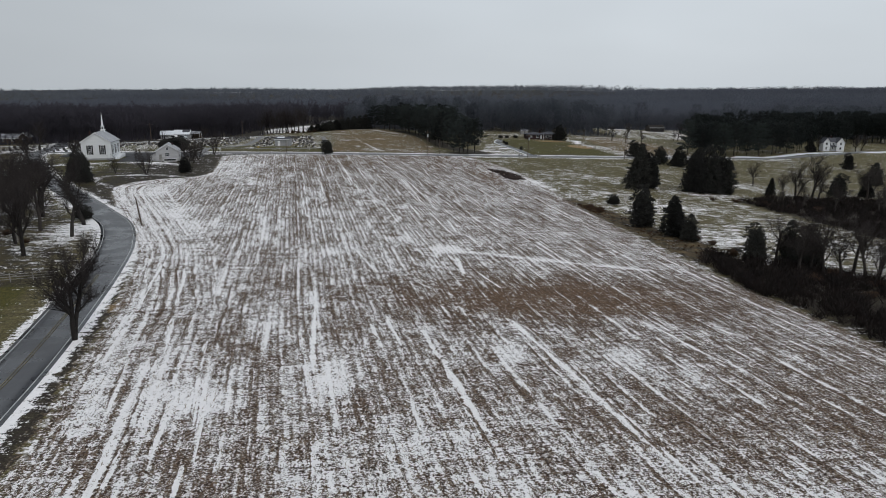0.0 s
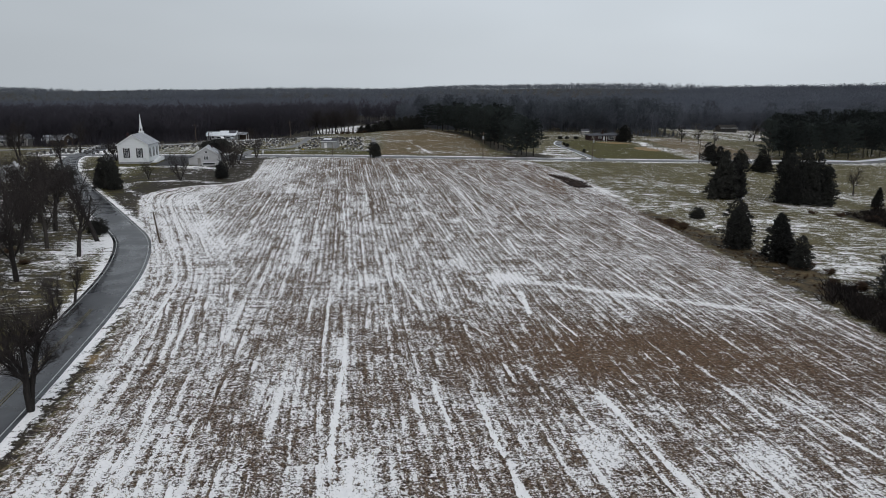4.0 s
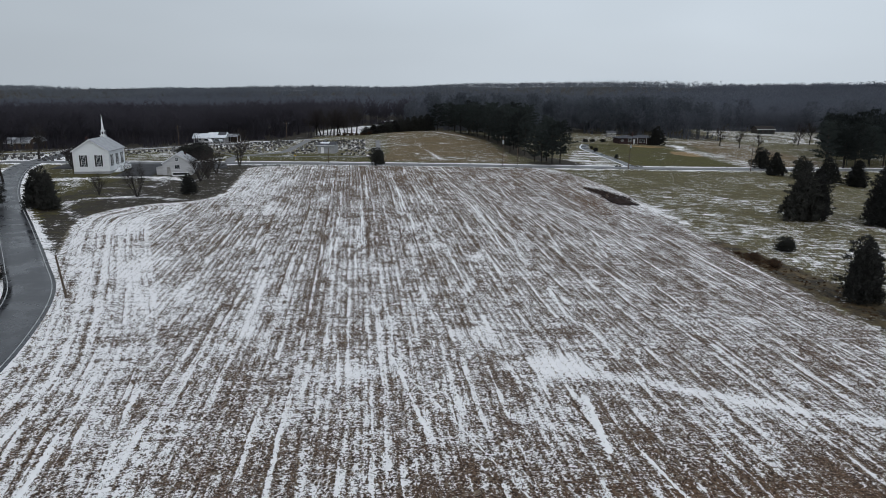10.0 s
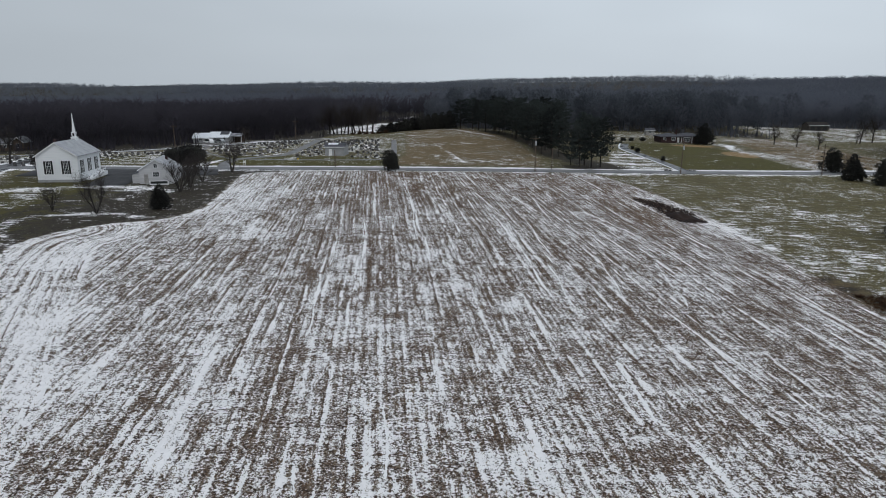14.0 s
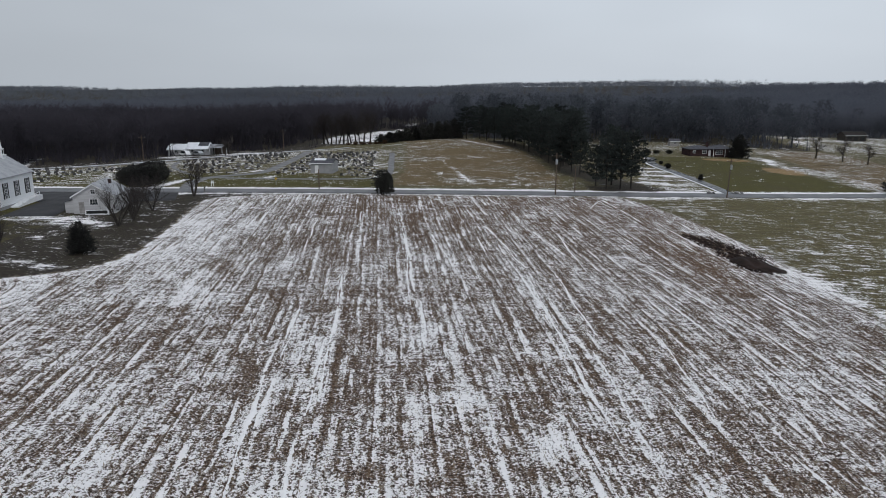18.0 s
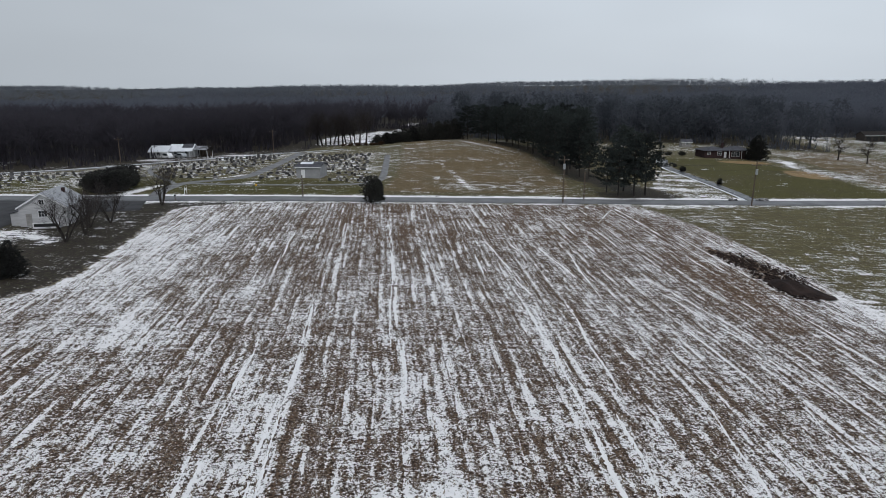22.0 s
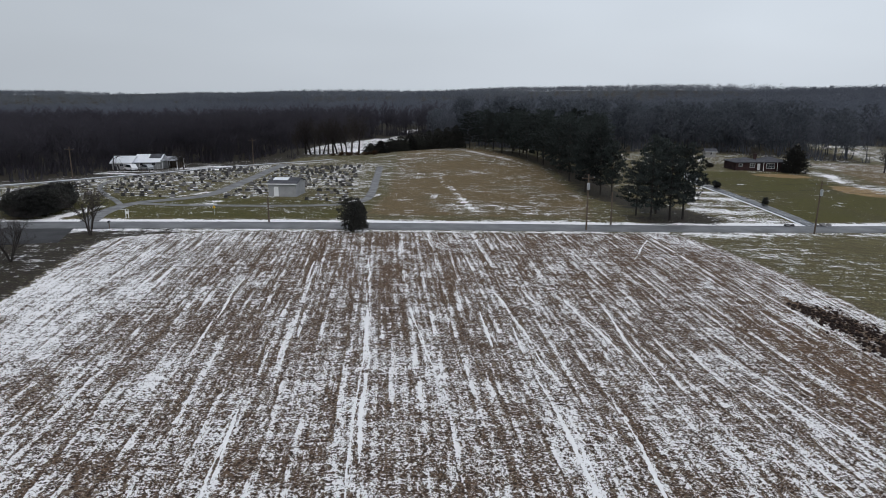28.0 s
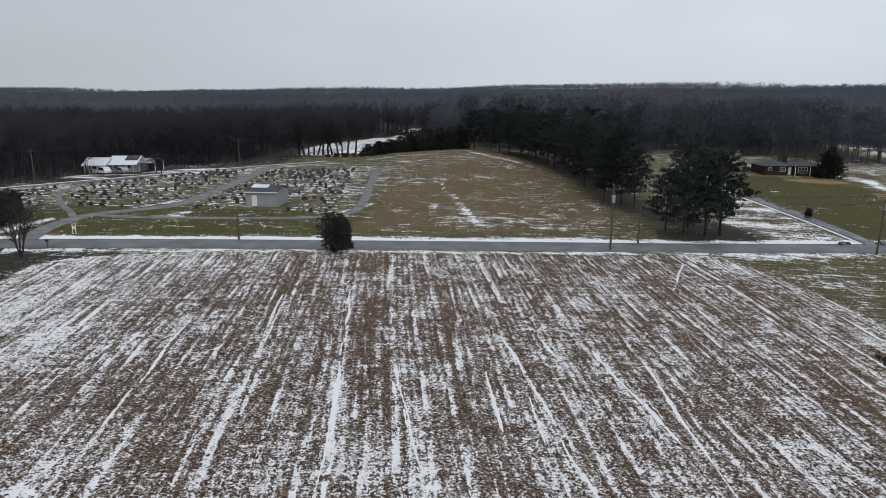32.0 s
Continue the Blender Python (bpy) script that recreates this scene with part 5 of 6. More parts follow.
p = scatter(400, 140, 345, 310, 450, east_woods, 14)
for k, (px, py, ph) in enumerate(((143.5, 317, 17), (149, 314.5, 15), (156, 319, 17), (164, 323, 16), (172, 327, 17), (181, 331, 16), (190, 336, 17), (200, 341, 16), (211, 346, 16))):
    pine(px, py, ph, k, 9)
for px, py, ph in ((176, 404, 11), (186, 412, 12), (170, 396, 6), (133, 372, 9), (127, 380, 9), (139, 366, 8)):
    bare(px, py, ph, int(px), "leafless spreading tree in the far pasture")
forest("pine_grove", "dark grove of tall pines east of the houses", p, np.random.default_rng(15).uniform(13, 18.5, len(p)), [wood_pine(s, 130) for s in range(20, 24)], M_PINE, 16)


def far_keep(x, y):
    r = np.hypot(x, y - 150)
    return (r > 480) & (np.abs(np.arctan2(x, y)) < 0.7) & ~(inside(CLEARING, x, y) > -3) & ~(inside(CLEARING_FAR, x, y) > -4) & ~(inside(CLEARING_TOP, x, y) > -6) & ~(inside(FAR_SNOW, x, y) > -4)


p = np.concatenate([scatter(24000, -2100, 2100, 300, 2700, far_keep, 11), scatter(15000, -760, 760, 300, 1050, far_keep, 18), scatter(5000, 80, 900, 720, 1250, far_keep, 19)])
# belts by distance, each with haze painted into its tone
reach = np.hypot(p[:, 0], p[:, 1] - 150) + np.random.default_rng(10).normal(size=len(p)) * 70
for name, label, lo, hi, mat in (("near_hill_woods", "dense woods on the nearer hills, greyed by painted haze", 0, 800, M_HILL_WOODS), ("far_woods", "grey woods on far hills with painted mist", 800, 1500, M_FAR_WOODS), ("horizon_woods", "woods along the horizon paled blue-grey by painted haze", 1500, 9999, M_PALE_WOODS)):
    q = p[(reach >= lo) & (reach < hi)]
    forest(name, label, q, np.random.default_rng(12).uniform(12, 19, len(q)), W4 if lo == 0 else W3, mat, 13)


def bramble(seed):
    rng = np.random.default_rng(seed)
    vs, fs = [], []
    for _ in range(70):
        w, r = rng.uniform(0, 2 * math.pi), rng.uniform(0, 0.6)
        a = np.array([math.cos(w) * r, math.sin(w) * r, rng.uniform(0, 0.3)])
        sliver(vs, fs, a, a + np.array([rng.normal() * 0.3, rng.normal() * 0.3, rng.uniform(0.25, 0.7)]), 0.03, rng)
    return np.array(vs), np.array(fs)


p = np.concatenate([scatter(1500, 50, 125, 42, 122, lambda x, y: (inside(BRUSH, x, y) > -0.2) & (y < 116 + 0.2 * x), 31), scatter(1500, 98, 206, 136, 210, lambda x, y: inside(HEDGEROW, x, y) > 0, 32), scatter(500, -150, -62, 96, 200, lambda x, y: (inside(WEST_WOODS, x, y) > 1) & (np.sin(x / 5) + np.sin(y / 6) > 0.3) & ~((x < -90) & (y > 150)), 33)])
forest("bramble_thicket", "dense dark bramble and leafless brush", p, np.random.default_rng(34).uniform(1.3, 3.0, len(p)), [bramble(s) for s in range(6)], M_BRAMBLE, 35)


p = np.concatenate([scatter(700, 47, 56, 156, 176, lambda x, y: (inside(MARGIN, x, y) > 0.3) & (np.hypot(x - 50.6, (y - 163.5) / 2.2) < 2.4), 36), scatter(900, 46, 66, 106, 170, lambda x, y: inside(MARGIN, x, y) > 0.6, 39)])
forest("brown_undergrowth", "low brown dead weeds along the field edge", p, np.random.default_rng(37).uniform(0.15, 0.45, len(p)), [bramble(s) for s in range(6)], M_BRUSH, 38)


# ---- old snow lying in single furrows ----
def snow_ridges():
    """Knotty broken lines of snow, one furrow wide, along the drifts."""
    rng = np.random.default_rng(51)
    vs, fs = [], []
    for (ax, ay), (bx, by), w, k in NEAR_DRIFTS + MIDDLE_DRIFTS + BACK_DRIFTS + LAST_DRIFTS:
        if w >= 0.6 or (bx - ax) ** 2 > (by - ay) ** 2:
            continue
        length = math.hypot(bx - ax, by - ay)
        n = int(length / 0.3) + 2
        t = np.linspace(0, 1, n)
        nx, ny = (by - ay) / length, -(bx - ax) / length
        slow = np.convolve(rng.normal(size=n + 24), np.hanning(25) / 4.0, "valid")[:n]
        bend = np.convolve(rng.normal(size=n + 40), np.hanning(41) / 9.0, "valid")[:n]
        half = np.clip(w * (0.5 + 0.28 * slow + 0.13 * rng.normal(size=n)) * (0.6 + 0.4 * k), -0.2, 0.5) * np.clip(np.minimum(t, 1 - t) * 12, 0, 1)
        cx, cy = ax + (bx - ax) * t + nx * bend * 0.3, ay + (by - ay) * t + ny * bend * 0.3
        lines = []
        for o, lift in ((-1.0, -0.03), (-0.45, 0.045), (0.4, 0.05), (1.0, -0.03)):
            d = o * np.maximum(half, 0.0) * (1 + 0.25 * rng.normal(size=n))
            px, py = cx + nx * d, cy + ny * d + rng.normal(size=n) * 0.05
            lines.append(np.c_[px, py, ground_z(px, py) + lift * np.clip(half * 4, 0, 1) + rng.normal(size=n) * 0.008])
        base = sum(len(q) for q in vs)
        vs.append(np.concatenate(lines))
        keep = np.nonzero((half[:-1] > 0.03) & (half[1:] > 0.03))[0]
        for j in range(3):
            i = base + j * n + keep
            fs.append(np.stack([i, i + 1, i + n + 1, i + n], 1))
    ob = link("snow_ridges", arrays("snow_ridges", np.concatenate(vs), np.concatenate(fs)), M_DRIFT)
    tagged(ob, "knotty lines of old snow lying in the furrows", "snow", "", "stuff")


snow_ridges()


# ---- corn stubble: short broken stalks standing and lying along the rows ----
def stubble():
    rng = np.random.default_rng(21)
    n = 230000
    x, y = rng.uniform(-72, 66, n), rng.uniform(26, 262, n)
    u = x + 0.142 * (y - 150)
    x = x - (u - np.round(u / 0.76) * 0.76) * rng.uniform(0.5, 1.0, n)
    ok = inside(FIELD, x, y) > 0.5
    x, y = x[ok], y[ok]
    n = len(x)
    z = ground_z(x, y)
    a, l = rng.uniform(0, 2 * math.pi, n), rng.uniform(0.12, 0.34, n)
    up = rng.uniform(0.02, 0.22, n)
    w = rng.uniform(0.018, 0.04, n)
    dx, dy = np.cos(a) * l, np.sin(a) * l
    px, py = -np.sin(a) * w, np.cos(a) * w
    v = np.stack([np.c_[x - px, y - py, z], np.c_[x + px, y + py, z], np.c_[x + dx, y + dy, z + up]], 1).reshape(-1, 3)
    ob = link("stubble", arrays("stubble", v, np.arange(3 * n).reshape(-1, 3)), M_STRAW)
    tagged(ob, "short broken corn stubble scattered over the field", "stubble", "", "stuff")


stubble()

# ---- buildings ----
def window(parent, x, z, w, h, y=0.0, shutters=False, name="window", axis="y", glass=None, cols=2, rows=3):
    """A sash window on a wall; it stands a little proud, with its pane set back, and shutters if it has them."""
    def b(x0, x1, y0, y1, z0, z1):
        return boxed(x0, x1, y0, y1, z0, z1) if axis == "y" else boxed(y0, y1, x0, x1, z0, z1)
    s = -1 if y <= 0.0 or axis == "y" and y < 0.1 else 1
    f = part(name, b(x - w / 2, x + w / 2, y + s * 0.005, y + s * 0.02, z, z + h), glass or M_GLASS, parent, "dark window pane")
    t = 0.07
    for nm, a in (("frame", (x - w / 2 - t, x - w / 2, z - t, z + h + t)), ("frame", (x + w / 2, x + w / 2 + t, z - t, z + h + t)), ("lintel", (x - w / 2, x + w / 2, z + h, z + h + t)), ("sill", (x - w / 2, x + w / 2, z - t, z))):
        part(nm, b(a[0], a[1], y, y + s * 0.06, a[2], a[3]), M_TRIM, f)
    for k in range(1, cols):
        c = x - w / 2 + w * k / cols
        part("muntin", b(c - 0.018, c + 0.018, y + s * 0.02, y + s * 0.04, z, z + h), M_TRIM, f)
    for k in range(1, rows):
        c = z + h * k / rows
        part("muntin", b(x - w / 2, x + w / 2, y + s * 0.02, y + s * 0.036, c - 0.018, c + 0.018), M_TRIM, f)
    if shutters:
        sw = w * 0.42
        for o in (-1, 1):
            c = x + o * (w / 2 + t + sw / 2 + 0.02)
            part("shutter", b(c - sw / 2, c + sw / 2, y, y + s * 0.05, z - 0.03, z + h + 0.03), M_SHUTTER, parent, "black louvred shutter")
    return f


def gable_shell(parent, w, d, eave, ridge, wall, roof, over=0.35, front="gable", t=0.16, base=0.5):
    """Walls and roof of a gabled block with its front-left corner at 0, 0; the ridge runs along y (front 'gable') or x."""
    if front == "gable":
        prof = [(0, -base), (w, -base), (w, eave), (w / 2, ridge), (0, eave)]
        part("wall", prism(bmesh.new(), prof, "y", 0, d), wall, parent)
        k = (ridge - eave) / (w / 2)
        for s in (0, 1):
            e = [(-over, eave - k * over + 0.02), (w / 2, ridge + 0.02), (w / 2, ridge + t + 0.02), (-over, eave - k * over + t + 0.02)]
            e = e if s == 0 else [(w - p, q) for p, q in e]
            part("roof", prism(bmesh.new(), e, "y", -over, d + over), roof, parent)
        for yy in (-over - 0.03, d + over):
            for s in (0, 1):
                e = [(-over, eave - k * over - 0.12), (w / 2, ridge - 0.12), (w / 2, ridge + 0.1), (-over, eave - k * over + 0.1)]
                e = e if s == 0 else [(w - p, q) for p, q in e]
                part("rake_board", prism(bmesh.new(), e, "y", yy, yy + 0.03), M_TRIM, parent)
    else:
        prof = [(0, -base), (d, -base), (d, eave), (d / 2, ridge), (0, eave)]
        part("wall", prism(bmesh.new(), prof, "x", 0, w), wall, parent)
        k = (ridge - eave) / (d / 2)
        for s in (0, 1):
            e = [(-over, eave - k * over + 0.02), (d / 2, ridge + 0.02), (d / 2, ridge + t + 0.02), (-over, eave - k * over + t + 0.02)]
            e = e if s == 0 else [(d - p, q) for p, q in e]
            part("roof", prism(bmesh.new(), e, "x", -over, w + over), roof, parent)
        part("fascia", boxed(-over, w + over, -over - 0.03, -over, eave - k * over - 0.1, eave - k * over + 0.12), M_TRIM, parent)


def church():
    c = thing("church", "white clapboard country church with a slim white steeple", "church", (-99.5, 230.0, gz(-95, 236) + 0.05), 8.5)
    w, d = 8.9, 12.8
    gable_shell(c, w, d, 5.8, 8.7, M_SIDING, M_ROOF)
    part("foundation", boxed(-0.06, w + 0.06, -0.06, d + 0.06, -0.6, 0.45), M_TAN_SIDING, c, "grey stone foundation")
    for z in np.arange(0.62, 5.75, 0.24):
        part("clapboard", boxed(0, w, -0.022, -0.002, z, z + 0.225), M_SIDING, c)
        part("clapboard", boxed(w + 0.002, w + 0.022, 0, d, z, z + 0.225), M_SIDING, c)
    for wx in (2.55, 6.35):
        window(c, wx, 1.75, 0.95, 2.9, -0.025, True, cols=3, rows=5)
    for wy in (2.3, 6.4, 10.4):
        window(c, wy, 1.75, 0.95, 2.9, w + 0.025, True, axis="x", cols=3, rows=5)
        window(c, wy, 1.75, 0.95, 2.9, -0.005, True, axis="x", cols=3, rows=5)
    for cx in (0.0, w - 0.12):
        part("corner_board", boxed(cx, cx + 0.12, -0.045, -0.023, 0.45, 5.7), M_TRIM, c)
    for cy in (0.0, d - 0.12):
        part("corner_board", boxed(w + 0.023, w + 0.045, cy, cy + 0.12, 0.45, 5.7), M_TRIM, c)
    # steeple: square stages and an eight-sided spire
    sx, sy = w / 2, 11.0
    part("steeple_base", boxed(sx - 0.62, sx + 0.62, sy - 0.62, sy + 0.62, 7.6, 9.1), M_SIDING, c)
    part("steeple_cornice", boxed(sx - 0.74, sx + 0.74, sy - 0.74, sy + 0.74, 9.1, 9.24, 0.04), M_TRIM, c)
    part("steeple_stage", boxed(sx - 0.44, sx + 0.44, sy - 0.44, sy + 0.44, 9.24, 10.35), M_SIDING, c)
    part("steeple_cornice", boxed(sx - 0.54, sx + 0.54, sy - 0.54, sy + 0.54, 10.35, 10.46, 0.03), M_TRIM, c)
    part("spire", tube(bmesh.new(), (sx, sy, 10.46), (sx, sy, 14.8), 0.4, 0.03, 8), M_TRIM, c, "white tapering spire")
    for o in (-1, 1):
        part("louvre", boxed(sx + o * 0.45 - 0.01, sx + o * 0.45 + 0.01, sy - 0.2, sy + 0.2, 9.45, 10.15), M_SHUTTER, c)
    part("louvre", boxed(sx - 0.2, sx + 0.2, sy - 0.46, sy - 0.441, 9.45, 10.15), M_SHUTTER, c)
    # ramp and rail along the east side
    part("porch", boxed(w + 0.06, w + 1.6, 9.4, 12.7, -0.4, 1.0), M_TRIM, c)
    part("ramp", prism(bmesh.new(), [(9.39, -0.4), (9.39, 0.95), (3.0, 0.1), (3.0, -0.4)], "x", w + 0.1, w + 1.5), M_SIDING, c, "white access ramp")
    for k in range(7):
        py = 3.2 + k * 1.4
        part("rail_post", boxed(w + 1.5, w + 1.58, py, py + 0.08, -0.3, 1.05 + 0.11 * k), M_TRIM, c)
    part("hand_rail", prism(bmesh.new(), [(11.7, 1.68), (11.7, 1.76), (3.2, 1.1), (3.2, 1.02)], "x", w + 1.49, w + 1.59), M_TRIM, c)
    part("chimney", boxed(0.6, 1.15, 8.5, 9.05, 5.2, 8.9), M_BRICK, c)


church()


def annex():
    c = thing("annex", "small white wooden hall with a gabled front", "house", (-76.3, 230.4, gz(-74, 235) + 0.05), 13)
    gable_shell(c, 7.2, 9.0, 3.1, 5.3, M_GREYED_SIDING, M_ROOF, 0.3)
    window(c, 3.6, 3.5, 0.7, 0.8, -0.005, cols=2, rows=2)
    window(c, 3.6, 1.5, 1.3, 1.0, -0.005, cols=3, rows=2)
    for wy in (2.2, 6.0):
        window(c, wy, 1.2, 0.9, 1.3, 7.205, axis="x")
    part("door", boxed(1.0, 1.9, -0.05, 0.0, 0.0, 2.05), M_GREY_WOOD, c, "grey panel door")
    # low porch in front and lean-to at the side
    part("porch_wall", boxed(2.4, 6.4, -1.5, -1.35, -0.5, 0.75), M_TRIM, c)
    part("porch_floor", boxed(2.4, 6.4, -1.35, -0.01, -0.5, 0.15), M_TAN_SIDING, c)
    # black plate on the wall paints the shade of an opening
    part("porch_shade_panel", boxed(2.6, 6.2, -1.53, -1.505, 0.1, 0.62), M_SHUTTER, c, "black panel in place of the shaded porch opening")
    part("lean_to", prism(bmesh.new(), [(-1.8, -0.5), (-0.01, -0.5), (-0.01, 2.4), (-1.8, 1.9)], "y", 1.2, 6.5), M_GREYED_SIDING, c)
    part("lean_to_roof", prism(bmesh.new(), [(-2.0, 1.9), (-0.01, 2.45), (-0.01, 2.55), (-2.0, 2.0)], "y", 1.0, 6.7), M_ROOF_DARK, c)
    part("chimney", boxed(4.6, 5.1, 6.0, 6.5, 3.8, 5.4), M_BRICK, c)


annex()


def ranch(name, label, x, y, rz, blocks, wall, roof):
    c = thing(name, label, "house", (x, y, gz(x, y) + 0.05), rz)
    for k, (bx, by, w, d, eave, ridge, front) in enumerate(blocks):
        b = new("wing")
        b.parent = c
        b.location = (bx, by, 0)
        gable_shell(b, w, d, eave, ridge, wall, roof, 0.45, front)
        n = max(int(w / 3), 1)
        for j in range(n):
            window(b, (j + 0.5) * w / n, 1.0, 1.0, 1.2, -0.005, cols=2, rows=2)
    return c


wh = ranch("white_ranch_house", "long white ranch house with a snow-covered roof", -111.3, 345.4, 6, ((0, 0, 5.6, 7.0, 2.1, 3.6, "side"), (5.8, 2.2, 7.2, 7, 2.2, 3.9, "side")), M_GREYED_SIDING, M_SNOW)
part("carport_roof", prism(bmesh.new(), [(2.2, 2.3), (5.6, 3.3), (9.0, 2.3), (9.0, 2.42), (5.6, 3.45), (2.2, 2.42)], "x", 13.3, 18.2), M_PATCHY_ROOF, wh, "carport roof with patchy snow")
for px in (13.6, 17.9):
    for py in (2.5, 8.7):
        part("carport_post", boxed(px, px + 0.14, py, py + 0.14, -0.3, 2.3), M_TRIM, wh)
part("carport_wall", boxed(13.4, 18.0, 8.8, 8.95, -0.3, 2.3), M_WOOD, wh, "brown board wall")
part("bare_shingles", prism(bmesh.new(), [(3.4, 3.06), (5.72, 4.1), (5.72, 4.14), (3.4, 3.1)], "x", 9.6, 13.1), M_ROOF_DARK, wh, "dark shingles bare of snow")
part("porch_roof", boxed(5.9, 13.0, 0.4, 2.1, 2.0, 2.12), M_SNOW, wh)
for k in range(5):
    part("porch_post", boxed(6.0 + k * 1.7, 6.1 + k * 1.7, 0.5, 0.6, -0.3, 2.0), M_TRIM, wh)


def hip_roof(x0, x1, y0, y1, z0, z1):
    """A hipped roof with closed eaves over a rectangle."""
    bm = bmesh.new()
    m = (y1 - y0) / 2
    lo = [bm.verts.new(p) for p in ((x0, y0, z0), (x1, y0, z0), (x1, y1, z0), (x0, y1, z0))]
    up = [bm.verts.new(p) for p in ((x0, y0, z0 + 0.16), (x1, y0, z0 + 0.16), (x1, y1, z0 + 0.16), (x0, y1, z0 + 0.16))]
    a, b = bm.verts.new((x0 + m, y0 + m, z1)), bm.verts.new((x1 - m, y0 + m, z1))
    bm.faces.new(lo[::-1])
    for i in range(4):
        bm.faces.new((lo[i], lo[(i + 1) % 4], up[(i + 1) % 4], up[i]))
    bm.faces.new((up[0], up[1], b, a))
    bm.faces.new((up[1], up[2], b))
    bm.faces.new((up[2], up[3], a, b))
    bm.faces.new((up[3], up[0], a))
    return bm


def brick_house():
    c = thing("brick_ranch_house", "low dark brick ranch house with hipped dark roofs", "house", (77, 372, gz(77, 372) + 0.05), 6)
    part("wall", boxed(0, 8.1, 0, 8, -0.5, 2.4), M_BRICK, c)
    part("wall", boxed(8.1, 16.6, -1.2, 7.8, -0.5, 2.5), M_BRICK, c)
    part("roof", hip_roof(-0.5, 9.5, -0.5, 8.5, 2.4, 3.7), M_ROOF_DARK, c)
    part("roof", hip_roof(7.6, 17.1, -1.7, 8.3, 2.5, 4.0), M_ROOF_DARK, c)
    for wx, w, z, h, y in ((1.6, 1.0, 1.1, 0.9, -0.005), (5.4, 1.5, 0.9, 1.2, -0.005), (10.6, 2.6, 0.6, 1.5, -1.205), (15.2, 1.3, 0.9, 1.2, -1.205)):
        window(c, wx, z, w, h, y, cols=3 if w > 2 else 2, rows=2)
    part("door", boxed(7.0, 7.9, -0.06, -0.005, 0.0, 2.05), M_TRIM, c, "white front door")
    part("porch_post", boxed(12.6, 12.74, -1.62, -1.48, -0.2, 2.5), M_TRIM, c)
    part("porch_post", boxed(8.2, 8.34, -1.62, -1.48, -0.2, 2.5), M_TRIM, c)
    part("chimney", boxed(7.3, 8.0, 3.0, 3.8, 3.0, 4.9), M_BRICK, c)


brick_house()


def shed():
    c = thing("cemetery_shed", "grey block tool shed with a snowy low roof", "shed", (-47.6, 292.3, gz(-45, 294) + 0.03), -2)
    gable_shell(c, 6.0, 6.5, 2.7, 3.5, M_TAN_SIDING, M_ROOF_DARK, 0.3, "side")
    part("door", boxed(1.2, 2.2, -0.06, -0.01, 0.0, 2.05), M_TRIM, c, "white door")
    part("snow_patch", prism(bmesh.new(), [(1.5, 3.27), (3.0, 3.64), (3.0, 3.7), (1.5, 3.33)], "x", 0.6, 3.8), M_SNOW, c, "old snow on the roof slope")


shed()
# houses far off, on both sides
for nm, lb, x, y, rz, wl_, rf in (("white_bungalow", "low white bungalow with a snow-covered roof", -118, 189, 30, M_GREYED_SIDING, M_SNOW), ("long_house", "long low house with patchy snow on its roof", -182, 300, 8, M_GREY_WOOD, M_PATCHY_ROOF), ("brown_house", "low brown house with patchy snow on its roof", -166, 305, 12, M_WOOD, M_PATCHY_ROOF)):
    ranch(nm, lb, x, y, rz, ((0, 0, 8, 7, 2.3, 3.8, "side"), (8.1, 0.5, 3.6, 6, 2.8, 4.4, "gable")), wl_, rf)
for k, (x, y) in enumerate(((233, 352), (254, 352), (260, 356), (238, 370), (264, 366))):
    bare(x, y, 7 + k % 3, k, "leafless yard tree beside the farmhouse")


def farmhouse(x, y, rz):
    c = thing("white_farmhouse", "white two-storey farmhouse with two front gables and a porch", "house", (x, y, gz(x, y) + 0.05), rz)
    main = new("main_wing")
    main.parent = c
    gable_shell(main, 9.5, 6.5, 4.8, 6.8, M_SIDING, M_ROOF_DARK, 0.35, "side")
    for bx, w in ((-1.6, 3.6), (5.6, 4.0)):
        b = new("gable_wing")
        b.parent = c
        b.location = (bx, -2.0, 0)
        gable_shell(b, w, 5.0, 4.6, 7.0, M_SIDING, M_ROOF_DARK, 0.3, "gable")
        for z in (0.9, 3.3):
            window(b, w / 2, z, 0.9, 1.3, -0.005, cols=2, rows=2)
    for wx in (3.0, 4.6):
        window(main, wx, 3.2, 0.8, 1.2, -0.005, cols=2, rows=2)
    window(main, 4.6, 0.9, 0.8, 1.3, -0.005, cols=2, rows=2)
    part("door", boxed(2.6, 3.5, -0.06, -0.01, 0.0, 2.05), M_SHUTTER, c, "dark front door")
    part("porch_roof", prism(bmesh.new(), [(-2.3, 2.35), (-0.05, 2.85), (-0.05, 3.0), (-2.3, 2.47)], "x", 2.1, 5.5), M_ROOF_DARK, c)
    part("porch_floor", boxed(2.1, 5.5, -2.2, -0.02, -0.4, 0.1), M_GREY_WOOD, c)
    for px in (2.2, 3.8, 5.3):
        part("porch_post", boxed(px, px + 0.12, -2.15, -2.03, 0.1, 2.4), M_TRIM, c)
    part("chimney", boxed(4.2, 4.9, 3.0, 3.7, 5.8, 8.0), M_BRICK, c)


farmhouse(238.5, 356, -8)


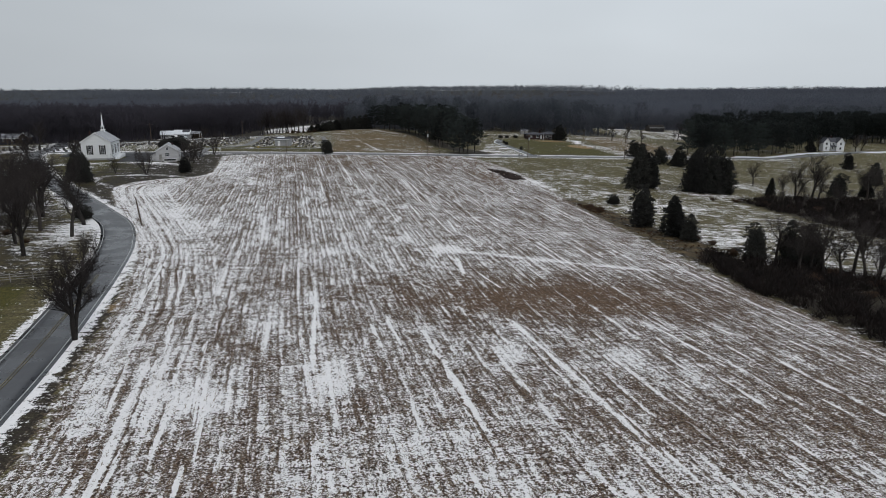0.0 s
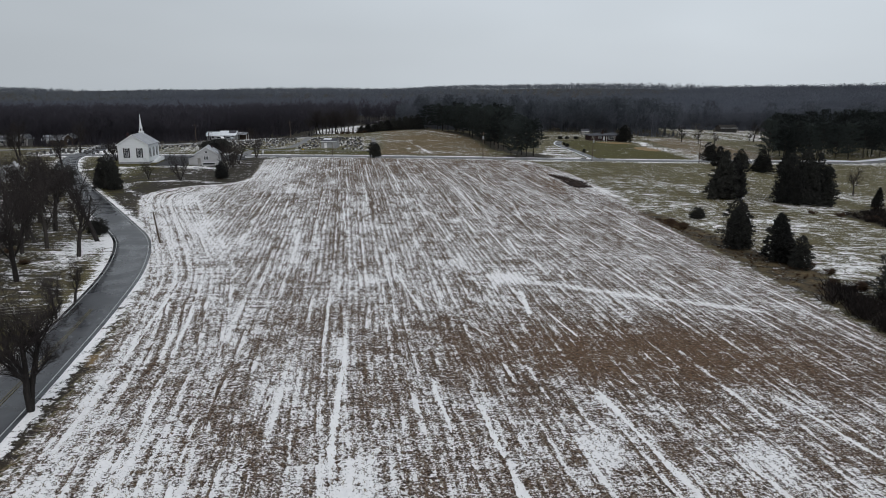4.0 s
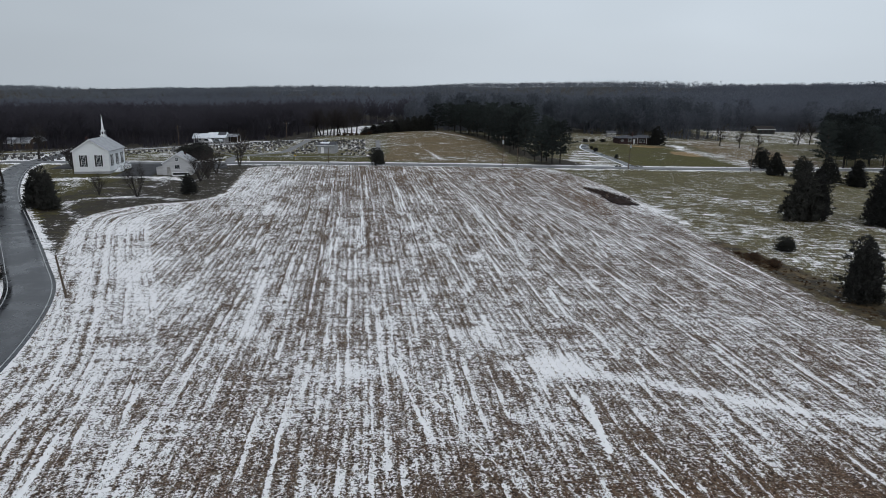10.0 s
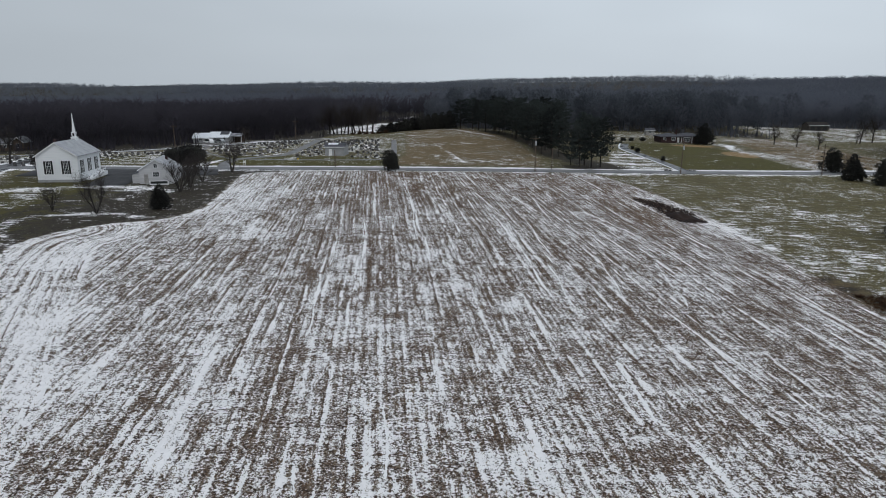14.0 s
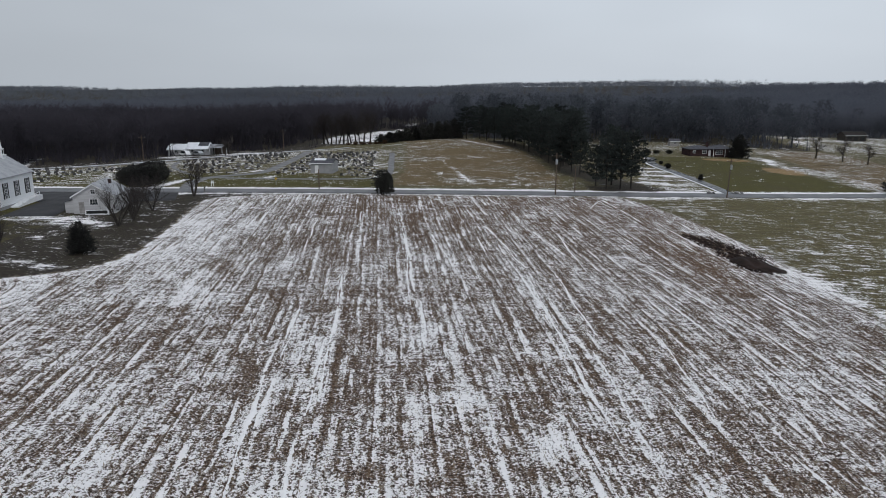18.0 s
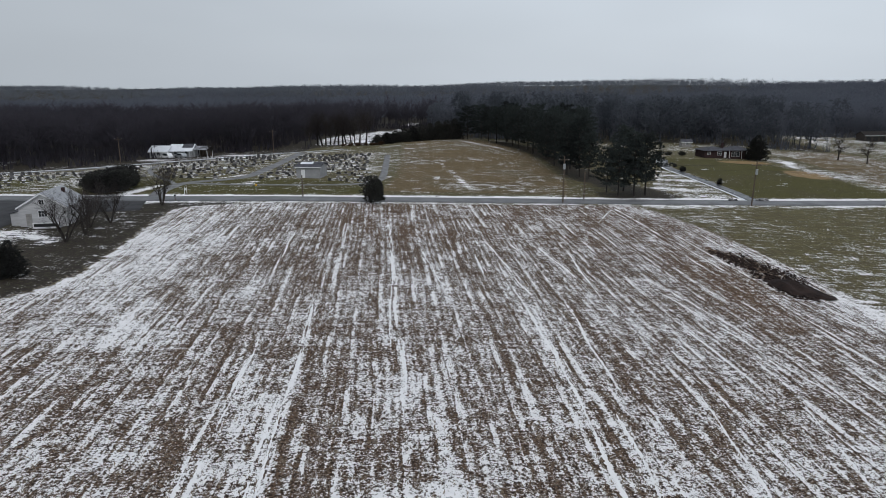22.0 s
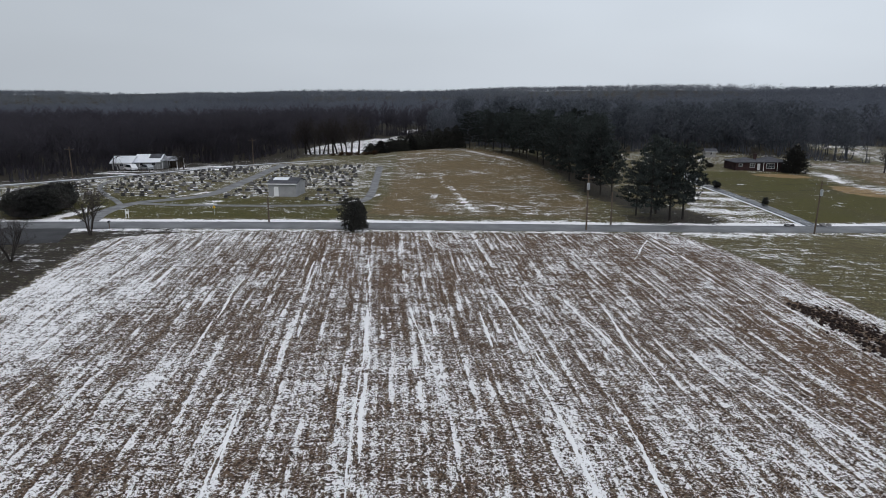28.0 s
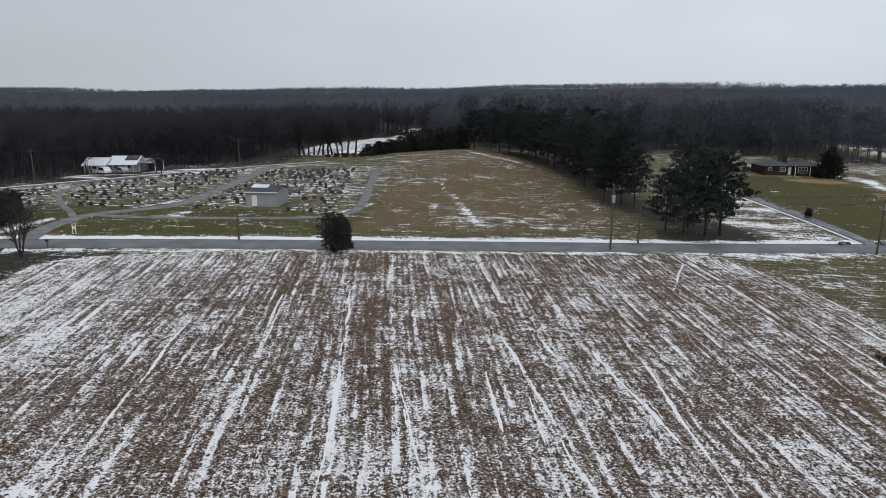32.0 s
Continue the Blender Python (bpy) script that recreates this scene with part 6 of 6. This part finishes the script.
# ---- poles and wires ----
def pole(x, y, h, label, arm=True, can=True, lean=0.0):
    c = thing("utility_pole", label, "utility pole", (x, y, gz(x, y) - 0.05), 8, "utility poles")
    part("shaft", tube(bmesh.new(), (0, 0, -0.2), (lean * h, 0, h), 0.16, 0.11, 10), M_WOOD, c)
    if arm:
        part("cross_arm", boxed(lean * h - 1.1, lean * h + 1.1, -0.06, 0.06, h - 0.75, h - 0.63), M_WOOD, c)
        for o in (-1.0, 0.0, 1.0):
            part("insulator", tube(bmesh.new(), (lean * h + o, 0, h - 0.63), (lean * h + o, 0, h - 0.45), 0.05, 0.03, 8), M_METAL, c)
    if can:
        part("transformer", tube(bmesh.new(), (lean * h - 0.05, -0.34, h - 2.6), (lean * h - 0.05, -0.34, h - 1.5), 0.26, 0.26, 12), M_METAL, c, "grey transformer can")
        part("bracket", boxed(lean * h - 0.1, lean * h + 0.1, -0.16, -0.1, h - 2.3, h - 1.7), M_METAL, c)
    return c


POLES = [(-124, 262, 9.5), (15.6, 269.0, 9.8), (57.1, 275.6, 9.6), (102.1, 287.5, 9.5)]
pole(15.6, 269.0, 9.8, "wooden utility pole with a grey transformer can")
pole(57.1, 275.6, 9.6, "leaning wooden utility pole with a grey transformer can", lean=0.03)
pole(102.1, 287.5, 9.5, "wooden utility pole at the end of the cedars", can=False)
pole(-47.7, 132.7, 5.4, "leaning bare wooden post at the field's edge", False, False, -0.12)
pole(-39, 265.4, 4.6, "short dark wooden post by the road", False, False)
pole(20.8, 274.6, 6.0, "wooden pole beside the pasture", False, False)
pole(-107, 319, 8, "wooden utility pole behind the cemetery", True, False)
pole(-76, 366, 8.5, "wooden utility pole at the edge of the woods", True, False)


def wire(a, b, sag=0.8, dz=0.0):
    n = 18
    pts = [(a[0] + (b[0] - a[0]) * k / n, a[1] + (b[1] - a[1]) * k / n, a[2] + (b[2] - a[2]) * k / n - sag * 4 * (k / n) * (1 - k / n)) for k in range(n + 1)]
    cu = bpy.data.curves.new("cable", "CURVE")
    cu.dimensions, cu.bevel_depth, cu.bevel_resolution = "3D", 0.018, 1
    sp = cu.splines.new("POLY")
    sp.points.add(n)
    for q, pt in zip(sp.points, pts):
        q.co = (*pt, 1)
    cu.materials.append(M_WIRE)
    return tagged(new("cable", cu), "thin black overhead cable", "cable", "overhead cables")


for a, b in ((POLES[1], POLES[2]), (POLES[2], POLES[3])):
    for dz in (-0.45, -1.6):
        wire((a[0], a[1], gz(a[0], a[1]) + a[2] + dz), (b[0], b[1], gz(b[0], b[1]) + b[2] + dz))


# ---- cemetery ----
def headstone(w, h, d, round_top):
    c = thing("headstone", "grey granite headstone on a low base", "headstone", (0, 0, 0), 0, "cemetery headstones")
    part("base", boxed(-w * 0.65, w * 0.65, -d, d, -0.25, 0.18, 0.02), M_GRANITE, c)
    if round_top:
        prof = [(-w / 2, 0.18), (w / 2, 0.18), (w / 2, h * 0.8)] + [(w / 2 * math.cos(a), h * 0.8 + h * 0.2 * math.sin(a)) for a in (0.5, 1.0, 1.57, 2.14, 2.64)] + [(-w / 2, h * 0.8)]
        part("tablet", prism(bmesh.new(), prof, "y", -d * 0.5, d * 0.5), M_GRANITE, c)
    else:
        part("tablet", boxed(-w / 2, w / 2, -d * 0.5, d * 0.5, 0.18, h, 0.025), M_GRANITE, c)
    return c


STONES = [headstone(0.7, 0.65, 0.17, False), headstone(0.5, 0.75, 0.15, True), headstone(1.0, 0.58, 0.18, False), headstone(0.42, 0.5, 0.14, True)]
rng = random.Random(11)
spots = []
for r in range(21):
    for area, x0, x1 in ((0, -104, -63), (1, -58, -31)):
        yy = 288.5 + r * 3.2
        xx = x0 + rng.uniform(0, 1.5)
        while xx < x1:
            if rng.random() < 0.74:
                spots.append((xx - (0.15 * (yy - 297) if area else 0.1 * (yy - 297)) + rng.uniform(-0.3, 0.3), yy + rng.uniform(-0.5, 0.5)))
            xx += rng.uniform(1.5, 2.4)
sx, sy = np.array(spots).T
ok = (inside(CEMETERY, sx, sy) > 2) & (along(CEM_DRIVE, sx, sy) > 3) & (along(CEM_LOOP, sx, sy) > 2.2) & (along(CEM_WEST, sx, sy) > 2) & (along(BACK_LANE, sx, sy) > 4) & ~((sx > -50) & (sx < -39) & (sy < 302))
spots = [s for s, k in zip(spots, ok) if k]
rest, spots = spots[290:], spots[:290]
for r in range(9):
    xx = -145.0
    while xx < -104:
        yy = 256 + r * 4.2 + (xx + 125) * 0.15
        if rng.random() < 0.75 and 258 < yy + 2 and inside(CEMETERY, np.array([xx]), np.array([yy]))[0] > 1.5:
            rest.append((xx, yy))
        xx += rng.uniform(1.6, 2.6)
for k, (x, y) in enumerate(spots):
    m = pose(x, y, gz(x, y), 0, 0, rng.uniform(-6, 6))
    if k < 4:
        STONES[k].matrix_basis = m
    else:
        copy_thing(STONES[rng.randrange(4)], m)

# farther graves, too small to pick apart, and old snow lying beside the stones
def slabs(name, label, category, places, size, material, seed):
    r2 = np.random.default_rng(seed)
    vs, fs = [], []
    for x, y in places:
        w, d, h = (v * r2.uniform(0.7, 1.3) for v in size)
        z, k = gz(x, y), len(vs)
        for t, s in ((-0.2, 1.15), (h * 0.75, 1.0), (h, 0.8)):
            vs.extend(((x - w * s / 2, y - d * s / 2, z + t), (x + w * s / 2, y - d * s / 2, z + t), (x + w * s / 2, y + d * s / 2, z + t), (x - w * s / 2, y + d * s / 2, z + t)))
        for j in (0, 4):
            fs.extend((k + j + i, k + j + (i + 1) % 4, k + j + 4 + (i + 1) % 4, k + j + 4 + i) for i in range(4))
        fs.append((k + 8, k + 9, k + 10, k + 11))
    return tagged(link(name, arrays(name, vs, fs), material), label, category, "", "stuff")


if rest:
    slabs("distant_graves", "small grey headstones at the back of the cemetery", "headstones", rest, (0.75, 0.28, 0.65), M_GRANITE, 3)
r3 = random.Random(8)
slabs("grave_snow", "strips of old snow left between headstones", "snow", [(x + r3.uniform(-0.6, 0.6), y + 0.9 + r3.uniform(-0.3, 0.3)) for x, y in spots + rest if r3.random() < 0.7], (1.5, 0.5, 0.06), M_SNOW, 4)

# earth heap at the field's edge
def heap(x, y, length, width, h, rz, label):
    r2 = np.random.default_rng(int(x * 7))
    n, m_ = 28, 14
    vs, fs = [], []
    for i in range(n):
        for j in range(m_):
            a, b = i / (n - 1) * 2 - 1, j / (m_ - 1) * 2 - 1
            e = max(0.0, 1 - a * a - b * b)
            wob = 1 + 0.3 * math.sin(5 * a + 2) + 0.2 * math.sin(9 * b + 4 * a)
            vs.append((a * length / 2 * (1 + 0.12 * math.sin(4 * b)), b * width / 2 * (1 + 0.15 * math.sin(5 * a)), h * wob * e**0.8 - 0.12 + r2.normal() * 0.05 * (e > 0)))
    for i in range(n - 1):
        for j in range(m_ - 1):
            k = i * m_ + j
            fs.append((k, k + m_, k + m_ + 1, k + 1))
    ob = link("earth_mound", arrays("earth_mound", vs, fs), M_SOIL)
    ob.matrix_basis = pose(x, y, gz(x, y), 0, 0, rz)
    return tagged(ob, label, "earth heap")


heap(39.6, 215.2, 10.5, 4.6, 0.75, -60, "dark heap of wet earth at the field's edge")


def clods():
    """Torn lumps of earth along the strip and round the heap."""
    r2 = np.random.default_rng(17)
    vs, fs = [], []
    for k in range(900):
        t = r2.random()
        if k >= 460:
            x, y = 37.6 + 5.4 * t + r2.normal() * 0.9, 231 - 14 * t + r2.normal() * 1.2
        elif k < 260:
            x, y = 35.2 + 3.8 * t + r2.normal() * (0.5 + 0.7 * t), 233 - 15 * t + r2.normal() * 0.7
        else:
            a, r = r2.uniform(0, 2 * math.pi), r2.uniform(0.6, 1.02)
            x, y = 39.6 + 2.8 * r * math.cos(a), 215.2 + 4.9 * r * math.sin(a)
        s = r2.uniform(0.08, 0.3) * (0.75 if k >= 460 else 1.0)
        z = gz(x, y) + s * 0.25
        b = len(vs)
        for d in ((1, 0, 0), (0, 1, 0), (-1, 0, 0), (0, -1, 0), (0, 0, 0.8), (0, 0, -0.8)):
            q = np.array(d) * s * r2.uniform(0.7, 1.4) + r2.normal(size=3) * s * 0.2
            vs.append((x + q[0], y + q[1], z + q[2]))
        for i in range(4):
            fs.append((b + i, b + (i + 1) % 4, b + 4))
            fs.append((b + (i + 1) % 4, b + i, b + 5))
    tagged(link("earth_clods", arrays("earth_clods", vs, fs), M_SOIL), "torn dark clods of wet earth", "earth", "", "stuff")


clods()


# ---- small things by the roads ----
def road_sign(x, y, shape, label, material, post=1.6, rz=0.0):
    c = thing("road_sign", label, "road sign", (x, y, gz(x, y)), rz)
    part("post", boxed(-0.04, 0.04, -0.03, 0.03, -0.3, post + 0.3), M_METAL, c)
    if shape == "diamond":
        part("plate", prism(bmesh.new(), [(0, post + 0.1), (0.3, post + 0.4), (0, post + 0.7), (-0.3, post + 0.4)], "y", -0.05, -0.031), material, c, "yellow diamond plate")
        part("symbol", boxed(-0.05, 0.05, -0.056, -0.051, post + 0.25, post + 0.55), M_SHUTTER, c)
    else:
        part("plate", boxed(-0.45, 0.45, -0.05, -0.031, post - 0.5, post + 0.5, 0.005), material, c, "white painted board")
        for k in range(3):
            part("text_bar", boxed(-0.3, 0.3, -0.056, -0.051, post + 0.25 - k * 0.28, post + 0.33 - k * 0.28), M_SHUTTER, c)
    return c


road_sign(-50.5, 270.2, "diamond", "yellow diamond warning sign beside the far road", M_SIGN_YELLOW, 1.0)
c = thing("cemetery_sign", "white wooden cemetery sign on two posts", "sign", (-64, 265.2, gz(-64, 265.2)), 0)
for o in (-0.24, 0.24):
    part("post", boxed(o - 0.05, o + 0.05, -0.05, 0.05, -0.3, 1.45, 0.01), M_TRIM, c)
part("board", boxed(-0.19, 0.19, -0.03, 0.03, 0.7, 1.15, 0.01), M_TRIM, c)
c = thing("mailbox", "dark mailbox on a wooden post", "mailbox", (-62.2, 256.2, gz(-62.2, 256.2)), 10)
part("post", boxed(-0.06, 0.06, -0.06, 0.06, -0.3, 1.05), M_WOOD, c)
part("box", prism(bmesh.new(), [(-0.13, 1.05), (0.13, 1.05), (0.13, 1.2), (0.08, 1.3), (-0.08, 1.3), (-0.13, 1.2)], "y", -0.28, 0.28), M_SHUTTER, c)


def boulder(seed, r):
    bm = bmesh.new()
    bmesh.ops.create_icosphere(bm, subdivisions=2, radius=r)
    noise.seed_set(seed)
    for v in bm.verts:
        v.co *= 0.8 + 0.45 * noise.noise(v.co * 1.3 / r)
        v.co.z *= 0.65
    return bm


for k, (x, y, r) in enumerate(((54.8, 281.2, 0.75), (56.0, 281.8, 0.55), (62.4, 283.6, 0.8), (63.8, 284.2, 0.6), (61.4, 283.2, 0.45))):
    ob = put("boulder", boulder(k + 3, r), M_GRANITE)
    ob.matrix_basis = pose(x, y, gz(x, y) + r * 0.25)
    tagged(ob, "dark landscape boulder at the foot of the driveway", "boulder", "driveway boulders")


def rail_fence(points, label):
    c = thing("rail_fence", label, "fence", (points[0][0], points[0][1], gz(*points[0])))
    ox, oy, oz = c.matrix_basis.translation
    for (ax, ay), (bx, by) in zip(points[:-1], points[1:]):
        n = max(int(math.hypot(bx - ax, by - ay) / 2.4), 1)
        for k in range(n):
            p, q = ((ax + (bx - ax) * t / n, ay + (by - ay) * t / n) for t in (k, k + 1))
            part("post", tube(bmesh.new(), (p[0] - ox, p[1] - oy, gz(*p) - oz - 0.3), (p[0] - ox, p[1] - oy, gz(*p) - oz + 1.25), 0.075, 0.07, 6), M_GREY_WOOD, c)
            for h in (0.4, 0.75, 1.1):
                part("rail", tube(bmesh.new(), (p[0] - ox, p[1] - oy, gz(*p) - oz + h), (q[0] - ox, q[1] - oy, gz(*q) - oz + h), 0.05, 0.05, 5), M_GREY_WOOD, c)
    return c


rail_fence([(-78, 89), (-66, 91.5), (-55, 93.8), (-47.2, 96.5)], "weathered grey three-rail fence beside the lane")


def car(x, y, rz, paint, label, tall=False):
    c = thing("parked_car", label, "car", (x, y, gz(x, y) + 0.02), rz)
    h = 1.25 if tall else 1.0
    prof = [(-2.2, 0.35), (2.2, 0.35), (2.25, 0.75), (1.5, 0.95), (1.3, 1.0)] + [(0.7, h + 0.55), (-1.4, h + 0.55), (-2.0, 1.0), (-2.25, 0.9)]
    part("body", prism(bmesh.new(), [(p, q) for p, q in prof], "y", -0.88, 0.88), paint, c)
    for s in (-1, 1):
        part("side_window", prism(bmesh.new(), [(1.15, 1.02), (0.65, h + 0.47), (-1.3, h + 0.47), (-1.75, 1.02)], "y", s * 0.882, s * 0.9), M_GLASS, c, "dark side windows")
        for wx in (-1.4, 1.4):
            w = part("wheel", tube(bmesh.new(), (wx, s * 0.7, 0.33), (wx, s * 0.9, 0.33), 0.33, 0.33, 14), M_SHUTTER, c, "black rubber tyre")
            part("rim", tube(bmesh.new(), (wx, s * 0.9, 0.33), (wx, s * 0.915, 0.33), 0.19, 0.19, 12), M_METAL, w)
        part("headlight", boxed(2.2, 2.26, s * 0.7 - 0.15, s * 0.7 + 0.15, 0.62, 0.76), M_TRIM, c)
    part("windscreen", prism(bmesh.new(), [(1.33, 1.02), (0.74, h + 0.5), (0.76, h + 0.52), (1.36, 1.04)], "y", -0.75, 0.75), M_GLASS, c, "dark windscreen")
    return c


car(-103.2, 191.8, 30, M_TRIM, "white car parked beside the lane", True)
car(-104.2, 342.6, 150, M_TRIM, "white pickup parked before the ranch house", True)
car(-100.4, 344.6, 150, M_METAL, "silver car parked before the ranch house")
# two-storey house on the slope left of the lane
hh = thing("hillside_house", "white gabled house over a grey basement wall", "house", (-104.5, 159.5, gz(-100, 162) - 0.1), 30)
gable_shell(hh, 10.0, 11.0, 5.6, 7.9, M_SIDING, M_SNOW, 0.4)
part("basement_wall", boxed(-0.15, 10.15, -0.35, -0.02, -0.6, 3.0), M_GREY_WOOD, hh, "grey basement wall")
part("deck", boxed(-0.15, 4.0, -1.6, -0.36, 2.85, 3.05), M_WOOD, hh)
for px in (0.0, 3.8):
    part("deck_post", boxed(px, px + 0.14, -1.55, -1.41, -0.5, 2.85), M_WOOD, hh)
window(hh, 6.2, 4.0, 0.9, 1.0, -0.005, cols=2, rows=2)
window(hh, 2.6, 4.0, 0.9, 1.0, -0.005, cols=2, rows=2)
window(hh, 4.6, 1.0, 0.8, 0.9, -0.36, cols=2, rows=1)
# a dark barn and houses far to the right
for nm, lb, x, y, rz, w, d, e, r_, wm, rm in (("barn", "low dark wooden barn in a snowy field", 184, 470, 5, 11, 7, 2.8, 4.4, M_BARK, M_BARK), ("garden_shed", "small grey garden shed behind the brick house", 82, 418, 0, 4, 3.5, 2.2, 3, M_GREY_WOOD, M_ROOF_DARK)):
    c = thing(nm, lb, "barn" if nm == "barn" else "shed" if "shed" in nm else "house", (x, y, gz(x, y)), rz)
    gable_shell(c, w, d, e, r_, wm, rm, 0.4, "side")
    if nm == "barn":
        # flush black panels imitate the dark inside open stalls
        for j in range(3):
            part("stall_shade_panel", boxed(0.8 + j * 3.4, 3.2 + j * 3.4, -0.06, -0.005, 0.0, 2.3), M_SHUTTER, c, "black panel painting an open stall's shade")
    else:
        window(c, 2.0, 1.0, 0.9, 1.0, -0.005)
